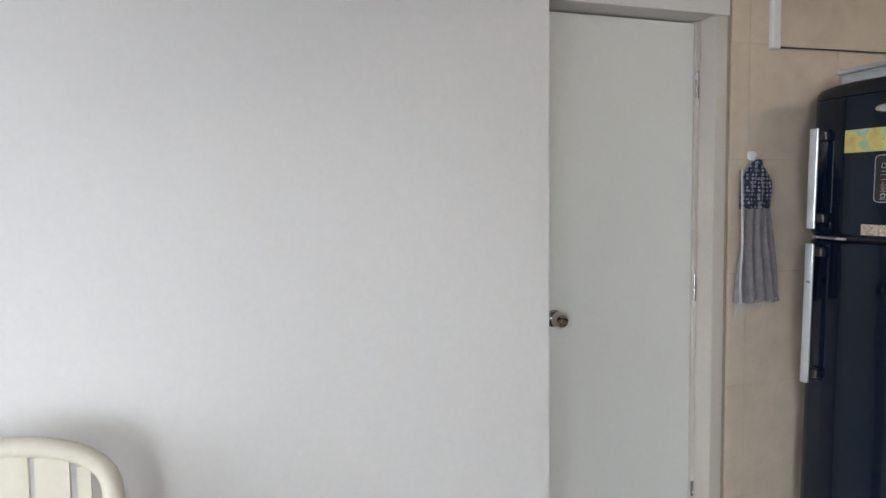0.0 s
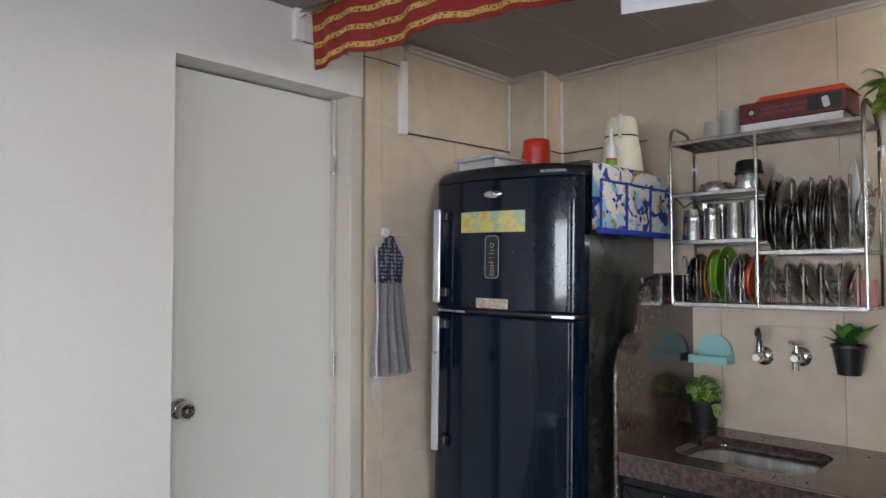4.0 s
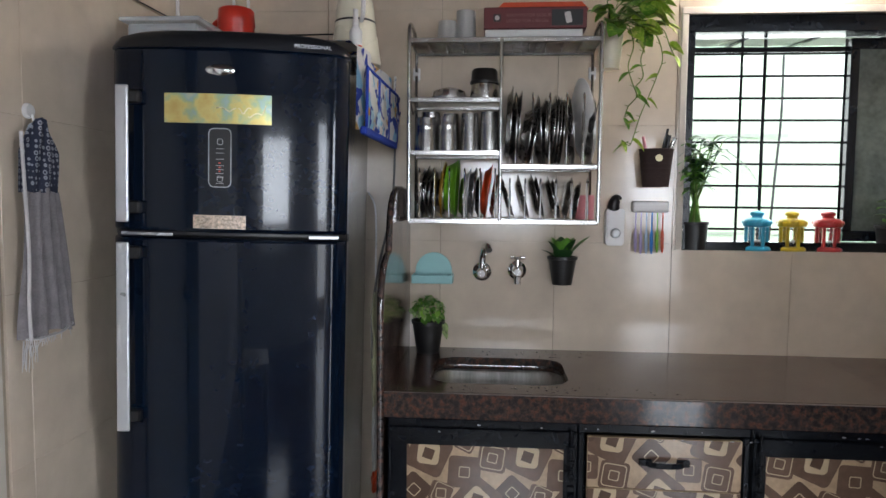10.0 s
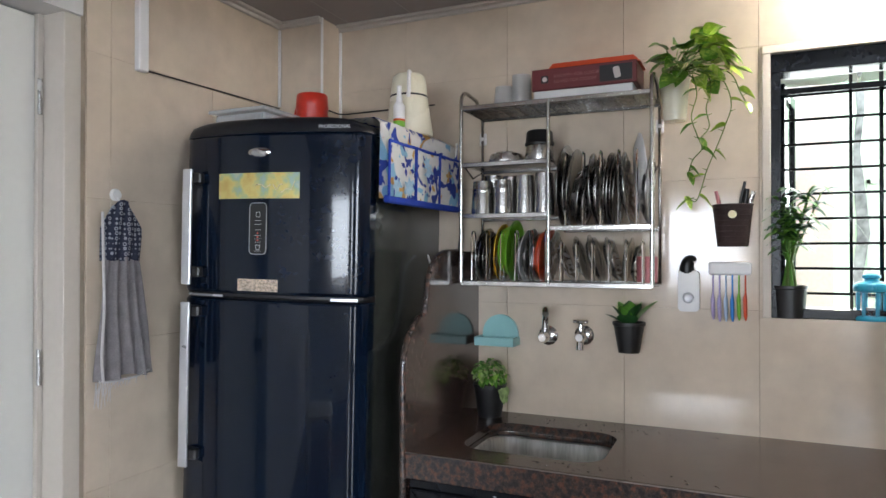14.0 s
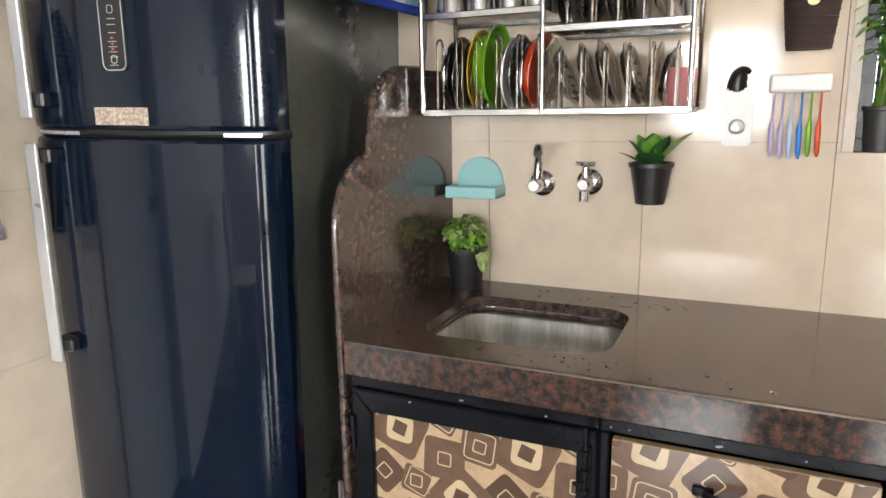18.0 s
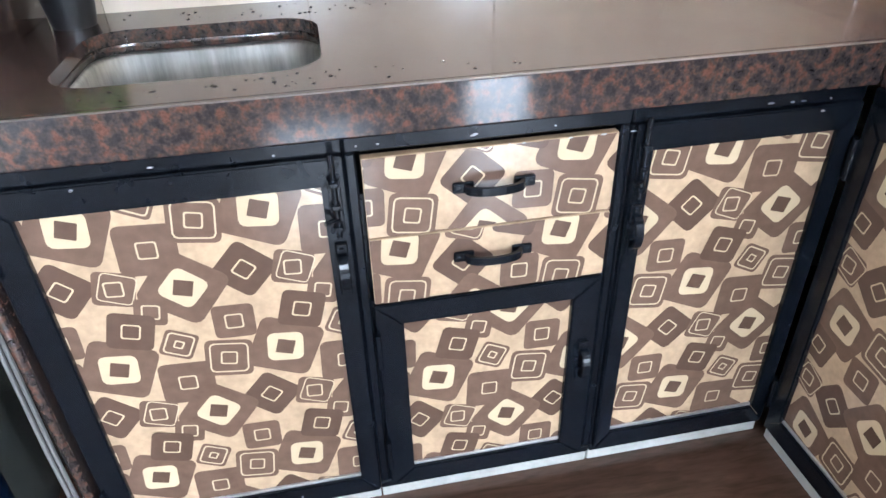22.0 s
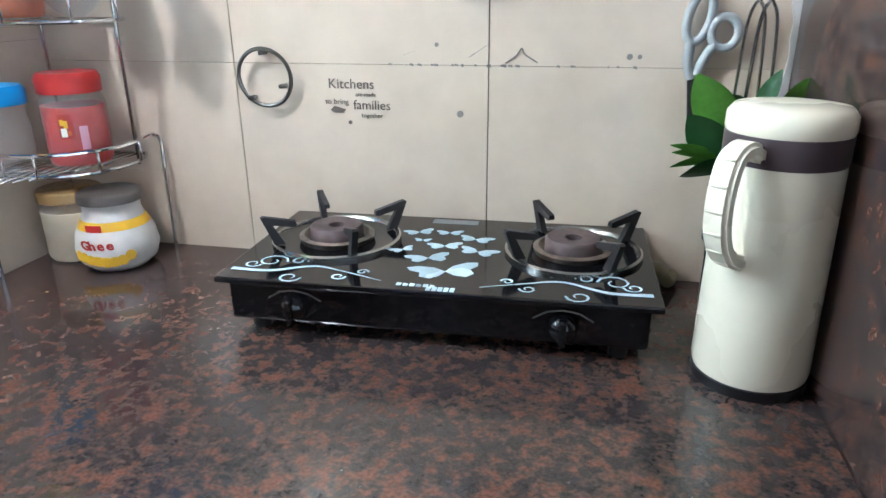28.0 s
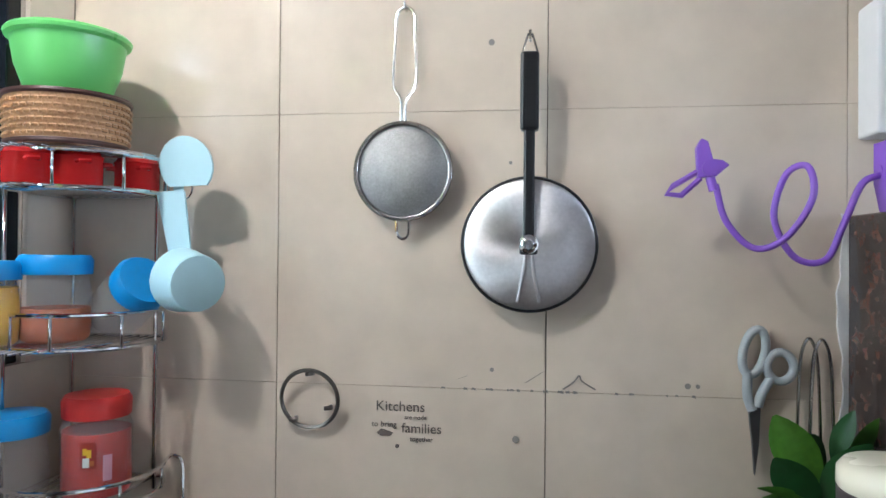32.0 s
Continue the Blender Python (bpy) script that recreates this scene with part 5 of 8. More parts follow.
for pts, bare in ((((0.06, -0.03, 0.13), (0.125, -0.04, 0.10), (0.150, -0.045, 0.03), (0.135, -0.045, -0.03), (0.112, -0.045, -0.09), (0.088, -0.045, -0.15), (0.072, -0.045, -0.205), (0.058, -0.05, -0.237), (0.034, -0.05, -0.222)), 0),
                  (((0.05, -0.04, 0.12), (0.062, -0.05, 0.06), (0.048, -0.05, 0.00), (0.062, -0.05, -0.05), (0.075, -0.05, -0.09), (0.052, -0.05, -0.12), (0.040, -0.05, -0.155)), 1),
                  (((0.09, -0.03, 0.13), (0.098, -0.045, 0.07), (0.086, -0.045, 0.02), (0.094, -0.045, -0.03), (0.072, -0.045, -0.06)), 1),
                  (((0.10, -0.03, 0.14), (0.150, -0.04, 0.11), (0.172, -0.04, 0.06), (0.186, -0.045, 0.03)), 0)):
    path = smooth_path(pts, 8)
    bm = bmesh.new()
    tube(bm, path, 0.0016, 6)
    for i in range(5, len(path) - 1, 7):
        tube(bm, [path[i], path[i] + Vector((0.012 * (1 if i % 2 else -1), -0.004, 0.004))], [0.0015, 0.0008], 5)
    part("vine", bm, STEMM, pothos)
    lv = []
    for i in range(6, len(path) - 1, 9 + 4 * bare):
        side = 1 if (i // 9) % 2 else -1
        lv.append(dict(base=path[i], way=(side * 0.9, -0.3, random.uniform(-0.6, 0.2)), length=random.uniform(0.030, 0.048), width=random.uniform(0.022, 0.036), droop=0.4, fold=0.4, heart=True, twist=random.uniform(-0.9, 0.9)))
    lv.append(dict(base=path[-1], way=(0.3, -0.3, -0.8), length=0.040, width=0.028, droop=0.1, heart=True))
    leaves(pothos, lv, POTHOS_L if not bare else POTHOS_D)
# ---- corner rack by the stove ----
GLASSP = material("clear_jar_plastic", (0.85, 0.86, 0.87), 0.08, var=0.0, alpha=0.12)
GLASSP.node_tree.nodes["Principled BSDF"].inputs["IOR"].default_value = 1.15
LIDB = material("blue_lid_plastic", (0.02, 0.25, 0.62), 0.35)
LIDR = material("red_lid_plastic", (0.55, 0.035, 0.03), 0.4)
SPICE = material("orange_spice", (0.50, 0.13, 0.04), 0.9, var=0.3, grain=150)
REDJ = material("red_jar_filling", (0.52, 0.012, 0.004), 0.35, var=0.15)
SUGAR = material("cream_sugar", (0.72, 0.62, 0.45), 0.8, var=0.1, grain=150)
PINKL = material("pink_label", (0.62, 0.30, 0.38), 0.5)
YELL = material("yellow_label", (0.75, 0.45, 0.02), 0.45)
LABW = material("white_label", (0.74, 0.72, 0.70), 0.45, var=0.08, scale=40)
WICKER = material("tan_wicker", (0.40, 0.22, 0.10), 0.4, var=0.3, grain=180, bump=0.4, bump_scale=200)
DKRIM = material("dark_brown_rim", (0.05, 0.02, 0.015), 0.35)
BOWLG = material("green_bowl_plastic", (0.16, 0.52, 0.13), 0.3, var=0.03)
MUGR = material("red_enamel", (0.42, 0.012, 0.012), 0.2)
ICE = material("pale_blue_plastic_cup", (0.45, 0.66, 0.72), 0.4, var=0.03)

CX, CY, CR = 2.921, -0.509, 0.153
crack = thing("corner_rack", pose(CX, CY, CT), "chrome wire corner rack standing on the worktop", "rack")


def arc(r, z, n=12, bulge=1.36):
    out = []
    for k in range(n + 1):
        a = radians(180 - 90 * k / n)
        q = r * (1 + (bulge - 1) * math.sin(2 * (math.pi - a)) )
        out.append((q * math.cos(a), q * math.sin(a), z))
    return out


def cwire(name, pts, r=0.0026, closed=False):
    bm = bmesh.new()
    tube(bm, pts, r, 7, closed)
    return part(name, bm, CHROME, crack)


def tier(z, rail):
    cwire("shelf_rim", [(0, 0, z)] + arc(CR, z) + [(0, 0, z)], 0.003)
    for k in range(1, 11):
        x = -CR * 1.0 * k / 11
        cwire("shelf_bar", [(x, 0.0, z), (x, CR * (1 + 0.5 * math.sin(math.pi * k / 11) ** 1.2) * math.sqrt(max(0.05, 1 - (k / 11) ** 4)) * 0.93, z)], 0.0016)
    if rail:
        cwire("guard_rail", [(-CR - 0.012, 0, z + rail)] + arc(CR + 0.004, z + rail)[1:-1] + [(0, CR + 0.012, z + rail)], 0.0028)
        for k in (2, 5, 8, 10):
            p = arc(CR + 0.003, z)[k]
            cwire("rail_post", [p, (p[0], p[1], z + rail)], 0.0022)


for z, rail in ((0.157, 0.032), (0.365, 0.045), (0.573, 0.046), (0.622, 0)):
    tier(z, rail)
for x, y in ((-0.141, 0.006), (-0.006, 0.141), (-0.006, 0.006)):
    cwire("upright", [(x, y, 0.14), (x, y, 0.63)], 0.0032)
cwire("foot_loop", smooth_path([(-0.17, 0.0, 0.189), (-0.185, 0.004, 0.18), (-0.19, 0.01, 0.13), (-0.188, 0.01, 0.0)], 5), 0.003)
cwire("foot_loop", smooth_path([(0.0, 0.17, 0.189), (-0.004, 0.185, 0.18), (-0.01, 0.19, 0.13), (-0.01, 0.188, 0.0)], 5), 0.003)
cwire("foot_loop", [(-0.006, 0.006, 0.14), (-0.006, 0.006, 0.0)], 0.003)


def jar(m, r, h, lid_mat, fill_mat, fill, name, label, neck=0.8, lid_h=0.026, waist=True, labels=None):
    j = thing(name, m, label, "jar", "jars on the corner rack")
    bm = bmesh.new()
    body = h - lid_h
    prof = [(0, 0), (r * 0.82, 0), (r * 0.95, body * 0.08), (r, body * 0.25), (r, body * 0.62), (r * 0.93, body * 0.82), (r * neck, body * 0.94), (r * neck, body)] if waist else [(0, 0), (r * 0.94, 0), (r, 0.008), (r, body * 0.84), (r * 0.9, body * 0.93), (r * 0.86, body)]
    lathe(bm, prof, 28)
    part("glass", bm, GLASSP, j, "clear plastic jar body").visible_shadow = False
    if fill > 0:
        bm = bmesh.new()
        k = 0.96
        top = [p for p in prof if p[1] <= body * fill]
        lathe(bm, [(a * k, max(0.003, z)) for a, z in top] + [(r * k * 0.98, body * fill), (0, body * fill - 0.004)], 24)
        part("contents", bm, fill_mat, j)
    bm = bmesh.new()
    lr = r * (neck if waist else 0.86) + 0.004
    lathe(bm, [(lr, body - 0.004), (lr + 0.001, body + lid_h * 0.7), (lr - 0.003, h), (0, h)], 72)
    for v in bm.verts:  # knurled grip
        if v.co.z < body + lid_h * 0.75:
            grip = 1 + 0.014 * math.cos(36 * math.atan2(v.co.y, v.co.x))
            v.co.x, v.co.y = v.co.x * grip, v.co.y * grip
    part("lid", bm, lid_mat, j)
    return j


def curved_label(parent, r, a0, a1, z0, z1, mat, name, label=""):
    """A label wrapped on a jar of radius r between two angles."""
    bm = bmesh.new()
    n = 10
    lo = [bm.verts.new((r * math.cos(radians(a0 + (a1 - a0) * k / n)), r * math.sin(radians(a0 + (a1 - a0) * k / n)), z0)) for k in range(n + 1)]
    hi = [bm.verts.new((v.co.x, v.co.y, z1)) for v in lo]
    for k in range(n):
        bm.faces.new((lo[k], lo[k + 1], hi[k + 1], hi[k]))
    return part(name, bm, mat, parent, label)


SB, SC = CT + 0.368, CT + 0.160
jar(pose(2.858, -0.392, SB), 0.045, 0.118, LIDB, SPICE, 0.5, "spice_jar", "clear jar of orange spice with a blue lid", 0.9, 0.022)
jar(pose(2.905, -0.335, SB), 0.034, 0.11, LIDB, YELL, 0.85, "spice_jar", "jar of yellow spice with a blue lid", 0.9, 0.02)
jar(pose(2.824, -0.462, SB + 0.030, 0, -58, -28), 0.040, 0.105, LIDB, SPICE, 0.0, "spice_jar", "empty clear jar tipped over with a blue lid", 0.85, 0.022)
jar(pose(2.886, -0.352, SC), 0.043, 0.122, LIDB, SPICE, 0.0, "spice_jar", "empty clear jar with a blue lid", 0.9, 0.022)
rj = jar(pose(2.818, -0.425, SC) @ Matrix.Scale(0.9, 4), 0.051, 0.150, LIDR, REDJ, 0.80, "red_jar", "clear jar of red powder with a red lid", 0.9, 0.028, False)
curved_label(rj, 0.0518, 100, 124, 0.050, 0.088, material("red_sticker_ground", (0.32, 0.02, 0.012), 0.4), "picture_sticker", "small red picture sticker")
for a0, a1, z0, z1, mat, nm in ((104, 114, 0.052, 0.066, LABW, "printed_patch"), (110, 117, 0.066, 0.078, YELL, "printed_patch"), (104, 110, 0.070, 0.080, YELL, "printed_patch"), (114, 121, 0.054, 0.062, SPICE, "printed_patch")):
    curved_label(rj, 0.0521, a0, a1, z0, z1, mat, nm)
curved_label(rj, 0.0521, 134, 148, 0.030, 0.068, PINKL, "pink_sticker", "pink paper label")

sug = thing("sugar_jar", pose(2.866, -0.436, CT), "clear jar of cream-coloured sugar on the worktop", "jar")
bm = bmesh.new()
lathe(bm, [(0, 0), (0.044, 0), (0.048, 0.006), (0.048, 0.10), (0.046, 0.105)], 28)
part("glass", bm, GLASSP, sug).visible_shadow = False
bm = bmesh.new()
lathe(bm, [(0, 0.003), (0.043, 0.003), (0.0465, 0.01), (0.0465, 0.082), (0, 0.08)], 28)
part("contents", bm, SUGAR, sug)
bm = bmesh.new()
lathe(bm, [(0.049, 0.098), (0.049, 0.112), (0.046, 0.115), (0, 0.115)], 28)
part("lid", bm, material("amber_plastic", (0.72, 0.46, 0.18), 0.2, var=0.05, glass=0.6), sug, "clear amber lid")
ghee = thing("ghee_jar", pose(2.780, -0.420, CT), "squat jar with a white and yellow ghee label", "jar")
gp = [(0, 0), (0.042, 0), (0.056, 0.012), (0.062, 0.032), (0.058, 0.056), (0.046, 0.078), (0.042, 0.09), (0.042, 0.105)]
bm = bmesh.new()
lathe(bm, gp, 32)
part("jar_body", bm, LABW, ghee, "white printed jar body")
bm = bmesh.new()
lathe(bm, [(0.0436, 0.082), (0.0485, 0.075), (0.053, 0.0665)], 32)
part("yellow_band", bm, YELL, ghee)
bm = bmesh.new()
lathe(bm, [(0.047, 0.104), (0.047, 0.116), (0.044, 0.119), (0, 0.119)], 32)
part("lid", bm, material("smoky_brown_plastic", (0.10, 0.085, 0.075), 0.3), ghee, "smoky brown lid")
random.seed(3)
for k in range(8):
    bm = bmesh.new()
    a = radians(66 + 11 * k)
    z = 0.021 + 0.0022 * abs(k - 4) + random.uniform(-0.002, 0.002)
    lathe(bm, [(0, 0.003), (0.0082, 0.0015), (0.0088, 0)], 12, m=Matrix.Translation((0.0605 * math.cos(a), 0.0605 * math.sin(a), z)) @ pose(0, 0, 0, 0, 90, math.degrees(a)))
    part("printed_sweet", bm, YELL, ghee, "yellow printed sweet")
for k, ch in enumerate("Ghee"):
    a = 82 + 12 * k
    lettering(ch, 0.022, pose(0, 0, 0, 0, 0, a) @ pose(0.0622, -0.005, 0.042, 0, 0, 90) @ pose(0, 0, 0, 12), LIDR, ghee, bold=0.0006)
curved_label(ghee, 0.0535, 80, 108, 0.0665, 0.0775, LIDR, "red_sticker")

basket = thing("woven_basket", pose(2.845, -0.396, CT + 0.626) @ Matrix.Diagonal((0.67, 0.67, 1, 1)), "round tan woven basket with dark rims", "basket")
bm = bmesh.new()
lathe(bm, [(0, 0), (0.108, 0), (0.113, 0.062), (0.110, 0.066), (0.106, 0.06), (0.103, 0.004), (0, 0.004)], 40)
part("basket_body", bm, WICKER, basket)
for r, z in ((0.110, 0.004), (0.1145, 0.066)):
    bm = bmesh.new()
    tube(bm, [(r * math.cos(2 * math.pi * k / 40), r * math.sin(2 * math.pi * k / 40), z) for k in range(40)], 0.004, 6, closed=True)
    part("rim", bm, DKRIM, basket, "dark brown rim")
for row in range(6):
    bm = bmesh.new()
    z = 0.013 + 0.0085 * row
    r = 0.1088 + 0.005 * z / 0.062
    for k in range(46):
        a = 2 * math.pi * (k + 0.5 * (row % 2)) / 46
        tube(bm, [((r + d) * math.cos(a + s), (r + d) * math.sin(a + s), z) for s, d in ((-0.05, 0), (0, 0.0022), (0.05, 0))], 0.0028, 5)
    ob = part("weave_band", bm, WICKER, basket)
    ob["kind"] = "stuff"
bm = bmesh.new()
lathe(bm, [(0, 0.0), (0.062, 0.0), (0.075, 0.006), (0.095, 0.045), (0.103, 0.08), (0.112, 0.083), (0.114, 0.088), (0.110, 0.092), (0.104, 0.088), (0.100, 0.08), (0.09, 0.045), (0.072, 0.01), (0, 0.006)], 44)
solid("mixing_bowl", bm, BOWLG, "light green plastic bowl set in the basket", "bowl", pose(2.845, -0.396, CT + 0.693) @ Matrix.Diagonal((0.68, 0.68, 0.95, 1)))

for x, y in ((2.780, -0.452), (2.815, -0.375), (2.862, -0.345)):
    mug = thing("small_pot", pose(x, y, CT + 0.576), "small red enamel pot with side grips", "pot", "red pots on the corner rack")
    bm = bmesh.new()
    lathe(bm, [(0, 0), (0.028, 0), (0.03, 0.003), (0.03, 0.036), (0.0315, 0.038), (0.0295, 0.04), (0.027, 0.044), (0, 0.045)], 28)
    part("pot_body", bm, MUGR, mug)
    for a in (0.7, 2.4, 3.9):
        bm = bmesh.new()
        tube(bm, [(0.03 * math.cos(a - 0.25), 0.03 * math.sin(a - 0.25), 0.03), (0.039 * math.cos(a - 0.15), 0.039 * math.sin(a - 0.15), 0.03), (0.039 * math.cos(a + 0.15), 0.039 * math.sin(a + 0.15), 0.03), (0.03 * math.cos(a + 0.25), 0.03 * math.sin(a + 0.25), 0.03)], 0.003, 6)
        part("grip", bm, MUGR, mug)

# measuring cups on a ring, hung from the rack
cups = thing("measuring_cups", ON_S(2.690, 1.33, 0.0), "pale blue plastic measuring cups hung in a bunch", "measuring cups")
bm = bmesh.new()
slab(bm, [(-0.012 + 0.038 * math.cos(radians(a)), 0.178 + 0.042 * math.sin(radians(a))) for a in range(-75, 196, 15)] , -0.075, -0.071)
bmesh.ops.rotate(bm, verts=bm.verts, cent=(0, -0.07, 0.178), matrix=Matrix.Rotation(radians(-35), 3, "Y"))
part("flat_scoop", bm, ICE, cups)
for k, (x, r, d) in enumerate(((0.008, 0.044, 0.052), (0.0, 0.040, 0.03), (-0.008, 0.036, 0.012))):
    bm = bmesh.new()
    lathe(bm, [(0, 0), (r * 0.80, 0), (r * 0.835, 0.0003), (r * 0.85, 0.0022), (r * 0.855, 0.005), (r, d), (r - 0.002, d), (r * 0.86, 0.004), (0, 0.003)], 22, m=Matrix.Translation((x + 0.026, -0.118 + 0.02 * k, 0.010)) @ Vector((-0.78, 0.62, 0.06)).to_track_quat("Z", "Y").to_matrix().to_4x4())
    slab(bm, [(x - 0.038 - 0.006 * k, 0.135), (x - 0.016 - 0.006 * k, 0.135), (x - 0.004, 0.04), (x - 0.026, 0.03)], -0.082 + 0.008 * k, -0.078 + 0.008 * k)
    part("cup", bm, ICE, cups)
for k in range(4):
    bm = bmesh.new()
    slab(bm, [(-0.030 - 0.007 * k, 0.140 + 0.002 * k), (-0.022 - 0.007 * k, 0.146), (-0.016 - 0.009 * k, 0.03 + 0.008 * k), (-0.030 - 0.009 * k, 0.026 + 0.01 * k)], -0.060 + 0.009 * k, -0.057 + 0.009 * k)
    part("spoon_handle", bm, ICE, cups)
bm = bmesh.new()
tube(bm, [(-0.02 + 0.018 * math.cos(2 * math.pi * k / 16), -0.07, 0.14 + 0.018 * math.sin(2 * math.pi * k / 16)) for k in range(16)], 0.0012, 5, closed=True)
tube(bm, [(-0.02, -0.07, 0.158), (-0.028, -0.04, 0.172), (-0.05, -0.01, 0.17)], 0.0015, 5)
part("ring", bm, STEEL, cups)

# ---- stove ----
GLASSB = material("black_stove_glass", (0.004, 0.004, 0.005), 0.07, var=0.3, spec=0.35, coat=0.15)
PRINTB = material("pale_blue_glass_print", (0.38, 0.49, 0.55), 0.25, var=0.12)
CAST = material("black_cast_iron", (0.012, 0.011, 0.012), 0.5, var=0.3, bump=0.3)
BURN = material("burner_metal", (0.10, 0.075, 0.075), 0.55, 0.5, var=0.5, scale=40)
BRASS = material("stained_steel_ring", (0.20, 0.17, 0.15), 0.3, 0.9, var=0.5, scale=30)
RINGM = material("dark_wire", (0.17, 0.155, 0.14), 0.3, 1.0, var=0.3)
SW, SD = 0.528, 0.272
stove = thing("gas_stove", pose(2.496, -0.226, CT, 0, 0, 181.6), "two-burner black glass gas stove with butterfly print", "stove")
bm = bmesh.new()
box(bm, 0, SW, 0, SD, 0.070, 0.078, 0.002, 2)
top = part("glass_top", bm, GLASSB, stove)
bm = bmesh.new()
box(bm, 0.012, SW - 0.012, 0.012, SD - 0.01, 0.018, 0.070, 0.004, 2)
part("stove_body", bm, GLASSB, stove)
for x in (0.03, SW - 0.055):
    for y in (0.025, SD - 0.045):
        bm = bmesh.new()
        lathe(bm, [(0, 0), (0.011, 0), (0.012, 0.019), (0, 0.019)], 12, at=(x + 0.012, y + 0.01, 0))
        part("foot", bm, BLACKP, stove)
for x in (0.098, SW - 0.108):
    bm = bmesh.new()
    lathe(bm, [(0, 0.020), (0.008, 0.0185), (0.014, 0.014), (0.0175, 0.006), (0.018, 0.0)], 24, m=pose(x, 0.012, 0.042, 90))
    box(bm, x - 0.004, x + 0.004, -0.014, 0.0, 0.026, 0.058, 0.002, 1)
    part("knob", bm, GLASSB, stove)
    bm = bmesh.new()
    tube(bm, [(x - 0.034, 0.0105, 0.050), (x - 0.018, 0.009, 0.060), (x, 0.0085, 0.063), (x + 0.018, 0.009, 0.060), (x + 0.034, 0.0105, 0.050)], 0.0009, 5)
    part("knob_mark", bm, RINGM, stove)
for bx in (0.105, 0.428):
    by = 0.155
    bm = bmesh.new()
    lathe(bm, [(0.089, 0.078), (0.089, 0.083), (0.086, 0.085), (0.0825, 0.082), (0.081, 0.079)], 48, at=(bx, by, 0))
    part("drip_ring", bm, STEEL, stove)
    bm = bmesh.new()
    lathe(bm, [(0.0815, 0.0805), (0.072, 0.0792), (0.045, 0.0786)], 40, at=(bx, by, 0))
    part("drip_pan", bm, GLASSB, stove, "black enamel drip pan")
    bm = bmesh.new()
    lathe(bm, [(0.050, 0.079), (0.052, 0.086), (0.045, 0.088), (0.042, 0.082), (0.038, 0.08)], 36, at=(bx, by, 0))
    part("burner_collar", bm, BRASS, stove, "heat-stained steel collar")
    bm = bmesh.new()
    lathe(bm, [(0.037, 0.08), (0.037, 0.097), (0.034, 0.100), (0.011, 0.099), (0.010, 0.088), (0, 0.088)], 32, at=(bx, by, 0))
    part("burner", bm, BURN, stove)
    for a in (33, 123, 213, 303):
        bm = bmesh.new()
        c, s = math.cos(radians(a)), math.sin(radians(a))
        w = 0.0042
        outline = [(0.072, 0.082), (0.087, 0.083), (0.102, 0.121), (0.098, 0.123), (0.056, 0.112), (0.055, 0.106), (0.060, 0.1045), (0.087, 0.110)]
        n = len(outline)
        A = [bm.verts.new((bx + r * c - w * s, by + r * s + w * c, z)) for r, z in outline]
        B = [bm.verts.new((bx + r * c + w * s, by + r * s - w * c, z)) for r, z in outline]
        bm.faces.new(A)
        bm.faces.new(B[::-1])
        for i in range(n):
            bm.faces.new((A[i], B[i], B[(i + 1) % n], A[(i + 1) % n]))
        part("pan_support", bm, CAST, stove, "black cast pan support")


def flat(polys, z, mat, parent, name, label=""):
    bm = bmesh.new()
    for poly in polys:
        bm.faces.new([bm.verts.new((x, y, z)) for x, y in poly])
    r = bmesh.ops.extrude_face_region(bm, geom=bm.faces[:])
    bmesh.ops.translate(bm, verts=[v for v in r["geom"] if isinstance(v, bmesh.types.BMVert)], vec=(0, 0, 0.0004))
    return part(name, bm, mat, parent, label)


def butterfly(cx, cy, s, deg):
    wing = [(0, 0), (0.25, 0.35), (0.7, 0.55), (1.0, 0.5), (0.95, 0.25), (0.7, 0.05), (0.75, -0.25), (0.5, -0.45), (0.2, -0.3)]
    out = [turned([(x * s, y * s) for x, y in wing], cx, cy, deg), turned([(-x * s, y * s * 0.9) for x, y in wing], cx, cy, deg)]
    return out


for cx, cy, s, deg in ((0.275, 0.062, 0.036, 18), (0.245, 0.103, 0.024, 20), (0.205, 0.128, 0.014, 35), (0.258, 0.150, 0.020, 10), (0.305, 0.135, 0.022, -15), (0.212, 0.200, 0.018, 20), (0.256, 0.203, 0.016, 5), (0.296, 0.182, 0.020, -10), (0.224, 0.168, 0.010, 0)):
    flat(butterfly(cx, cy, s * 1.25, deg), 0.0781, PRINTB, top, "printed_butterfly", "pale blue printed butterfly")
flat([[(0.222, 0.243), (0.290, 0.243), (0.290, 0.262), (0.222, 0.262)]], 0.0781, material("grey_rating_plate", (0.16, 0.17, 0.17), 0.35), top, "rating_plate")
random.seed(8)
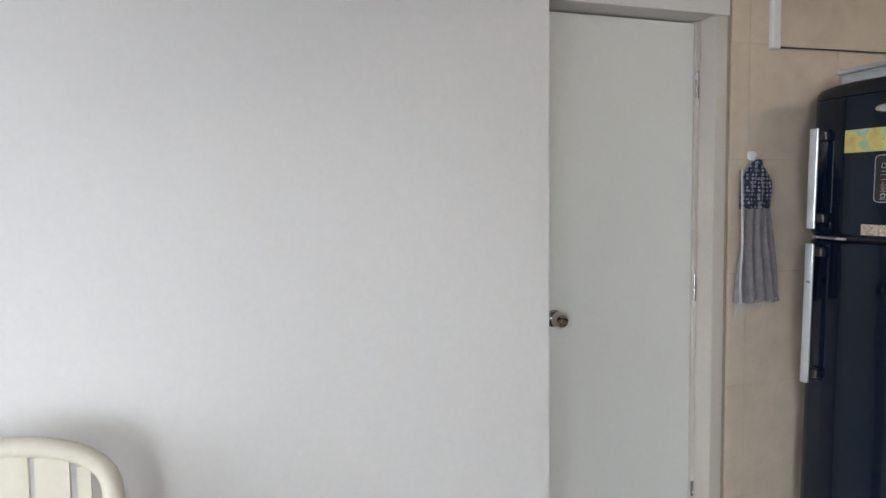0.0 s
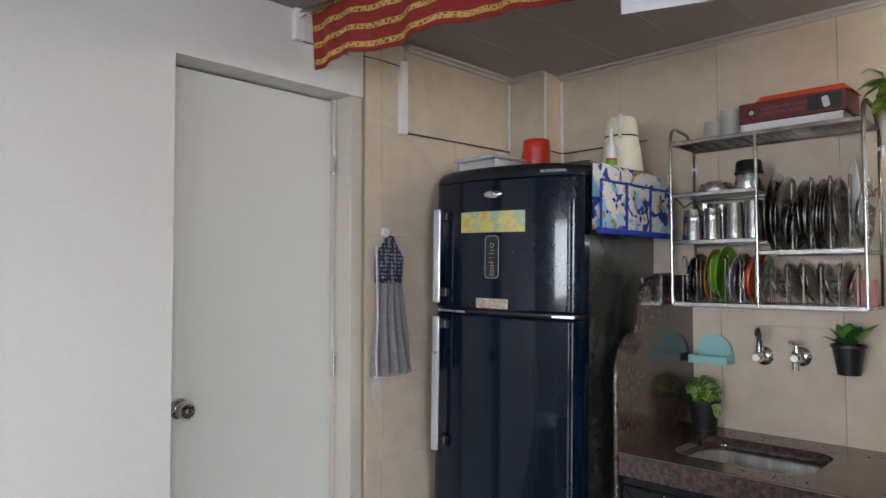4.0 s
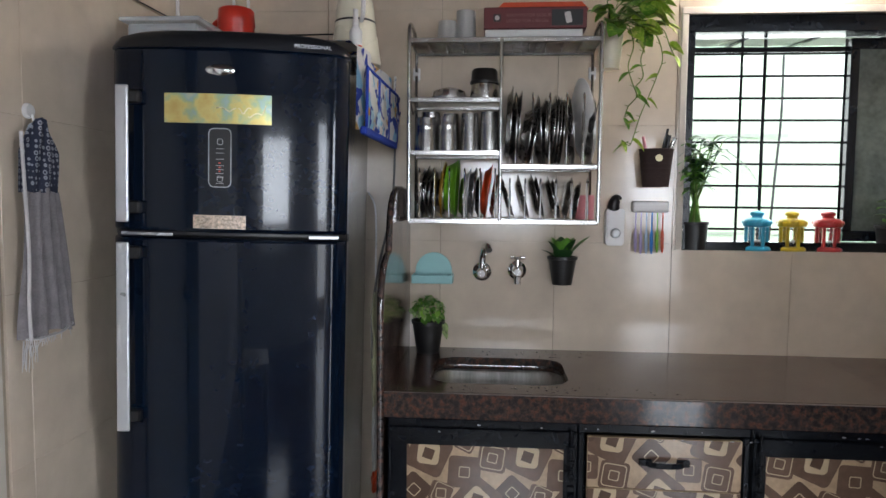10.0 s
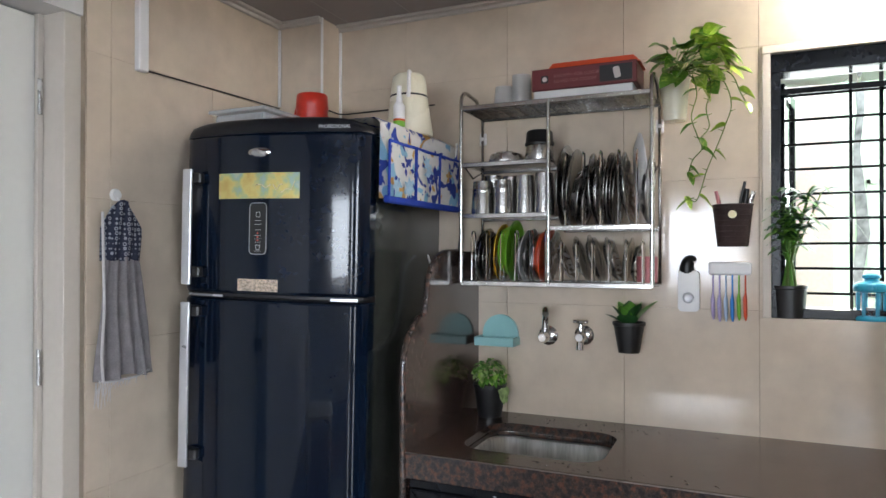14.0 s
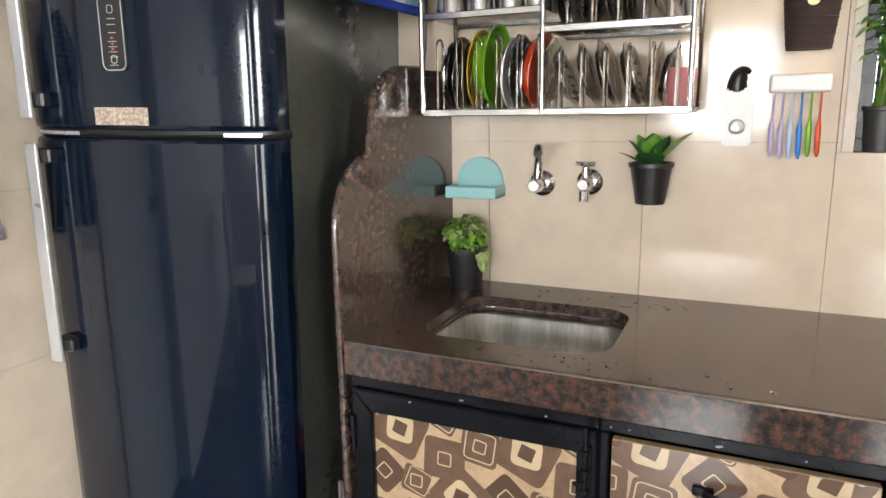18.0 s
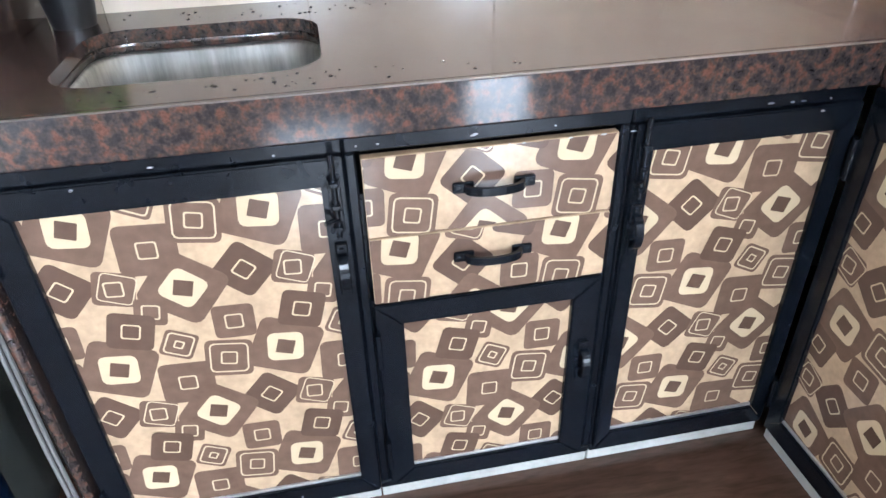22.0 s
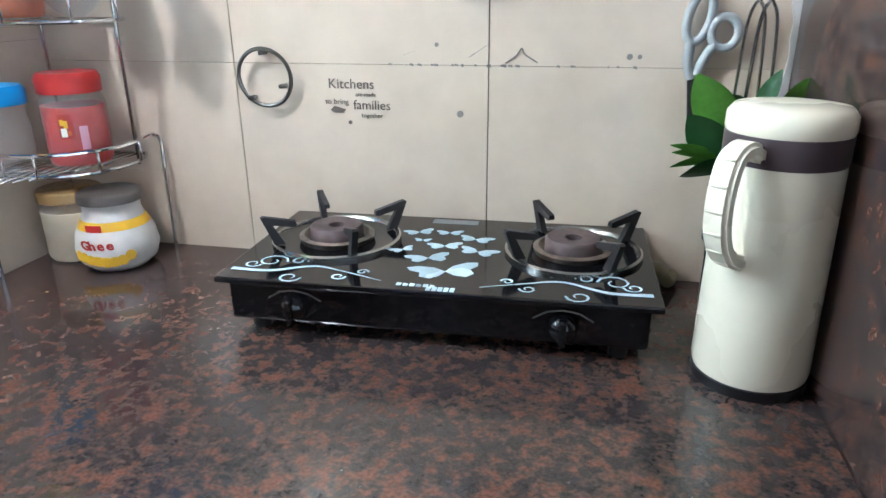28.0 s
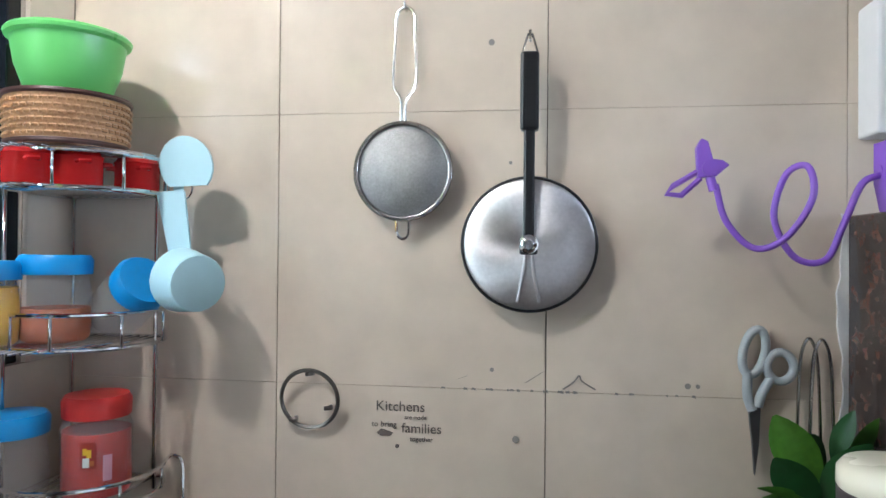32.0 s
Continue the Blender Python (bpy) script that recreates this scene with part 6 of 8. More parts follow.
for flip in (0, 1):
    fx = lambda x: SW - x if flip else x
    bm = bmesh.new()
    main = smooth_path([(fx(0.01), 0.030, 0.0788), (fx(0.06), 0.030, 0.0788), (fx(0.11), 0.052, 0.0788), (fx(0.15), 0.042, 0.0788), (fx(0.205), 0.022, 0.0788)], 8)
    tube(bm, [Vector((p.x, p.y, 0.0783)) for p in main], [0.0048 * (1 - 0.85 * i / (len(main) - 1)) for i in range(len(main))], 5)
    for cx, cy, r, turns in ((0.050, 0.060, 0.021, 1), (0.092, 0.014, 0.015, -1), (0.085, 0.066, 0.012, 1), (0.030, 0.048, 0.012, -1), (0.150, 0.026, 0.010, -1), (0.175, 0.044, 0.008, 1)):
        tube(bm, [(fx(cx + r * (1 - 0.06 * k) * math.cos(0.6 * k * turns)), cy + r * (1 - 0.06 * k) * math.sin(0.6 * k * turns), 0.0783) for k in range(13)], [0.0022 - 0.0001 * k for k in range(13)], 4)
    for v in bm.verts:
        v.co.z = 0.0781 + (v.co.z - 0.0783) * 0.12 + 0.0004
    part("printed_scroll", bm, PRINTB, top, "pale blue printed scroll")
flat([[(0.225 + 0.008 * k, 0.012), (0.231 + 0.008 * k, 0.012), (0.231 + 0.008 * k, 0.020 - 0.002 * (k % 2)), (0.225 + 0.008 * k, 0.020)] for k in range(6)] + [[(0.262 + 0.007 * k, 0.003), (0.2675 + 0.007 * k, 0.003), (0.2675 + 0.007 * k, 0.014), (0.262 + 0.007 * k, 0.014)] for k in range(5)], 0.0781, PRINTB, top, "printed_mark")
PIPE = material("orange_brown_hose", (0.30, 0.26, 0.16), 0.5)
bm = bmesh.new()
tube(bm, smooth_path([(SW - 0.01, 0.22, 0.035), (SW + 0.02, 0.225, 0.034), (SW + 0.035, 0.235, 0.012), (SW + 0.045, 0.262, 0.012)], 6), 0.009, 10)
part("gas_hose", bm, PIPE, stove)

# ---- thermos jug ----
BANDM = material("dark_purple_brown_band", (0.055, 0.04, 0.045), 0.4)
IVORY = material("ivory_plastic", (0.74, 0.70, 0.56), 0.28, var=0.03)
th = thing("thermos_jug", pose(1.874, -0.256, CT), "ivory plastic thermos jug with a dark band", "thermos")
bm = bmesh.new()
lathe(bm, [(0, 0.012), (0.058, 0.012), (0.060, 0.02), (0.0565, 0.243)], 40)
part("jug_body", bm, IVORY, th)
bm = bmesh.new()
lathe(bm, [(0, 0), (0.059, 0), (0.060, 0.012), (0.056, 0.014)], 40)
part("base_ring", bm, BLACKP, th)
bm = bmesh.new()
lathe(bm, [(0.0565, 0.242), (0.0575, 0.246), (0.0575, 0.270), (0.055, 0.272)], 40)
part("band", bm, BANDM, th)
bm = bmesh.new()
lathe(bm, [(0.0565, 0.270), (0.058, 0.274), (0.0575, 0.288), (0.052, 0.295), (0.03, 0.298), (0, 0.2985)], 40)
part("lid", bm, IVORY, th)
bm = bmesh.new()
hp = smooth_path([(0.050, 0, 0.252), (0.072, 0, 0.262), (0.092, 0, 0.252), (0.100, 0, 0.215), (0.096, 0, 0.182), (0.080, 0, 0.158), (0.058, 0, 0.148)], 5)
side = []
for i, p in enumerate(hp):
    d = (hp[min(i + 1, len(hp) - 1)] - hp[max(i - 1, 0)]).normalized()
    side.append((p, Vector((-d.z, 0, d.x))))
slab(bm, [(p.x + 0.0075 * q.x, p.z + 0.0075 * q.z) for p, q in side] + [(p.x - 0.0075 * q.x, p.z - 0.0075 * q.z) for p, q in side[::-1]], -0.0125, 0.0125)
bmesh.ops.bevel(bm, geom=[e for e in bm.edges if abs(e.verts[0].co.y - e.verts[1].co.y) < 1e-6], offset=0.0038, segments=3, affect="EDGES")
for f in bm.faces:
    f.smooth = True
turn = Matrix.Rotation(radians(48), 3, "Z")
bmesh.ops.rotate(bm, verts=bm.verts, cent=(0, 0, 0), matrix=turn)
handle = part("handle", bm, IVORY, th)
for p, q in side[10:26:3]:
    bm = bmesh.new()
    tube(bm, [(p.x + 0.0072 * q.x, y, p.z + 0.0072 * q.z) for y in (-0.009, 0.009)], 0.0016, 6)
    tube(bm, [(p.x - 0.0072 * q.x, y, p.z - 0.0072 * q.z) for y in (-0.009, 0.009)], 0.0016, 6)
    bmesh.ops.rotate(bm, verts=bm.verts, cent=(0, 0, 0), matrix=turn)
    part("grip_rib", bm, IVORY, handle)
curved_label(th, 0.0600, -42, -8, 0.070, 0.170, BLACKP, "label_border", "black-edged printed label")
curved_label(th, 0.0604, -39, -11, 0.076, 0.164, LABW, "printed_label")

# ---- peace lily behind the jug ----
lily = thing("peace_lily", pose(1.872, -0.428, CT), "green leafy plant in a small black pot", "plant")
flower_pot(lily, 0.024, 0.034, 0.105)
for k, (bx, by, bz, tx, ty, tz, w, tw, drp) in enumerate((
        (0.020, 0.02, 0.215, 0.074, 0.03, 0.312, 0.050, 1.25, 0.10), (0.012, 0.03, 0.190, -0.030, 0.05, 0.300, 0.052, -1.2, 0.20),
        (0.024, 0.03, 0.190, 0.082, 0.05, 0.270, 0.046, 1.1, 0.15), (0.030, 0.04, 0.195, 0.082, 0.07, 0.196, 0.036, 0.9, 0.25),
        (-0.030, -0.01, 0.262, -0.110, 0.0, 0.305, 0.040, -1.1, 0.15), (0.008, 0.02, 0.180, -0.006, 0.05, 0.262, 0.040, -1.3, 0.12),
        (-0.004, 0.0, 0.250, -0.024, 0.01, 0.312, 0.024, 1.3, 0.05), (0.0, -0.01, 0.235, 0.045, 0.02, 0.290, 0.038, 1.4, 0.25),
        (-0.02, 0.0, 0.225, -0.075, 0.02, 0.270, 0.042, -1.0, 0.25), (0.018, 0.04, 0.165, 0.050, 0.08, 0.205, 0.034, 0.8, 0.35))):
    b0, b1, tip = Vector((0.25 * bx, 0.2 * by, 0.092)), Vector((bx, by, bz)), Vector((tx, ty, tz))
    bm = bmesh.new()
    tube(bm, smooth_path([b0, (b0 + b1) / 2 + Vector((-0.2 * bx, 0, 0.01)), b1], 4), [0.0030 - 0.0012 * i / 8 for i in range(9)], 6)
    part("stem", bm, STEMM, lily)
    leaves(lily, [dict(base=b1, way=tip - b1 + Vector((0, 0, drp * (tip - b1).length)), length=(tip - b1).length * 1.04, width=w, droop=drp, fold=0.22, n=9, twist=tw)], LEAF if k in (0, 4, 5) else LEAF_D)
for dx, dy, dz in ((0.060, 0.025, 0.028), (0.072, 0.015, 0.040), (0.055, 0.03, 0.012)):
    leaves(lily, [dict(base=(0.030, 0.03, 0.205), way=(dx, dy, dz), length=0.075, width=0.013, droop=0.2, n=6, twist=1.2)], LEAF, "young_leaf")

# ---- things hung on the stove wall ----
def hung(name, x, z, label, category):
    return thing(name, ON_S(x, z), label, category)


MESHM = material("fine_wire_mesh", (0.30, 0.295, 0.29), 0.35, 0.8, var=0.25, scale=25, grain=300, bump=0.5, bump_scale=700)
sv = hung("sieve", 2.406, 1.497, "steel tea strainer hung on the wall", "sieve")
bm = bmesh.new()
lathe(bm, [(0.0, 0.012), (0.035, 0.010), (0.058, 0.005), (0.066, 0.0)], 36, m=pose(0, -0.018, 0, 90))
part("mesh_bowl", bm, MESHM, sv, "fine grey wire mesh")
bm = bmesh.new()
tube(bm, [(0.067 * math.cos(2 * math.pi * k / 40), -0.02, 0.067 * math.sin(2 * math.pi * k / 40)) for k in range(40)], 0.004, 8, closed=True)
lathe(bm, [(0.069, 0.0), (0.070, 0.012), (0.067, 0.012)], 40, m=pose(0, -0.012, 0, 90))
part("hoop", bm, STEEL, sv)
for s in (-1, 1):
    bm = bmesh.new()
    tube(bm, smooth_path([(s * 0.003, -0.02, 0.067), (s * 0.004, -0.018, 0.10), (s * 0.016, -0.012, 0.125), (s * 0.014, -0.010, 0.19), (s * 0.012, -0.008, 0.225), (0, -0.008, 0.236)], 6), 0.0022, 6)
    part("handle_wire", bm, STEEL, sv)
bm = bmesh.new()
tube(bm, smooth_path([(-0.009, -0.018, -0.069), (-0.008, -0.016, -0.088), (0, -0.014, -0.095), (0.008, -0.016, -0.088), (0.009, -0.018, -0.069)], 5), 0.0024, 6)
part("rest_loop", bm, CHROME, sv)
bm = bmesh.new()
tube(bm, [(0, 0, 0.232), (0, -0.014, 0.232), (0, -0.018, 0.24)], 0.002, 6)
part("nail", bm, DARKST, sv)

LIDST = material("brushed_pan_steel", (0.72, 0.70, 0.70), 0.40, 1.0, var=0.14, scale=5, grain=200)
tn = LIDST.node_tree.nodes.new("ShaderNodeTangent")
tn.direction_type, tn.axis = "RADIAL", "Y"
LIDST.node_tree.links.new(tn.outputs[0], LIDST.node_tree.nodes["Principled BSDF"].inputs["Tangent"])
LIDST.node_tree.nodes["Principled BSDF"].inputs["Anisotropic"].default_value = 0.8
pan = hung("splatter_pan", 2.230, 1.3955, "round steel pan hung by a black handle", "pan")
bm = bmesh.new()
lathe(bm, [(0, 0.016), (0.02, 0.0155), (0.084, 0.013), (0.0885, 0.010), (0.0885, 0.004), (0.084, 0.0)], 56, m=pose(0, -0.018, 0, 90))
part("pan_base", bm, LIDST, pan)
bm = bmesh.new()
tube(bm, [(0.0895 * math.cos(2 * math.pi * k / 56), -0.024, 0.0895 * math.sin(2 * math.pi * k / 56)) for k in range(56)], 0.0036, 8, closed=True)
part("rim", bm, BLACKP, pan, "black rubber rim")
bm = bmesh.new()
box(bm, -0.012, 0.012, -0.044, -0.030, -0.014, 0.004, 0.003, 2)
box(bm, -0.0075, 0.0075, -0.043, -0.030, 0.0, 0.155, 0.003, 2)
part("neck", bm, BLACKP, pan)
bm = bmesh.new()
box(bm, -0.0125, 0.0125, -0.046, -0.026, 0.152, 0.258, 0.004, 2)
part("grip", bm, BLACKP, pan, "black plastic grip")
bm = bmesh.new()
lathe(bm, [(0, 0.006), (0.006, 0.006), (0.008, 0.003), (0.013, 0.002), (0.013, 0)], 20, m=pose(0, -0.043, 0.0, 90))
part("rivet", bm, CHROME, pan)
bm = bmesh.new()
tube(bm, [(-0.011, -0.034, 0.256), (-0.003, -0.02, 0.288), (0.003, -0.02, 0.288), (0.011, -0.034, 0.256)], 0.0016, 6)
part("hanger", bm, STEEL, pan)
# two raised lines stand in for the bright V highlight below the rivet
for s in (-1, 1):
    bm = bmesh.new()
    tube(bm, [(s * 0.004, -0.0345, -0.012), (s * 0.0075, -0.0335, -0.04), (s * 0.015, -0.0315, -0.078)], 0.0026, 8)
    part("pressed_rib", bm, LIDST, pan)
bm = bmesh.new()
tube(bm, [(0, 0, 0.285), (0, -0.02, 0.285), (0, -0.026, 0.292)], 0.002, 6)
part("nail", bm, DARKST, pan)

rg = hung("wire_ring", 2.540, 1.172, "steel wire ring hook on the wall", "hook")
bm = bmesh.new()
tube(bm, [(0.042 * math.cos(2 * math.pi * k / 36), -0.014 - 0.004 * math.sin(2 * math.pi * k / 36), 0.042 * math.sin(2 * math.pi * k / 36)) for k in range(36)], 0.003, 7, closed=True)
part("hoop", bm, RINGM, rg)
for x, z in ((0, 0.036), (0.028, -0.012), (-0.024, -0.03)):
    bm = bmesh.new()
    tube(bm, [(x, 0, z), (x, -0.013, z)], 0.003, 6)
    tube(bm, [(x - 0.006, -0.013, z - 0.001), (x + 0.006, -0.013, z + 0.001)], 0.0035, 6)
    part("prong", bm, RINGM, rg)

INK = material("dark_brown_ink", (0.115, 0.09, 0.075), 0.6)
words = thing("wall_lettering", ON_S(2.450, 1.117, 0.0003), "brown sticker lettering about kitchens and families", "sticker")
lettering("Kitchens", 0.0205, pose(0.004, -0.0006, 0.040), INK, words)
lettering("are made", 0.0085, pose(0.046, -0.0006, 0.029), INK, words)
lettering("to bring", 0.0115, pose(-0.002, -0.0006, 0.017), INK, words)
lettering("families", 0.0195, pose(0.042, -0.0006, 0.010), INK, words)
lettering("together", 0.0095, pose(0.054, -0.0006, -0.002), INK, words)
bm = bmesh.new()
slab(bm, [(0.006, 0.008), (0.012, 0.004), (0.026, 0.004), (0.03, 0.009), (0.02, 0.012), (0.012, 0.014)], -0.0008, 0)
part("printed_pot", bm, INK, words)
bm = bmesh.new()
slab(bm, circle(0.036, -0.010, 0.003, 10), -0.0008, 0)
part("printed_dot", bm, INK, words)

SCG = material("grey_white_grip", (0.36, 0.38, 0.385), 0.4)
sc = hung("scissors", 1.931, 1.19, "kitchen scissors with pale grey grips on the wall", "scissors")
bm = bmesh.new()
loop1 = [(-0.004 + 0.014 * math.cos(a) + 0.005 * math.sin(a), -0.012, 0.066 + 0.03 * math.sin(a)) for a in [2 * math.pi * k / 24 for k in range(24)]]
tube(bm, loop1, 0.0058, 8, closed=True)
tube(bm, smooth_path([(-0.012, -0.012, 0.04), (-0.012, -0.012, 0.01), (-0.006, -0.012, -0.01)], 5), 0.0065, 8)
part("grip", bm, SCG, sc)
bm = bmesh.new()
tube(bm, [(0.028 + 0.0165 * math.cos(a), -0.014, 0.048 + 0.019 * math.sin(a)) for a in [2 * math.pi * k / 24 for k in range(24)]], 0.0058, 8, closed=True)
tube(bm, smooth_path([(0.018, -0.014, 0.034), (0.006, -0.014, 0.014), (0.0, -0.014, -0.005)], 5), 0.0065, 8)
part("grip", bm, SCG, sc)
bm = bmesh.new()
slab(bm, [(-0.012, 0.0), (0.004, 0.0), (0.002, -0.055), (-0.003, -0.095), (-0.006, -0.055)], -0.015, -0.009)
part("blade", bm, material("dark_blade", (0.10, 0.095, 0.1), 0.3, 0.7), sc)
tg = hung("tongs", 1.868, 1.19, "bent steel tongs hung on the wall", "tongs")
for k, x in enumerate((0.0, 0.012)):
    bm = bmesh.new()
    tube(bm, smooth_path([(x - 0.014, -0.012 - 0.01 * k, -0.06), (x - 0.010, -0.012 - 0.01 * k, 0.05), (x - 0.004, -0.014 - 0.01 * k, 0.082), (x + 0.004, -0.014 - 0.01 * k, 0.082), (x + 0.012, -0.012 - 0.01 * k, 0.05), (x + 0.016, -0.012 - 0.01 * k, -0.06)], 6), 0.0022, 6)
    part("arm", bm, STEEL, tg)

PURP = material("purple_plastic", (0.22, 0.09, 0.50), 0.35, var=0.05)
gz = hung("phone_holder", 1.985, 1.46, "purple gooseneck phone holder clipped to the panel", "phone holder")
bm = bmesh.new()
tube(bm, smooth_path([(-0.012, -0.06, 0.012), (0.0, -0.065, -0.035), (0.030, -0.075, -0.068), (0.062, -0.09, -0.055), (0.088, -0.10, -0.008), (0.086, -0.09, 0.030), (0.068, -0.07, 0.022), (0.058, -0.06, -0.03), (0.078, -0.07, -0.078), (0.110, -0.08, -0.082), (0.128, -0.085, -0.04), (0.146, -0.09, 0.008), (0.168, -0.09, 0.020)], 8), 0.0042, 9)
part("gooseneck", bm, PURP, gz)


def clip(m):
    bm = bmesh.new()
    slab(bm, [(-0.010, -0.012), (0.012, -0.010), (0.028, 0.004), (0.020, 0.010), (0.008, 0.012), (0.002, 0.034), (-0.006, 0.038), (-0.012, 0.026)], -0.008, 0.004)
    tube(bm, [(-0.010, 0.0, -0.004), (-0.040, -0.004, -0.022), (-0.048, -0.004, -0.032), (-0.030, -0.004, -0.034), (-0.006, 0, -0.012)], 0.004, 6)
    lathe(bm, [(0, 0.008), (0.010, 0.006), (0.010, -0.006), (0, -0.008)], 14, m=pose(0.004, -0.004, 0, 90))
    tube(bm, [(0.006, 0, -0.010), (0.010, -0.002, -0.028)], 0.006, 8)
    bmesh.ops.bevel(bm, geom=[e for e in bm.edges if e.is_manifold and e.calc_face_angle(0) > 1.2], offset=0.0012, segments=1, affect="EDGES")
    bmesh.ops.transform(bm, matrix=m, verts=bm.verts)
    return part("clamp", bm, PURP, gz, "purple plastic spring clamp")


clip(pose(-0.024, -0.058, 0.032))
bm = bmesh.new()
slab(bm, [(0.166, 0.058), (0.176, 0.052), (0.186, 0.02), (0.184, -0.03), (0.178, -0.038), (0.172, -0.02), (0.166, 0.01)], -0.105, -0.075)
slab(bm, [(0.182, 0.05), (0.215, 0.066), (0.222, 0.058), (0.20, 0.03), (0.218, 0.0), (0.205, -0.008), (0.184, 0.012)], -0.103, -0.077)
tube(bm, [(0.165, -0.09, 0.024), (0.18, -0.09, 0.024)], 0.007, 10)
part("clamp", bm, PURP, gz, "purple plastic spring clamp")

# switch box on the wall past the panel, with a lead
sw = hung("switch_box", 1.775, 1.535, "white wall switch box with a black plug", "switch")
bm = bmesh.new()
box(bm, -0.03, 0.12, -0.055, 0, 0, 0.17, 0.004, 2)
part("case", bm, WHITEP, sw)
bm = bmesh.new()
box(bm, -0.022, 0.112, -0.06, -0.054, 0.01, 0.16, 0.003, 1)
part("face_plate", bm, WHITEP, sw)
bm = bmesh.new()
lathe(bm, [(0, 0.03), (0.013, 0.03), (0.018, 0.02), (0.019, 0)], 16, m=pose(0.06, -0.06, 0.05, 90))
part("plug", bm, BLACKP, sw)
bm = bmesh.new()
tube(bm, smooth_path([(0.06, -0.085, 0.045), (0.06, -0.09, -0.02), (0.052, -0.09, -0.08), (0.06, -0.08, -0.2), (0.10, -0.05, -0.4)], 6), 0.0035, 7)
part("lead", bm, BLACKP, sw)
# screw holes and scuffs on the stove wall
SCUFF = material("grey_scuff", (0.22, 0.20, 0.18), 0.8)
hole = thing("wall_plug_holes", ON_S(0, 0, 0.0006), "old screw holes in the tiles", "wall plug")
for x, z, r in ((2.284, 1.68, 0.0045), (2.256, 1.51, 0.0025), (2.003, 1.206, 0.003), (2.016, 1.206, 0.004), (2.246, 1.124, 0.005), (2.28, 1.22, 0.003)):
    bm = bmesh.new()
    slab(bm, circle(-x, z, r, 10), -0.0008, 0.0)
    part("hole", bm, SCUFF, hole)
bm = bmesh.new()
tube(bm, smooth_path([(-2.182, 0, 1.196), (-2.168, -0.001, 1.206), (-2.160, -0.002, 1.216), (-2.156, -0.001, 1.208), (-2.138, 0, 1.197)], 5), 0.0011, 5)
part("old_wire_mark", bm, SCUFF, hole)
bm = bmesh.new()
lathe(bm, [(0, 0.001), (0.010, 0.001), (0.012, 0)], 16, m=pose(XW - 0.0002, -0.308, 0.932, 0, -90))
solid("pipe_hole", bm, SCUFF, "round grey pipe hole in the tiled wall", "pipe")

# dirt gathered in the joints of the stove wall
random.seed(19)
bm = bmesh.new()
for k in range(26):
    x, w = random.gauss(2.19, 0.10), random.uniform(0.002, 0.009)
    slab(bm, [(-x, 1.1915), (-x + w, 1.1905 + random.uniform(-0.001, 0.001)), (-x + w * 0.9, 1.1935), (-x + w * 0.3, 1.1942)], -0.0007, 0.0)
for x0, z0, x1, z1 in ((2.235, 1.203, 2.205, 1.222), (2.33, 1.205, 2.315, 1.21)):
    slab(bm, [(-x0, z0), (-x1, z1), (-x1 + 0.002, z1 + 0.001), (-x0 + 0.004, z0 + 0.001)], -0.0006, 0.0)
bmesh.ops.transform(bm, matrix=pose(0, YS + 0.0004, 0, 0, 0, 180), verts=bm.verts)
solid("grout_dirt", bm, SCUFF, "dark dirt along the tile joint", "stain", kind="stuff")
# ragged white plaster where the panel meets the tiles
random.seed(41)
bm = bmesh.new()
edge = [(PX + 0.009 + 0.004 * math.sin(k * 0.7) + random.uniform(0, 0.004), CT + 0.004 + 0.545 * k / 26) for k in range(27)]
slab(bm, [(-x, z) for x, z in edge] + [(-PX - 0.0005, 1.435), (-PX - 0.0005, CT + 0.004)], -0.004, 0.0)
bmesh.ops.transform(bm, matrix=pose(0, YS + 0.0003, 0, 0, 0, 180), verts=bm.verts)
structure("plaster_seam", bm, MATS["white_wall_paint"], "ragged white plaster seam beside the granite panel", "trim")

# ---- flour mill beside the panel ----
BROWNB = material("dark_brown_gloss", (0.075, 0.050, 0.050), 0.25, var=0.2, scale=8, coat=0.3)
mill = thing("flour_mill", pose(1.19, -0.46, FL), "dark brown domestic flour mill with a black panel", "appliance")
bm = bmesh.new()
box(bm, 0.0, 0.555, 0.0, 0.50, 0.02, 0.85, 0.012, 2)
part("mill_body", bm, BROWNB, mill)
bm = bmesh.new()
box(bm, 0.0, 0.555, 0.0, 0.485, 0.853, 1.12, 0.015, 2)
mtop = part("mill_top", bm, BLACKP, mill)
bm = bmesh.new()
box(bm, 0.02, 0.54, 0.484, 0.492, 0.885, 1.10, 0.004, 1)
part("panel_glass", bm, GLASSB, mtop, "glossy black control glass")
bm = bmesh.new()
lathe(bm, [(0, 0.002), (0.011, 0.0015), (0.012, 0)], 20, m=pose(0.515, 0.50, 0.790, -90))
part("white_stud", bm, WHITEP, mill, "small white round stud")
bm = bmesh.new()
for k in range(4):
    box(bm, 0.50 - 0.012 * k, 0.508 - 0.012 * k, 0.4915, 0.4928, 0.905, 0.915)
box(bm, 0.46, 0.51, 0.4915, 0.4928, 0.896, 0.899)
part("printed_mark", bm, WHITEP, mtop)
for x in (0.03, 0.5):
    bm = bmesh.new()
    lathe(bm, [(0, 0), (0.02, 0), (0.02, 0.022), (0, 0.022)], 14, at=(x, 0.45, 0))
    part("foot", bm, BLACKP, mill)
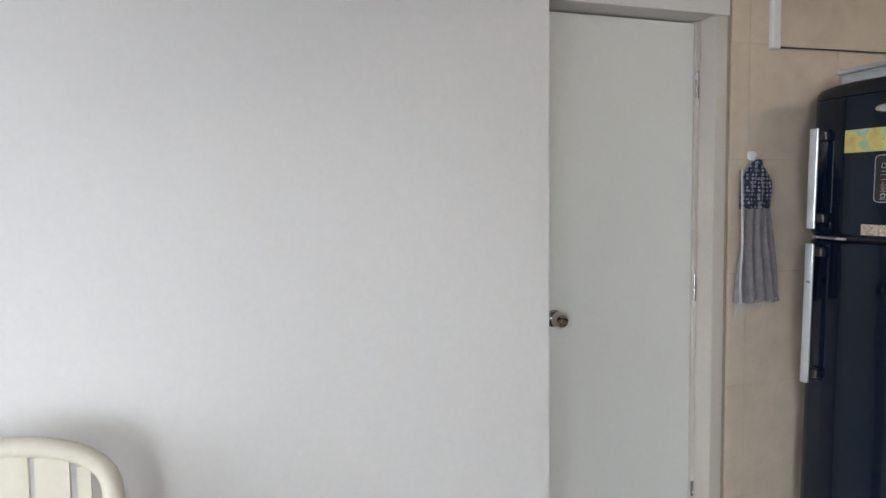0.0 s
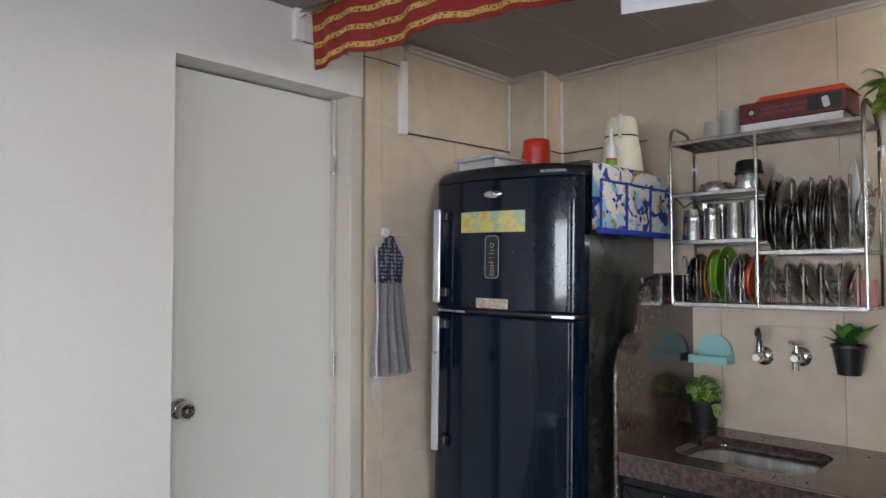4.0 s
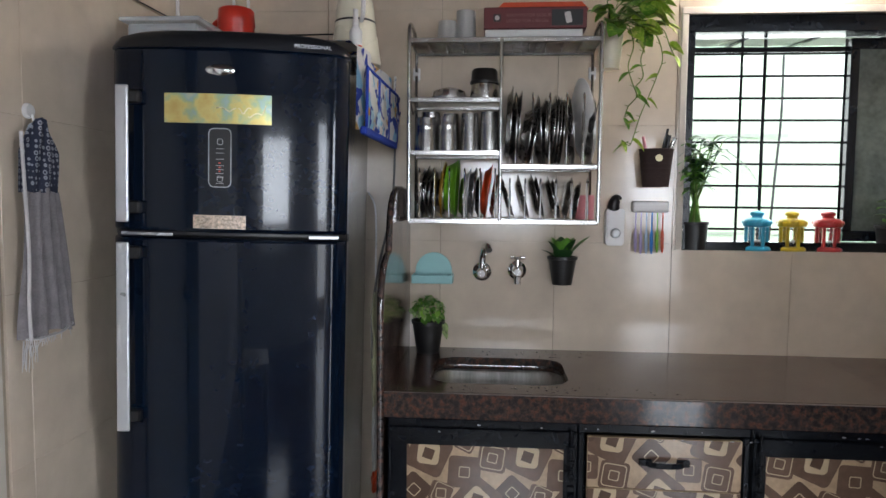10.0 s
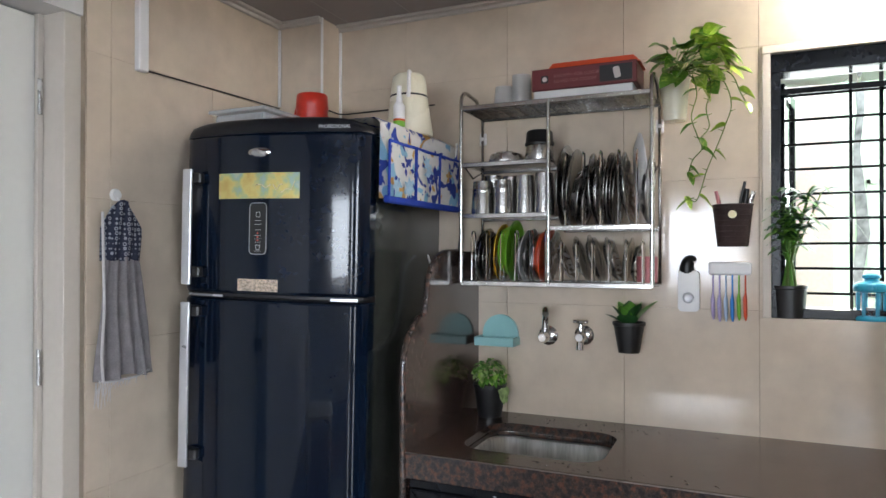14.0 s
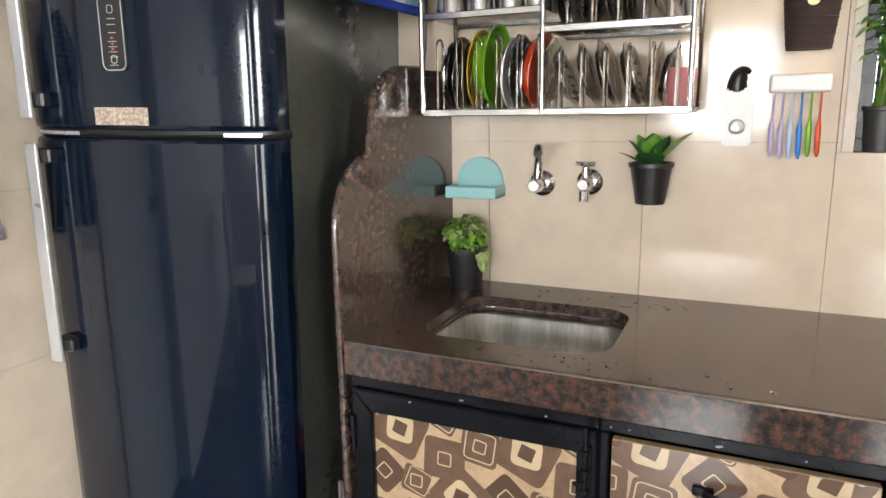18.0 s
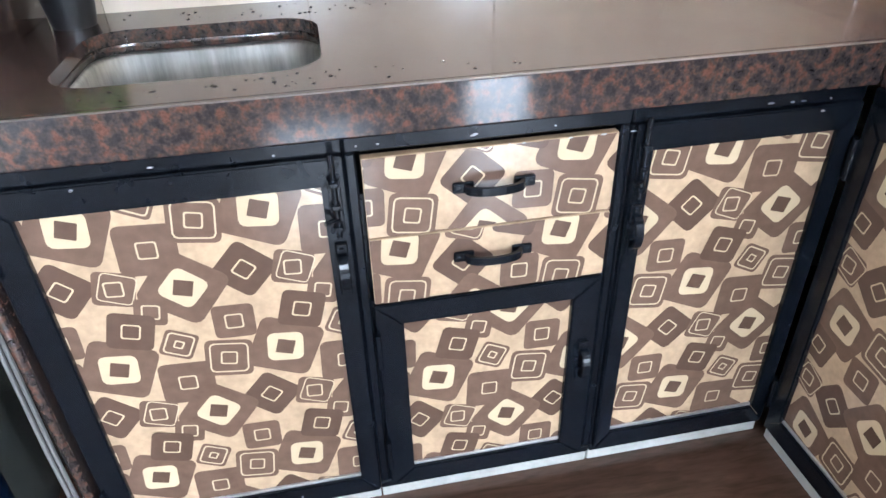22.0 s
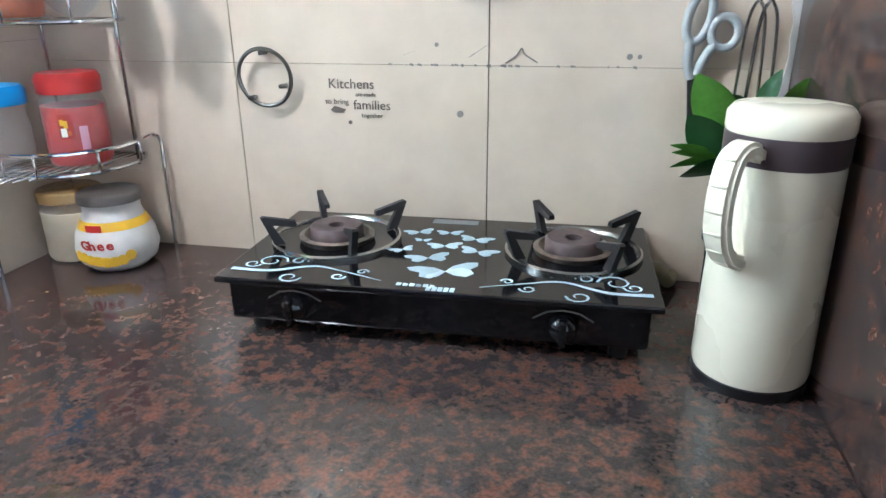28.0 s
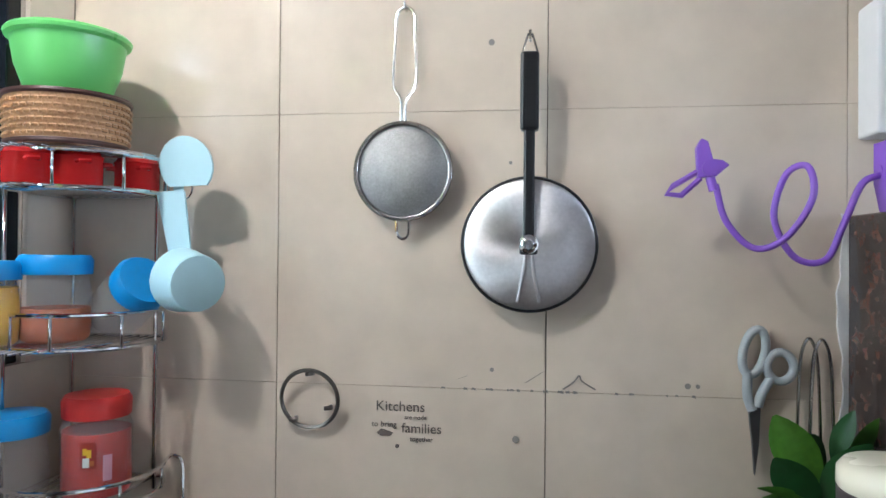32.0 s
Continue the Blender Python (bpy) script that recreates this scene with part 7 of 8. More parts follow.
# ---- window over the counter ----
OUTG = material("pale_green_render", (0.56, 0.71, 0.52), 0.85, var=0.10, scale=3, grain=30, bump=0.2)
OUTB = material("beige_render", (0.48, 0.40, 0.34), 0.85, var=0.12, scale=3)
OUTP = material("pink_pipe", (0.62, 0.52, 0.54), 0.6, var=0.08)
STAIN = material("sooty_render", (0.20, 0.21, 0.20), 0.9, var=0.8, scale=6, grain=30)
SHEET = material("grey_roof_sheet", (0.52, 0.52, 0.50), 0.6, var=0.1)
PANE = material("window_glass", (0.85, 0.95, 0.9), 0.03, var=0.0, glass=1.0)
DPANE = material("frosted_dark_glass", (0.10, 0.12, 0.11), 0.12, var=0.4, scale=18)
window = thing("window_1", pose(0, 0, 0), "black-framed window with an iron grille", "window", kind="structure")
for name, (y0, y1, z0, z1) in (("frame_top", (WY0, WY1, WZ1 - 0.052, WZ1)), ("frame_bottom", (WY0, WY1, WZ0, WZ0 + 0.028)), ("frame_left", (WY1 - 0.026, WY1, WZ0 + 0.028, WZ1 - 0.052)), ("frame_right", (WY0, WY0 + 0.026, WZ0 + 0.028, WZ1 - 0.052))):
    bm = bmesh.new()
    box(bm, XW + 0.012, XW + 0.10, y0, y1, z0, z1, 0.002, 1)
    part(name, bm, BLACKA, window)
bm = bmesh.new()
for y0, y1, z0, z1 in ((WY0, WY1 + 0.022, WZ1, WZ1 + 0.022), (WY1, WY1 + 0.022, WZ0, WZ1)):
    box(bm, XW - 0.004, XW + 0.012, y0, y1, z0, z1, 0.002, 1)
part("white_trim", bm, material("white_plaster_trim", (0.60, 0.545, 0.475), 0.6, var=0.05, bump=0.2, bump_scale=40), window, "uneven white plaster trim")
z = WZ0 + 0.065
while z < 1.89:
    bm = bmesh.new()
    tube(bm, [(XW + 0.125, WY0, z), (XW + 0.125, WY1, z)], 0.0042, 6)
    part("grille_bar", bm, BLACKA, window)
    z += 0.0722
for y, r in ((0.204, 0.0062), (0.278, 0.005), (-0.052, 0.005), (-0.20, 0.0045), (-0.33, 0.0045)):
    bm = bmesh.new()
    tube(bm, [(XW + 0.126, y, WZ0 + 0.02), (XW + 0.126, y, WZ1 - 0.05)], r, 6)
    part("grille_upright", bm, BLACKA, window)
bm = bmesh.new()
box(bm, XW + 0.115, XW + 0.135, WY0, WY1, 1.872, 1.888)
part("grille_head", bm, BLACKA, window)
bm = bmesh.new()
for i in range(4):
    y0 = WY0 + (WY1 - WY0) * i / 4
    f = [bm.verts.new(p) for p in ((XW + 0.10, y0, 1.925), (XW + 0.10, y0 + 0.22, 1.925), (XW + 0.5, y0 + 0.22, 1.975), (XW + 0.5, y0, 1.975))]
    bm.faces.new(f)
r = bmesh.ops.extrude_face_region(bm, geom=bm.faces[:])
bmesh.ops.translate(bm, verts=[v for v in r["geom"] if isinstance(v, bmesh.types.BMVert)], vec=(0, 0, 0.006))
part("canopy_sheet", bm, SHEET, window, "grey weathered canopy sheet")
for i in range(5):
    bm = bmesh.new()
    y0 = WY0 + (WY1 - WY0) * i / 4 - 0.002
    tube(bm, [(XW + 0.10, y0, 1.922), (XW + 0.5, y0 - 0.05, 1.970)], 0.006, 6)
    part("canopy_bar", bm, BLACKA, window)
# the closed casement at one end and the open one at the other
for name, m, w in (("casement", pose(XW + 0.105, -0.052, WZ0 + 0.03, 0, 0, -90), 0.34), ("casement", pose(XW + 0.14, WY1 - 0.03, WZ0 + 0.03, 0, 0, -10), 0.26)):
    h = WZ1 - WZ0 - 0.085
    bm = bmesh.new()
    for a0, a1, b0, b1 in ((0, w, 0, 0.035), (0, w, h - 0.035, h), (0, 0.028, 0.035, h - 0.035), (w - 0.028, w, 0.035, h - 0.035)):
        box(bm, a0, a1, -0.012, 0.012, b0, b1, 0.002, 1)
    c = part(name, bm, BLACKA, window, "black aluminium casement")
    c.matrix_basis = m
    bm = bmesh.new()
    box(bm, 0.028, w - 0.028, -0.003, 0.003, 0.035, h - 0.035)
    part("pane", bm, DPANE if w > 0.3 else PANE, c, "textured dark glass pane" if w > 0.3 else "").visible_shadow = False

# outside: neighbouring walls, pipes and a hanging wire
yard = solid("yard_ground", box(bmesh.new(), XW + 0.16, 7, -4, 5, -3.2, -3.0), STAIN, "grey concrete yard below the window", "ground", kind="structure")
bm = bmesh.new()
box(bm, 4.6, 4.9, -4, 0.16, -3, 5)
nb = thing("neighbour_wall", pose(0, 0, 0), "pale green neighbouring house wall, weather-stained", "building", kind="structure")
part("wall", bm, OUTG, nb)
bm = bmesh.new()
box(bm, 4.6, 4.9, 0.16, 0.62, -3, 5)
part("wall", bm, material("peach_render", (0.52, 0.43, 0.36), 0.85, var=0.12, scale=4), nb, "peach-coloured stretch of wall")
bm = bmesh.new()
slab(bm, [(0.47, -1), (0.56, -1), (0.56, 4), (0.47, 4)], 0, 0.004)
bmesh.ops.transform(bm, matrix=pose(4.594, 0, 0, 0, 0, 90), verts=bm.verts)
part("dark_strip", bm, STAIN, nb, "dark grey strip down the wall")
bm = bmesh.new()
slab(bm, [(4.0, -1), (4.6, -1), (4.6, 4), (4.0, 4)], 0.62, 0.9)
part("return_wall", bm, OUTG, nb)
bm = bmesh.new()
random.seed(9)
pts = [(0.03 + 0.012 * math.sin(i * 1.7) + random.uniform(-0.012, 0.012), -0.5 + 0.2 * i) for i in range(20)]
pts2 = [(0.07 + 0.012 * math.sin(i * 2.3), -0.5 + 0.2 * i) for i in range(20)]
slab(bm, pts + pts2[::-1], 0, 0.004)
bmesh.ops.transform(bm, matrix=pose(4.594, 0, 0, 0, 0, 90), verts=bm.verts)
part("soot_stain", bm, STAIN, nb, "dark soot stain")
bm = bmesh.new()
for a0, a1, b0, b1 in ((-0.52, 0.02, 1.74, 1.76), (-0.52, 0.02, 1.20, 1.215), (0.005, 0.02, 1.2, 1.76)):
    box(bm, 4.592, 4.6, a0, a1, b0, b1)
part("plaster_outline", bm, material("faint_green_line", (0.42, 0.50, 0.40), 0.9), nb)
bm = bmesh.new()
box(bm, 3.2, 4.0, 1.0, 1.3, -3, 5)
solid("side_building", bm, OUTB, "beige neighbouring wall seen through the window", "building", kind="structure")
for x, y, r, mat, nm, lb in ((3.75, 0.84, 0.06, OUTP, "drain_pipe", "pinkish outdoor drain pipe"), (3.6, 0.93, 0.07, STAIN, "drain_pipe", "dark outdoor drain pipe")):
    bm = bmesh.new()
    tube(bm, [(x, y, -3), (x, y, 5)], r, 14)
    solid(nm, bm, mat, lb, "pipe")
bm = bmesh.new()
tube(bm, smooth_path([(4.3, -0.33, 3.2), (4.3, -0.36, 2.0), (4.3, -0.34, 1.5), (4.3, -0.28, 0.5)], 6), 0.006, 5)
solid("hanging_wire", bm, BLACKP, "thin black wire hanging outside", "wire")

bm = bmesh.new()
slab(bm, [(0.60, -0.2), (0.69, -0.2), (0.33, 2.35), (0.24, 2.35)], 0, 0.03)
bmesh.ops.transform(bm, matrix=pose(4.55, 0, 0, 0, 0, 90), verts=bm.verts)
solid("leaning_board", bm, OUTP, "pinkish white board leaning on the neighbouring wall", "board")

# sill things
palm = thing("palm_plant", pose(2.962, 0.440, WZ0 + 0.0005), "slim green palm in a black pot on the sill", "plant")
bm = bmesh.new()
lathe(bm, [(0, 0), (0.040, 0), (0.044, 0.08), (0.047, 0.082), (0.047, 0.09), (0.044, 0.09), (0.042, 0.08), (0.038, 0.004), (0, 0.004)], 28)
part("pot", bm, POTB, palm)
bm = bmesh.new()
lathe(bm, [(0, 0.079), (0.042, 0.078)], 20)
part("soil", bm, SOIL, palm)
random.seed(14)
for k in range(15):
    a = 2.4 * k
    lean = random.uniform(0.05, 0.30)
    hgt = random.uniform(0.13, 0.27)
    tip = Vector((-0.5 * abs(math.cos(a)) * lean * hgt, -math.sin(a) * lean * hgt * 1.4, 0.085 + hgt))
    base = Vector((0.02 * math.cos(a), 0.02 * math.sin(a), 0.075))
    path = smooth_path([base, (base * 0.5 + tip * 0.5) + Vector((0, 0, 0.01)), tip], 5)
    bm = bmesh.new()
    tube(bm, path, [0.0042 - 0.0024 * i / (len(path) - 1) for i in range(len(path))], 6)
    part("stalk", bm, STEMM if k % 2 else LEAF, palm)
    rows = []
    for j in range(len(path) // 2, len(path)):
        s = 1 if j % 2 else -1
        rows.append(dict(base=path[j], way=(-0.35 + random.uniform(-0.3, 0.2), s * random.uniform(0.3, 0.8), random.uniform(0.5, 1.1)), length=random.uniform(0.07, 0.11), width=random.uniform(0.020, 0.031), droop=0.7, fold=0.3, n=6))
    leaves(palm, rows, (LEAF, LEAF_D, LEAF, LEAF_D)[k % 4])
rows = [dict(base=(-0.005, -0.02 - 0.035 * k, 0.33 - 0.004 * k * k), way=(-0.2, -1, 0.35 - 0.3 * k), length=0.085, width=0.011, droop=0.7, n=6) for k in range(4)]
leaves(palm, rows, LEAF_D)
pl2 = thing("potted_plant", pose(2.97, -0.175, WZ0 + 0.0005), "small leafy plant in a black pot on the sill", "plant")
flower_pot(pl2, 0.033, 0.042, 0.085)
random.seed(2)
leaves(pl2, [dict(base=(0, 0, 0.08 + 0.008 * k), way=(math.cos(2.4 * k) * 0.7, math.sin(2.4 * k), 0.9), length=0.075, width=0.032, droop=0.6, heart=True) for k in range(11)], LEAF)


def lantern(y, mat, label):
    ln = thing("lantern", pose(2.955, y, WZ0 + 0.0005), label, "lantern", "lanterns on the window sill")
    bm = bmesh.new()
    lathe(bm, [(0, 0), (0.042, 0), (0.044, 0.004), (0.042, 0.010), (0.034, 0.014), (0, 0.014)], 12)
    part("base", bm, mat, ln)
    for k in range(6):
        a = 2 * math.pi * k / 6 + 0.3
        bm = bmesh.new()
        x, yy = 0.031 * math.cos(a), 0.031 * math.sin(a)
        box(bm, x - 0.0045, x + 0.0045, yy - 0.0045, yy + 0.0045, 0.012, 0.078, 0.001, 1)
        part("corner_post", bm, mat, ln)
    bm = bmesh.new()
    lathe(bm, [(0.026, 0.014), (0.026, 0.076)], 12)
    part("glass", bm, GLASSP, ln).visible_shadow = False
    bm = bmesh.new()
    lathe(bm, [(0.036, 0.076), (0.042, 0.079), (0.044, 0.088), (0.040, 0.098), (0.030, 0.104), (0.018, 0.106), (0.016, 0.111), (0.022, 0.115), (0.021, 0.122), (0.014, 0.127), (0, 0.128)], 24)
    for k in range(6):
        a = 2 * math.pi * k / 6
        lathe(bm, [(0, 0.007), (0.005, 0.005), (0.006, 0)], 8, m=Matrix.Translation((0.040 * math.cos(a), 0.040 * math.sin(a), 0.09)) @ pose(0, 0, 0, 0, 75, math.degrees(a)))
    part("roof", bm, mat, ln)
    bm = bmesh.new()
    lathe(bm, [(0, 0.014), (0.012, 0.014), (0.012, 0.034), (0, 0.034)], 12)
    part("candle", bm, WHITEP, ln)


TEAL = material("sky_blue_enamel", (0.03, 0.36, 0.55), 0.3)
MUST = material("yellow_enamel", (0.60, 0.42, 0.02), 0.3)
CRIM = material("red_enamel_lantern", (0.45, 0.03, 0.03), 0.3)
lantern(0.244, TEAL, "sky blue metal candle lantern")
lantern(0.136, MUST, "yellow metal candle lantern")
lantern(0.025, CRIM, "red metal candle lantern")

# ---- lamp over the window ----
BULB = material("lit_bulb", (1.0, 0.92, 0.80), 0.4, var=0.0, emit=BULB_POWER)
lampo = thing("wall_lamp", ON_W(0.285, 2.150), "lit white LED bulb in a wall holder", "lamp")
bm = bmesh.new()
box(bm, -0.03, 0.03, -0.03, 0, 0.0, 0.07, 0.006, 2)
part("holder_box", bm, WHITEP, lampo)
bm = bmesh.new()
tube(bm, [(0.03, -0.035, 0.035), (0.055, -0.06, 0.022)], [0.016, 0.019], 14)
part("socket", bm, WHITEP, lampo)
bm = bmesh.new()
lathe(bm, [(0.012, 0), (0.018, 0.012), (0.029, 0.035), (0.030, 0.05), (0.024, 0.066), (0.012, 0.074), (0, 0.076)], 20, m=Matrix.Translation((0.055, -0.06, 0.022)) @ Vector((0.7, -0.65, -0.35)).to_track_quat("Z", "Y").to_matrix().to_4x4())
part("bulb", bm, BULB, lampo)

# ---- door wall ----
bm = bmesh.new()
box(bm, DX1, DX1 + 0.047, YN - 0.003, YN + 0.14, FL, DZ, 0.002, 1)
frame_d = thing("door_frame", pose(0, 0, 0), "cream painted door frame", "door frame", kind="structure")
part("jamb", bm, FRAMEW, frame_d)
bm = bmesh.new()
box(bm, DX1 - 0.016, DX1 - 0.001, YN + 0.072, YN + 0.14, FL, DZ - 0.001, 0.001, 1)
part("stop", bm, FRAMEW, frame_d)
bm = bmesh.new()
box(bm, DX0 - 0.004, DX1, YN + 0.135, YN + 0.15, FL, DZ)
part("back_board", bm, BLACKP, frame_d)
door = thing("door_1", pose(DX0, YN + 0.082, FL), "plain grey flush door, closed", "door", kind="structure")
bm = bmesh.new()
box(bm, 0.010, DX1 - DX0 - 0.017, 0, 0.035, 0.008, DZ - FL - 0.006, 0.002, 1)
part("leaf", bm, DOORM, door)
knob = part("doorknob", lathe(bmesh.new(), [(0, 0.062), (0.020, 0.060), (0.027, 0.05), (0.026, 0.036), (0.014, 0.026), (0.012, 0.008), (0.028, 0.006), (0.030, 0.0)], 28, m=pose(0.062, 0, 1.044 - FL, 90)), CHROME, door, "round chrome doorknob")
part("lock_button", lathe(bmesh.new(), [(0, 0.064), (0.006, 0.064), (0.007, 0.06)], 12, m=pose(0.062, 0, 1.044 - FL, 90)), DARKST, knob)
for z in (0.30, 1.02, 1.70):
    bm = bmesh.new()
    tube(bm, [(DX1 - DX0 - 0.012, -0.012, z), (DX1 - DX0 - 0.012, -0.012, z + 0.09)], 0.006, 8)
    part("hinge", bm, DARKST, door)
# boxed corner column, raised board and cable cover
bm = bmesh.new()
box(bm, 2.809, XW - 0.0005, 1.905, YN - 0.0005, 1.76, ZC - 0.0005, 0.003, 1)
structure("corner_column", bm, TILE, "cream boxed pipe column in the corner", "column")
bm = bmesh.new()
box(bm, 2.805, 2.812, 1.901, 1.909, 1.76, ZC - 0.001, 0.001, 1)
box(bm, 2.801, 2.8085, YN - 0.020, YN - 0.0105, 1.935, ZC - 0.024, 0.001, 1)
box(bm, XW - 0.010, XW - 0.0008, 1.896, 1.9045, 1.70, ZC - 0.024, 0.001, 1)
structure("column_trim", bm, WHITEP, "white corner bead on the column", "trim")
bm = bmesh.new()
box(bm, 2.215, 2.808, YN - 0.010, YN, 1.925, ZC - 0.001, 0.002, 1)
board = structure("raised_board", bm, TILE, "raised cream board high on the wall", "panel")
bm = bmesh.new()
box(bm, 2.183, 2.217, YN - 0.022, YN, 1.913, ZC - 0.06, 0.003, 1)
cover = thing("cable_cover", pose(0, 0, 0), "white plastic cable cover strip on the wall", "cable cover")
part("strip", bm, WHITEP, cover)
bm = bmesh.new()
tube(bm, [(2.217, YN - 0.011, 1.920), (2.5, YN - 0.011, 1.926), (2.808, YN - 0.011, 1.930)], 0.0025, 6)
tube(bm, [(2.812, 1.902, 1.915), (2.90, 1.900, 1.912), (XW - 0.004, 1.88, 1.912), (XW - 0.004, 1.66, 1.914), (XW - 0.004, 1.522, 1.915)], 0.0028, 6)
part("cable", bm, BLACKP, cover)
bm = bmesh.new()
tube(bm, [(2.0, YN - 0.004, 2.155), (2.10, YN - 0.004, 2.160), (2.19, YN - 0.012, 2.155)], 0.002, 6)
part("cable", bm, BLACKP, cover)
cover2 = thing("cable_cover", pose(0, 0, 0), "white plastic cable cover above the door", "cable cover")
bm = bmesh.new()
box(bm, 1.735, 1.768, YN - 0.034, YN - 0.0125, 2.135, ZC - 0.001, 0.003, 1)
part("strip", bm, WHITEP, cover2)
bm = bmesh.new()
tube(bm, [(1.768, YN - 0.016, 2.14), (1.95, YN - 0.016, 2.14)], 0.002, 5)
part("cable", bm, BLACKP, cover2)
# ceiling cove
bm = bmesh.new()
for z0, z1, d in ((ZC - 0.010, ZC, 0.030), (ZC - 0.022, ZC - 0.010, 0.014)):
    box(bm, XW - d, XW, YS, 1.905, z0, z1, 0.002, 1)
    box(bm, 2.21, 2.809, YN - d - 0.01, YN - 0.011, z0, z1, 0.002, 1)
    box(bm, 2.795 - d * 0.3, 2.809, 1.905, YN - 0.01, z0, z1, 0.002, 1)
    box(bm, PX - 0.9, XW - d, YS, YS + d, z0, z1, 0.002, 1)
structure("cornice", bm, material("cream_cornice", (0.52, 0.48, 0.44), 0.45, var=0.06), "white plastic ceiling cornice strip", "trim")
bm = bmesh.new()
for k in range(-8, 12):
    box(bm, XB, XW, 0.25 * k + 0.1, 0.25 * k + 0.103, ZC - 0.0012, ZC + 0.001)
structure("ceiling_joint", bm, material("ceiling_joint_line", (0.39, 0.355, 0.35), 0.5), "thin joint lines between ceiling panels", "trim")

# hand towel shaped like a dress
TOWG = material("grey_towel", (0.20, 0.185, 0.19), 0.95, var=0.25, scale=30, grain=250, bump=0.5, bump_scale=300)
TOWF = material("pale_fringe", (0.50, 0.48, 0.48), 0.95, var=0.2)


def dots_material(name, ground, dot, scale):
    m = bpy.data.materials.new(name)
    m.use_nodes = True
    nt = m.node_tree
    co = nt.nodes.new("ShaderNodeTexCoord")
    vo = nt.nodes.new("ShaderNodeTexVoronoi")
    vo.inputs["Scale"].default_value = scale
    vo.inputs["Randomness"].default_value = 0.25
    nt.links.new(co.outputs["Object"], vo.inputs["Vector"])
    rp = nt.nodes.new("ShaderNodeValToRGB")
    e = rp.color_ramp.elements
    e[0].position, e[0].color = 0.18, (*ground, 1)
    e[1].position, e[1].color = 0.24, (*dot, 1)
    x = e.new(0.38)
    x.color = (*dot, 1)
    x = e.new(0.44)
    x.color = (*ground, 1)
    nt.links.new(vo.outputs["Distance"], rp.inputs[0])
    b = nt.nodes["Principled BSDF"]
    b.inputs["Roughness"].default_value = 0.9
    nt.links.new(rp.outputs[0], b.inputs["Base Color"])
    return m


NAVYD = dots_material("navy_dotted_cloth", (0.02, 0.025, 0.05), (0.30, 0.31, 0.35), 75)


def cloth(fn, nu, nv, thick=0.002):
    bm = bmesh.new()
    g = [[bm.verts.new(fn(i / nu, j / nv)) for i in range(nu + 1)] for j in range(nv + 1)]
    for j in range(nv):
        for i in range(nu):
            f = bm.faces.new((g[j][i], g[j][i + 1], g[j + 1][i + 1], g[j + 1][i]))
            f.smooth = True
    bm.normal_update()
    back = bmesh.ops.duplicate(bm, geom=bm.faces[:])["geom"]
    vs = [v for v in back if isinstance(v, bmesh.types.BMVert)]
    for v in vs:
        v.co += Vector((0, thick, 0))
    return bm


towel = thing("hand_towel", ON_N(2.123, 1.563), "grey dress-shaped hand towel on a white hook", "towel")
bm = bmesh.new()
lathe(bm, [(0, 0.010), (0.014, 0.009), (0.017, 0.004), (0.017, 0)], 20, m=pose(0, 0, 0.0, 90))
tube(bm, smooth_path([(0.002, -0.010, -0.008), (0.006, -0.014, -0.025), (0.004, -0.028, -0.038), (0.0, -0.03, -0.026)], 5), 0.003, 7)
part("hook", bm, WHITEP, towel, "white plastic hook")
bm = cloth(lambda u, v: ((u - 0.5) * (0.055 + 0.075 * min(1, v * 2.6)) * (1 if v < 0.7 else 1 - 0.12 * (v - 0.7)), -0.024 - 0.012 * math.sin(u * math.pi) - 0.003 * math.sin(u * 19 + v * 4), -0.032 - 0.145 * v + 0.018 * (1 - min(1, v * 2.6)) * math.sin(u * math.pi)), 24, 10)
part("bodice", bm, NAVYD, towel, "navy dotted upper part")
bm = cloth(lambda u, v: ((u - 0.5) * (0.108 + 0.075 * v) + 0.012 * v, -0.026 - 0.010 * math.sin(u * 3.14) - (0.006 + 0.004 * v) * math.sin(u * 26 + 0.8 * math.sin(v * 5)), -0.172 - 0.315 * v - 0.006 * math.sin(u * 9)), 60, 16)
part("skirt", bm, TOWG, towel, "grey pleated lower part")
bm = bmesh.new()
random.seed(6)
tube(bm, smooth_path([(-0.062, -0.030, -0.05), (-0.064, -0.036, -0.17), (-0.066, -0.042, -0.3), (-0.074, -0.044, -0.42), (-0.066, -0.04, -0.49)], 8), 0.0038, 6)
tube(bm, smooth_path([(-0.075, -0.036, -0.487), (-0.03, -0.04, -0.492), (0.03, -0.042, -0.490), (0.09, -0.03, -0.480)], 8), 0.003, 6)
for k in range(40):
    x = -0.085 + 0.16 * random.random() ** 2
    z = -0.488
    tube(bm, [(x, -0.036, z), (x + random.uniform(-0.01, 0.01), -0.034, z - random.uniform(0.01, 0.035) * (2 if x < -0.04 else 0.7))], 0.0009, 4)
part("fringe", bm, TOWF, towel, "pale frayed edging")

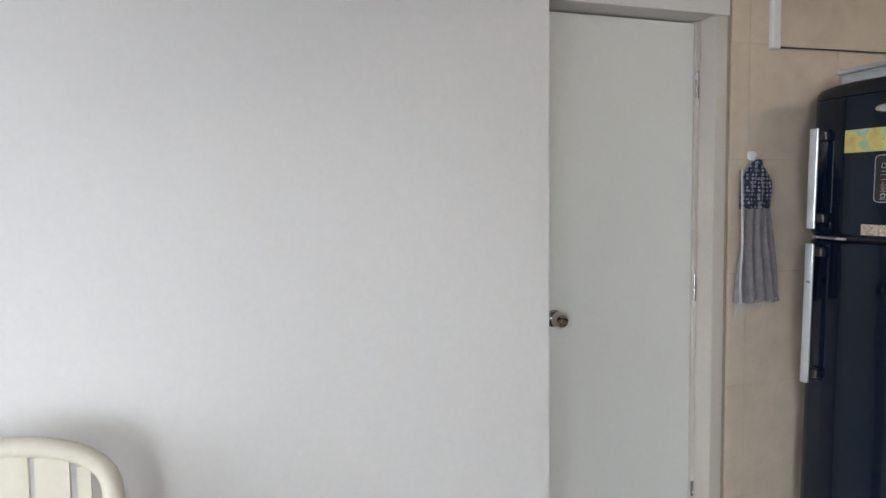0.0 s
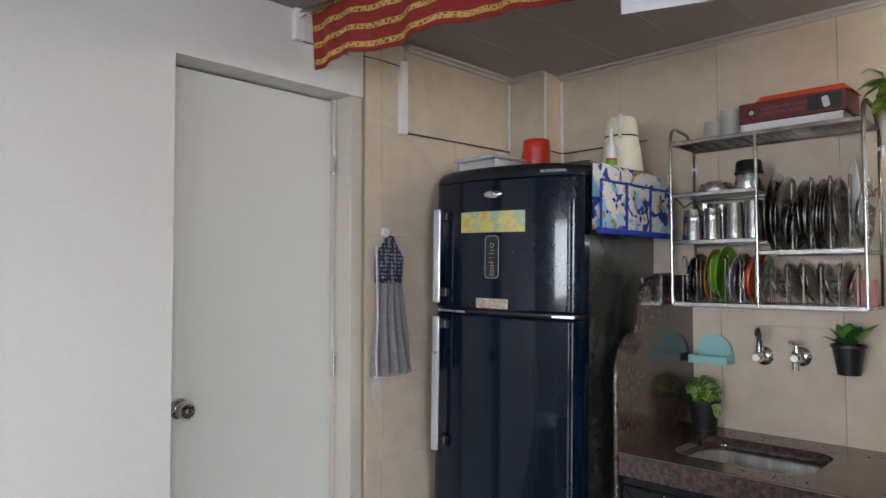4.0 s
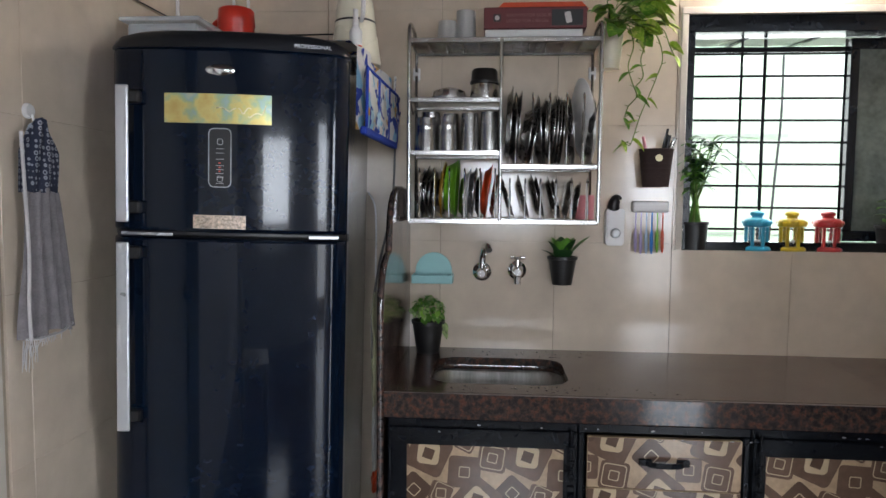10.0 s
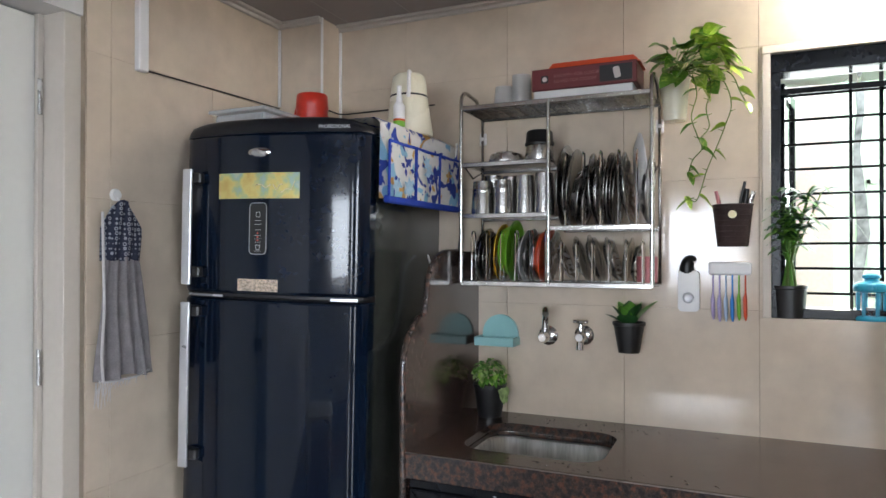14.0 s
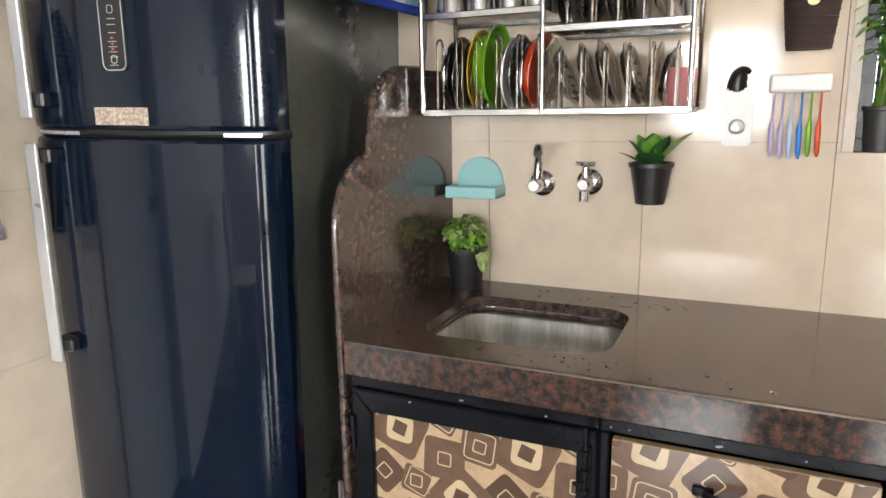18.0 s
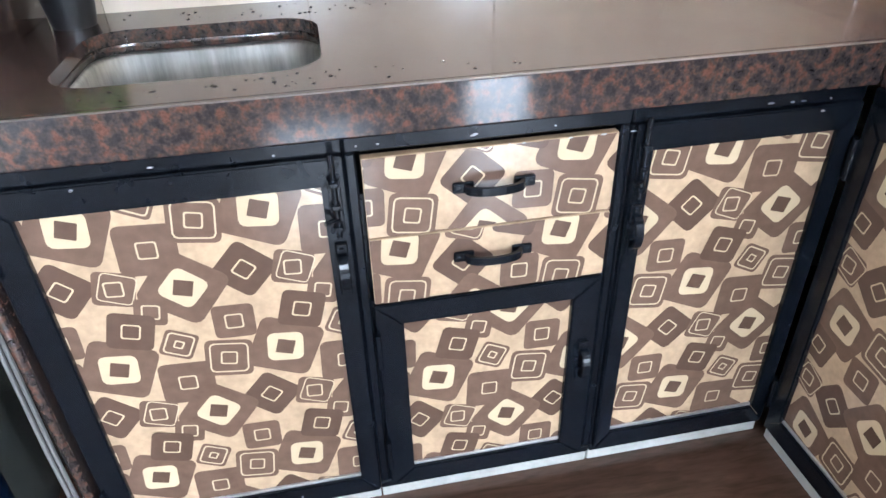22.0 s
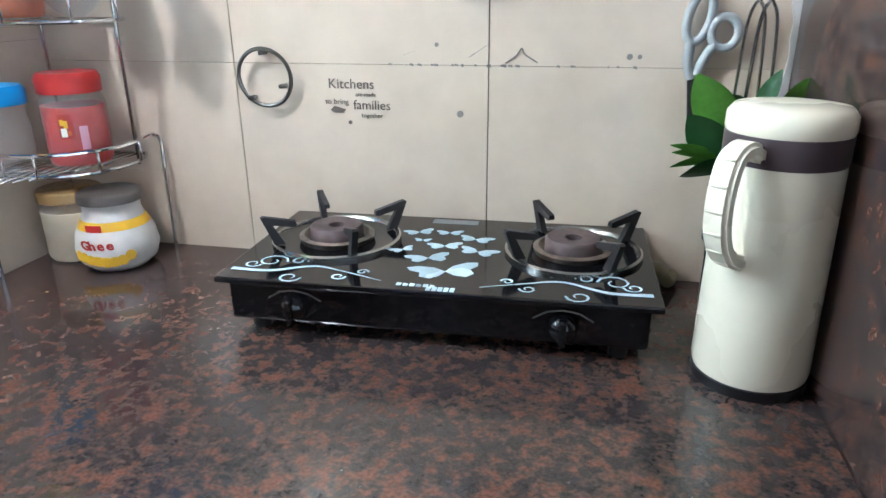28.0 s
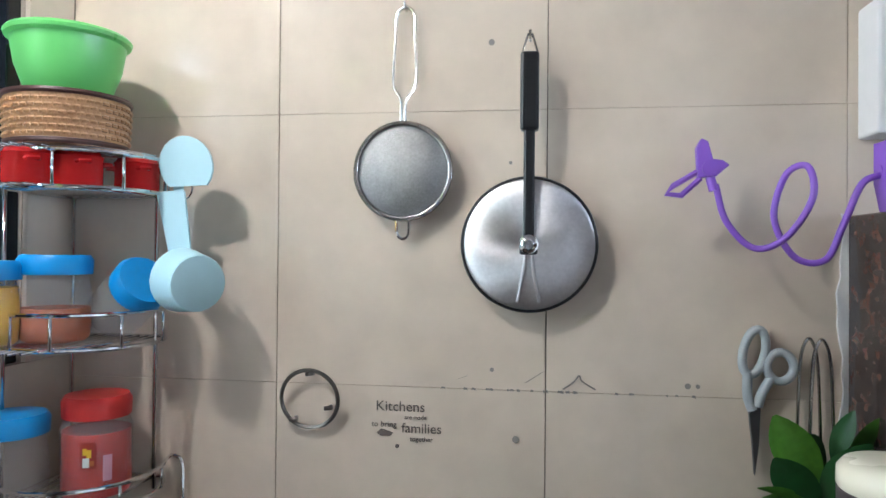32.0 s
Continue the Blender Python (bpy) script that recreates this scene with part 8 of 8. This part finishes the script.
# ---- on the fridge ----
FT = FL + 1.7180
CLEAR = material("cloudy_clear_plastic", (0.72, 0.78, 0.84), 0.2, var=0.06, alpha=0.45)
bx = thing("plastic_container", pose(2.52, 1.955, FT - 0.0020, 0, 0, -90), "clear plastic food container with a flat lid", "container")
bm = bmesh.new()
box(bm, -0.095, 0.095, -0.08, 0.08, 0, 0.062, 0.012, 2)
part("tub", bm, CLEAR, bx)
bm = bmesh.new()
box(bm, -0.108, 0.108, -0.095, 0.095, 0.062, 0.074, 0.005, 2)
part("lid", bm, CLEAR, bx)
bm = bmesh.new()
for k, x in enumerate((-0.08, -0.02, 0.04)):
    box(bm, x, x + 0.05, -0.06, 0.05, 0.008, 0.045, 0.003, 1)
part("contents", bm, WHITEP, bx, "white packets inside")
jug = thing("jug", pose(2.655, 1.838, FT - 0.0035, 0, 0, 165), "red plastic jug standing upside down on the fridge", "jug")
bm = bmesh.new()
lathe(bm, [(0.058, 0), (0.059, 0.006), (0.050, 0.10), (0.053, 0.105), (0.050, 0.148), (0.046, 0.152), (0, 0.152)], 28)
part("jug_body", bm, REDP, jug)
bm = bmesh.new()
tube(bm, smooth_path([(0, -0.052, 0.03), (0.0, -0.078, 0.045), (0.0, -0.078, 0.11), (0.0, -0.048, 0.13)], 6), 0.008, 8)
part("handle", bm, REDP, jug)
th2 = thing("thermos_flask", pose(2.67, 1.492, FT - 0.0100) @ Matrix.Scale(0.92, 4), "cream plastic vacuum flask on the fridge", "thermos")
bm = bmesh.new()
lathe(bm, [(0, 0), (0.078, 0), (0.080, 0.006), (0.063, 0.125), (0.062, 0.13)], 36)
part("flask_body", bm, IVORY, th2)
bm = bmesh.new()
lathe(bm, [(0.0625, 0.128), (0.0635, 0.131), (0.0625, 0.134)], 36)
part("dark_line", bm, BLACKP, th2)
bm = bmesh.new()
lathe(bm, [(0.061, 0.134), (0.059, 0.165), (0.054, 0.195), (0.046, 0.204), (0, 0.206)], 36)
part("cap", bm, IVORY, th2)
bm = bmesh.new()
tube(bm, smooth_path([(-0.055, -0.03, 0.20), (-0.078, -0.04, 0.19), (-0.08, -0.04, 0.14), (-0.064, -0.03, 0.12)], 5), 0.007, 8)
part("pour_lever", bm, WHITEP, th2)
bo = thing("spray_bottle", pose(2.56, 1.468, FT - 0.0105) @ Matrix.Scale(0.86, 4), "small white spray bottle with printed label", "bottle")
bm = bmesh.new()
lathe(bm, [(0, 0), (0.019, 0), (0.02, 0.004), (0.02, 0.082), (0.012, 0.094), (0.009, 0.096)], 20)
part("bottle_body", bm, WHITEP, bo)
bm = bmesh.new()
lathe(bm, [(0.0203, 0.01), (0.0203, 0.03)], 20)
part("green_label", bm, GREENP, bo)
bm = bmesh.new()
lathe(bm, [(0.0204, 0.03), (0.0204, 0.037)], 20)
part("orange_label", bm, ORANGEP, bo)
bm = bmesh.new()
lathe(bm, [(0.011, 0.094), (0.011, 0.11), (0.008, 0.118), (0.008, 0.15), (0, 0.152)], 16)
part("spray_cap", bm, WHITEP, bo)



def floral(name):
    """White cotton with soft blotches of blue leaves, gold and pale blue flowers."""
    m = material(name, (0.68, 0.66, 0.63), 0.9, var=0.06, scale=20, bump=0.3, bump_scale=200)
    nt = m.node_tree
    b = nt.nodes["Principled BSDF"]
    last = b.inputs["Base Color"].links[0].from_socket
    co = [n for n in nt.nodes if n.bl_idname == "ShaderNodeTexCoord"][0]
    for w, scale, lo, col in ((0.0, 16, 0.585, (0.24, 0.46, 0.62)), (3.7, 15, 0.59, (0.52, 0.30, 0.09)), (9.1, 19, 0.565, (0.015, 0.04, 0.28))):
        no = nt.nodes.new("ShaderNodeTexNoise")
        no.noise_dimensions = "4D"
        no.inputs["W"].default_value, no.inputs["Scale"].default_value, no.inputs["Detail"].default_value, no.inputs["Distortion"].default_value = w, scale, 1.5, 0.8
        nt.links.new(co.outputs["Object"], no.inputs["Vector"])
        rm = nt.nodes.new("ShaderNodeMapRange")
        rm.inputs[1].default_value, rm.inputs[2].default_value = lo, lo + 0.025
        nt.links.new(no.outputs[0], rm.inputs[0])
        mx = nt.nodes.new("ShaderNodeMix")
        mx.data_type = "RGBA"
        mx.inputs[7].default_value = (*col, 1)
        nt.links.new(rm.outputs[0], mx.inputs[0])
        nt.links.new(last, mx.inputs[6])
        last = mx.outputs[2]
    nt.links.new(last, b.inputs["Base Color"])
    return m


CREAMC = floral("floral_cotton")
BLUEC = material("royal_blue_binding", (0.012, 0.05, 0.40), 0.8, var=0.15)
LEAFC = material("navy_leaf_print", (0.015, 0.035, 0.26), 0.9)
GOLDC = material("gold_flower_print", (0.50, 0.30, 0.08), 0.9, var=0.3, scale=60)
SKYC = material("pale_blue_flower_print", (0.35, 0.52, 0.66), 0.9, var=0.3)
cov = thing("fridge_cover", FRIDGE @ pose(0.5605, 0.05, 1.7185, 0, 0, 83), "cream floral fridge cover with blue pockets", "cloth")
# local x along the fridge's side, y towards the wall, z up; the cloth hangs on the -y face
CW = 0.465
bm = cloth(lambda u, v: (CW * u, (0.20 - 0.215 * min(1, v / 0.45) if v < 0.45 else -0.018 - 0.012 * math.sin(u * 9)), 0.003 if v < 0.42 else 0.003 - 0.215 * (v - 0.42) / 0.58 + 0.004 * math.sin(u * 12)), 30, 24)
sheet = part("cover_sheet", bm, CREAMC, cov)


def petal(cx, cz, r, n, mat, y, name):
    bm = bmesh.new()
    for k in range(n):
        a = 2 * math.pi * k / n + cx * 40
        poly = turned([(0, 0), (r * 0.45, r * 0.28), (r, 0), (r * 0.45, -r * 0.28)], cx, cz, math.degrees(a))
        f = bm.faces.new([bm.verts.new((x, y, z)) for x, z in poly])
    return part(name, bm, mat, sheet)


random.seed(31)
for k in range(3):
    x0, x1 = 0.008 + 0.153 * k, 0.008 + 0.153 * k + 0.146
    bm = cloth(lambda u, v: (x0 + (x1 - x0) * u, -0.040 - 0.010 * math.sin(u * math.pi) * math.sin(v * 2.6) - 0.003 * math.sin(u * 7 + k), -0.060 - 0.145 * v), 12, 8)
    pk = part("pocket", bm, CREAMC, cov, "cream floral pocket with blue edges")
    for pts in ([(x0, -0.042, -0.059), ((x0 + x1) / 2, -0.044, -0.061), (x1, -0.042, -0.059)], [(x0, -0.042, -0.059), (x0, -0.042, -0.205)], [(x1, -0.042, -0.059), (x1, -0.042, -0.205)]):
        bm = bmesh.new()
        tube(bm, pts, 0.004, 6)
        part("binding", bm, BLUEC, pk)
    for _ in range(5):
        cx, cz = random.uniform(x0 + 0.022, x1 - 0.022), random.uniform(-0.190, -0.080)
        yy = -0.0445 - 0.010 * math.sin((cx - x0) / (x1 - x0) * math.pi) * math.sin((-0.060 - cz) / 0.145 * 2.6) - 0.003
        kind = random.choice((0, 0, 1, 2))
        petal(cx, cz, random.uniform(0.024, 0.038), (3, 5, 6)[kind], (LEAFC, GOLDC, SKYC)[kind], yy - random.uniform(0, 0.0015), ("printed_leaf", "printed_flower", "printed_flower")[kind])
bm = bmesh.new()
box(bm, 0.004, CW, -0.044, -0.026, -0.223, -0.203, 0.004, 1)
part("bottom_band", bm, BLUEC, cov, "royal blue bottom band")
bm = bmesh.new()
tube(bm, [(0.45, -0.03, -0.10), (0.456, -0.034, 0.0)], 0.004, 6)
part("tie", bm, CREAMC, cov)
bm = cloth(lambda u, v: (CW * u, FW + 0.012, 0.0 - 0.16 * v), 8, 4)
part("far_flap", bm, BLUEC, cov, "blue flap on the far side")

# cables and bags in the gap beside the fridge
CABLE = material("grey_cable", (0.16, 0.15, 0.145), 0.6)
bm = bmesh.new()
tube(bm, smooth_path([(2.89, 1.409, 1.58), (2.87, 1.409, 1.44), (2.78, 1.406, 1.33), (2.60, 1.408, 1.20), (2.50, 1.410, 1.08), (2.49, 1.409, 0.95)], 8), 0.0035, 6)
solid("power_cable", bm, CABLE, "grey power cable hanging beside the fridge", "cable")
bm = bmesh.new()
tube(bm, smooth_path([(2.76, 1.470, 1.40), (2.73, 1.446, 1.36), (2.72, 1.440, 1.29), (2.70, 1.437, 1.215), (2.66, 1.430, 1.15), (2.56, 1.410, 1.118)], 8), 0.0028, 6)
solid("white_cable", bm, WHITEP, "thin white cable looped down to the carrier bag", "cable")
for y in (1.402, 1.412):
    bm = bmesh.new()
    tube(bm, [(2.43, y, 0.56), (2.425, y + 0.004, 0.30), (2.425, y + 0.004, FL)], 0.004, 6)
    solid("gas_pipe", bm, CABLE, "thin grey pipe running down beside the cabinet", "pipe", group="pipes beside the fridge")
BAGW = material("white_plastic_bag", (0.55, 0.56, 0.52), 0.4, var=0.2, scale=20, bump=0.8, bump_scale=40)
BAGY = material("yellowish_plastic_bag", (0.42, 0.42, 0.26), 0.4, var=0.3, scale=15, bump=0.8, bump_scale=40)
for z0, z1, mat, lab in ((0.82, 1.125, BAGY, "crumpled yellowish carrier bag stuffed beside the fridge"), (0.635, 0.82, BAGW, "crumpled white carrier bag stuffed beside the fridge"), (0.575, 0.635, ORANGEP, "orange-red plastic bag end below the white bag")):
    bm = bmesh.new()
    random.seed(int(z0 * 100))
    rings = []
    for k in range(9):
        z = z0 + (z1 - z0) * k / 8
        w = 0.009 * math.sin(math.pi * (0.12 + 0.8 * k / 8)) + 0.003 + 0.002 * math.sin(k * 2.1)
        rings.append([bm.verts.new((2.530 + 0.045 * math.cos(a) + random.uniform(-0.006, 0.006), 1.405 + w * math.sin(a) * random.uniform(0.7, 1.1), z + random.uniform(-0.004, 0.004))) for a in [2 * math.pi * i / 12 for i in range(12)]])
    for a, c in zip(rings, rings[1:]):
        for i in range(12):
            bm.faces.new((a[i], a[(i + 1) % 12], c[(i + 1) % 12], c[i]))
    bm.faces.new(rings[0][::-1])
    bm.faces.new(rings[-1])
    solid("carrier_bag", bm, mat, lab, "bag")

# ---- valance and paper under the ceiling ----
def valance_material():
    m = bpy.data.materials.new("red_gold_border_cloth")
    m.use_nodes = True
    nt = m.node_tree
    b = nt.nodes["Principled BSDF"]
    b.inputs["Roughness"].default_value = 0.8
    co = nt.nodes.new("ShaderNodeTexCoord")
    uv = nt.nodes.new("ShaderNodeSeparateXYZ")
    nt.links.new(co.outputs["UV"], uv.inputs[0])

    def math_node(op, a, c):
        n = nt.nodes.new("ShaderNodeMath")
        n.operation = op
        for i, q in enumerate((a, c)):
            if isinstance(q, (int, float)):
                n.inputs[i].default_value = q
            else:
                nt.links.new(q, n.inputs[i])
        return n.outputs[0]
    v = math_node("FRACT", math_node("MULTIPLY", uv.outputs[1], 1 / 0.052), 0)
    band = math_node("MULTIPLY", math_node("GREATER_THAN", v, 0.26), math_node("LESS_THAN", v, 0.58))
    edge = math_node("MULTIPLY", math_node("GREATER_THAN", v, 0.29), math_node("LESS_THAN", v, 0.55))
    vo = nt.nodes.new("ShaderNodeTexVoronoi")
    vo.inputs["Scale"].default_value = 90
    vo.feature = "DISTANCE_TO_EDGE"
    nt.links.new(co.outputs["UV"], vo.inputs["Vector"])
    fig = math_node("LESS_THAN", vo.outputs["Distance"], 0.16)
    no = nt.nodes.new("ShaderNodeTexNoise")
    no.inputs["Scale"].default_value = 60
    nt.links.new(co.outputs["UV"], no.inputs["Vector"])
    red = nt.nodes.new("ShaderNodeValToRGB")
    red.color_ramp.elements[0].color, red.color_ramp.elements[1].color = (0.16, 0.008, 0.006, 1), (0.30, 0.022, 0.012, 1)
    nt.links.new(no.outputs[0], red.inputs[0])
    m1 = nt.nodes.new("ShaderNodeMix")
    m1.data_type = "RGBA"
    m1.inputs[6].default_value, m1.inputs[7].default_value = (0.17, 0.05, 0.012, 1), (0.50, 0.34, 0.085, 1)
    nt.links.new(fig, m1.inputs[0])
    m2 = nt.nodes.new("ShaderNodeMix")
    m2.data_type = "RGBA"
    m2.inputs[6].default_value = (0.45, 0.30, 0.08, 1)
    nt.links.new(edge, m2.inputs[0])
    nt.links.new(m1.outputs[2], m2.inputs[7])
    m3 = nt.nodes.new("ShaderNodeMix")
    m3.data_type = "RGBA"
    nt.links.new(band, m3.inputs[0])
    nt.links.new(red.outputs[0], m3.inputs[6])
    nt.links.new(m2.outputs[2], m3.inputs[7])
    nt.links.new(m3.outputs[2], b.inputs["Base Color"])
    return m


VA, VB = Vector((1.782, 2.055, 0)), Vector((1.91, 1.00, 0))
bm = bmesh.new()
uvl = bm.loops.layers.uv.new("UVMap")
NU, NV = 80, 6
length = (VB - VA).length
grid = []
for j in range(NV + 1):
    row = []
    for i in range(NU + 1):
        u, v = i / NU, j / NV
        sag = 0.010 * math.sin(u * 14 + 0.6) + 0.014 * math.sin(u * 5.2)
        zb = 2.048 + 0.018 * u + sag * (0.3 + 0.7 * u)
        p = VA.lerp(VB, u) + Vector((0.02 * math.sin(u * 23 + 1) * (1 - v * 0.7) + 0.006 * math.sin(u * 61), 0, zb + (2.232 - zb) * v))
        row.append((bm.verts.new(p), (u * length, (p.z - zb))))
    grid.append(row)
for j in range(NV):
    for i in range(NU):
        q = (grid[j][i], grid[j][i + 1], grid[j + 1][i + 1], grid[j + 1][i])
        f = bm.faces.new([a for a, _ in q])
        f.smooth = True
        for loop, (_, uv) in zip(f.loops, q):
            loop[uvl].uv = uv
val = thing("valance", pose(0, 0, 0), "red cloth valance with gold patterned borders", "valance")
cl = part("cloth", bm, valance_material(), val)
md = cl.modifiers.new("thickness", "SOLIDIFY")
md.thickness = 0.0025
bm = bmesh.new()
tube(bm, [VA + Vector((-0.03, 0.01, 2.222)), VB + Vector((0.03, -0.8, 2.222))], 0.004, 6)
part("string", bm, STEEL, val)
bm = bmesh.new()
tube(bm, [(1.752, 2.075, 2.20), (1.752, 2.05, 2.205), (1.765, 2.035, 2.215)], 0.004, 6)
part("nail", bm, DARKST, val)
PAPER = material("white_paper", (0.72, 0.72, 0.74), 0.9, var=0.02)
PENCIL = material("pencil_grey", (0.42, 0.42, 0.44), 0.9)
pp = thing("paper_drawing", pose(1.905, 1.065, 1.982, 0, 0, -84), "white paper with a faint pencil drawing", "paper")
bm = cloth(lambda u, v: (0.228 * u, 0.01 * math.sin(u * 2.4) * v, -0.022 * u + 0.252 * v), 8, 6, 0.0006)
sheetp = part("sheet", bm, PAPER, pp)
bm = bmesh.new()
for r, n in ((0.042, 30), (0.030, 24)):
    tube(bm, [(0.118 + r * math.cos(2 * math.pi * k / n), -0.0012, 0.066 + r * 1.1 * math.sin(2 * math.pi * k / n) + 0.002 * math.sin(k * 2.2)) for k in range(n)], 0.0009, 4, closed=True)
for z in (0.05, 0.07, 0.085, 0.12, 0.135):
    tube(bm, [(0.09, -0.0012, z), (0.115, -0.0012, z + 0.006), (0.145, -0.0012, z)], 0.0008, 4)
part("drawing", bm, PENCIL, sheetp)

# ---- plastic chair by the white wall ----
CHAIRM = material("cream_white_plastic", (0.66, 0.61, 0.50), 0.4, var=0.05)
chair = thing("plastic_chair", pose(-0.004, 1.80, FL), "cream plastic chair with a slatted rounded back", "chair")
bm = bmesh.new()
arch = [(0.205 * math.cos(radians(a)) if abs(math.cos(radians(a))) < 0.999 else 0.205 * math.cos(radians(a)), 0.05, 0.72 + 0.135 * math.sin(radians(a)) ** 0.75) for a in range(0, 181, 10)]
tube(bm, [(0.215, 0.02, 0.42)] + [(x, y, z) for x, y, z in arch] + [(-0.215, 0.02, 0.42)], 0.022, 10)
part("back_frame", bm, CHAIRM, chair)
for x, w in ((-0.142, 0.020), (-0.072, 0.035), (0.012, 0.035), (0.09, 0.034), (0.150, 0.014)):
    bm = bmesh.new()
    top = 0.72 + 0.135 * math.sqrt(max(0.05, 1 - (x / 0.205) ** 2))
    slab(bm, [(x - w, 0.44), (x + w, 0.44), (x + w * 0.95, top - 0.01), (x - w * 0.95, top - 0.01)], 0.038, 0.052)
    part("back_slat", bm, CHAIRM, chair)
bm = bmesh.new()
slab(bm, [(-0.22, 0), (0.22, 0), (0.20, 0.42), (-0.20, 0.42)], 0, 0.02)
bmesh.ops.transform(bm, matrix=pose(0, 0.02, 0.40, 90) @ Matrix.Identity(4), verts=bm.verts)
for v in bm.verts:
    v.co.y = 0.04 - (v.co.y - 0.02) if v.co.y > 0.02 else v.co.y
part("seat", bm, CHAIRM, chair)
for x, y in ((-0.2, -0.36), (0.2, -0.36), (-0.2, 0.02), (0.2, 0.02)):
    bm = bmesh.new()
    tube(bm, [(x * 1.1, y, 0), (x, y, 0.41)], [0.02, 0.026], 8)
    part("leg", bm, CHAIRM, chair)
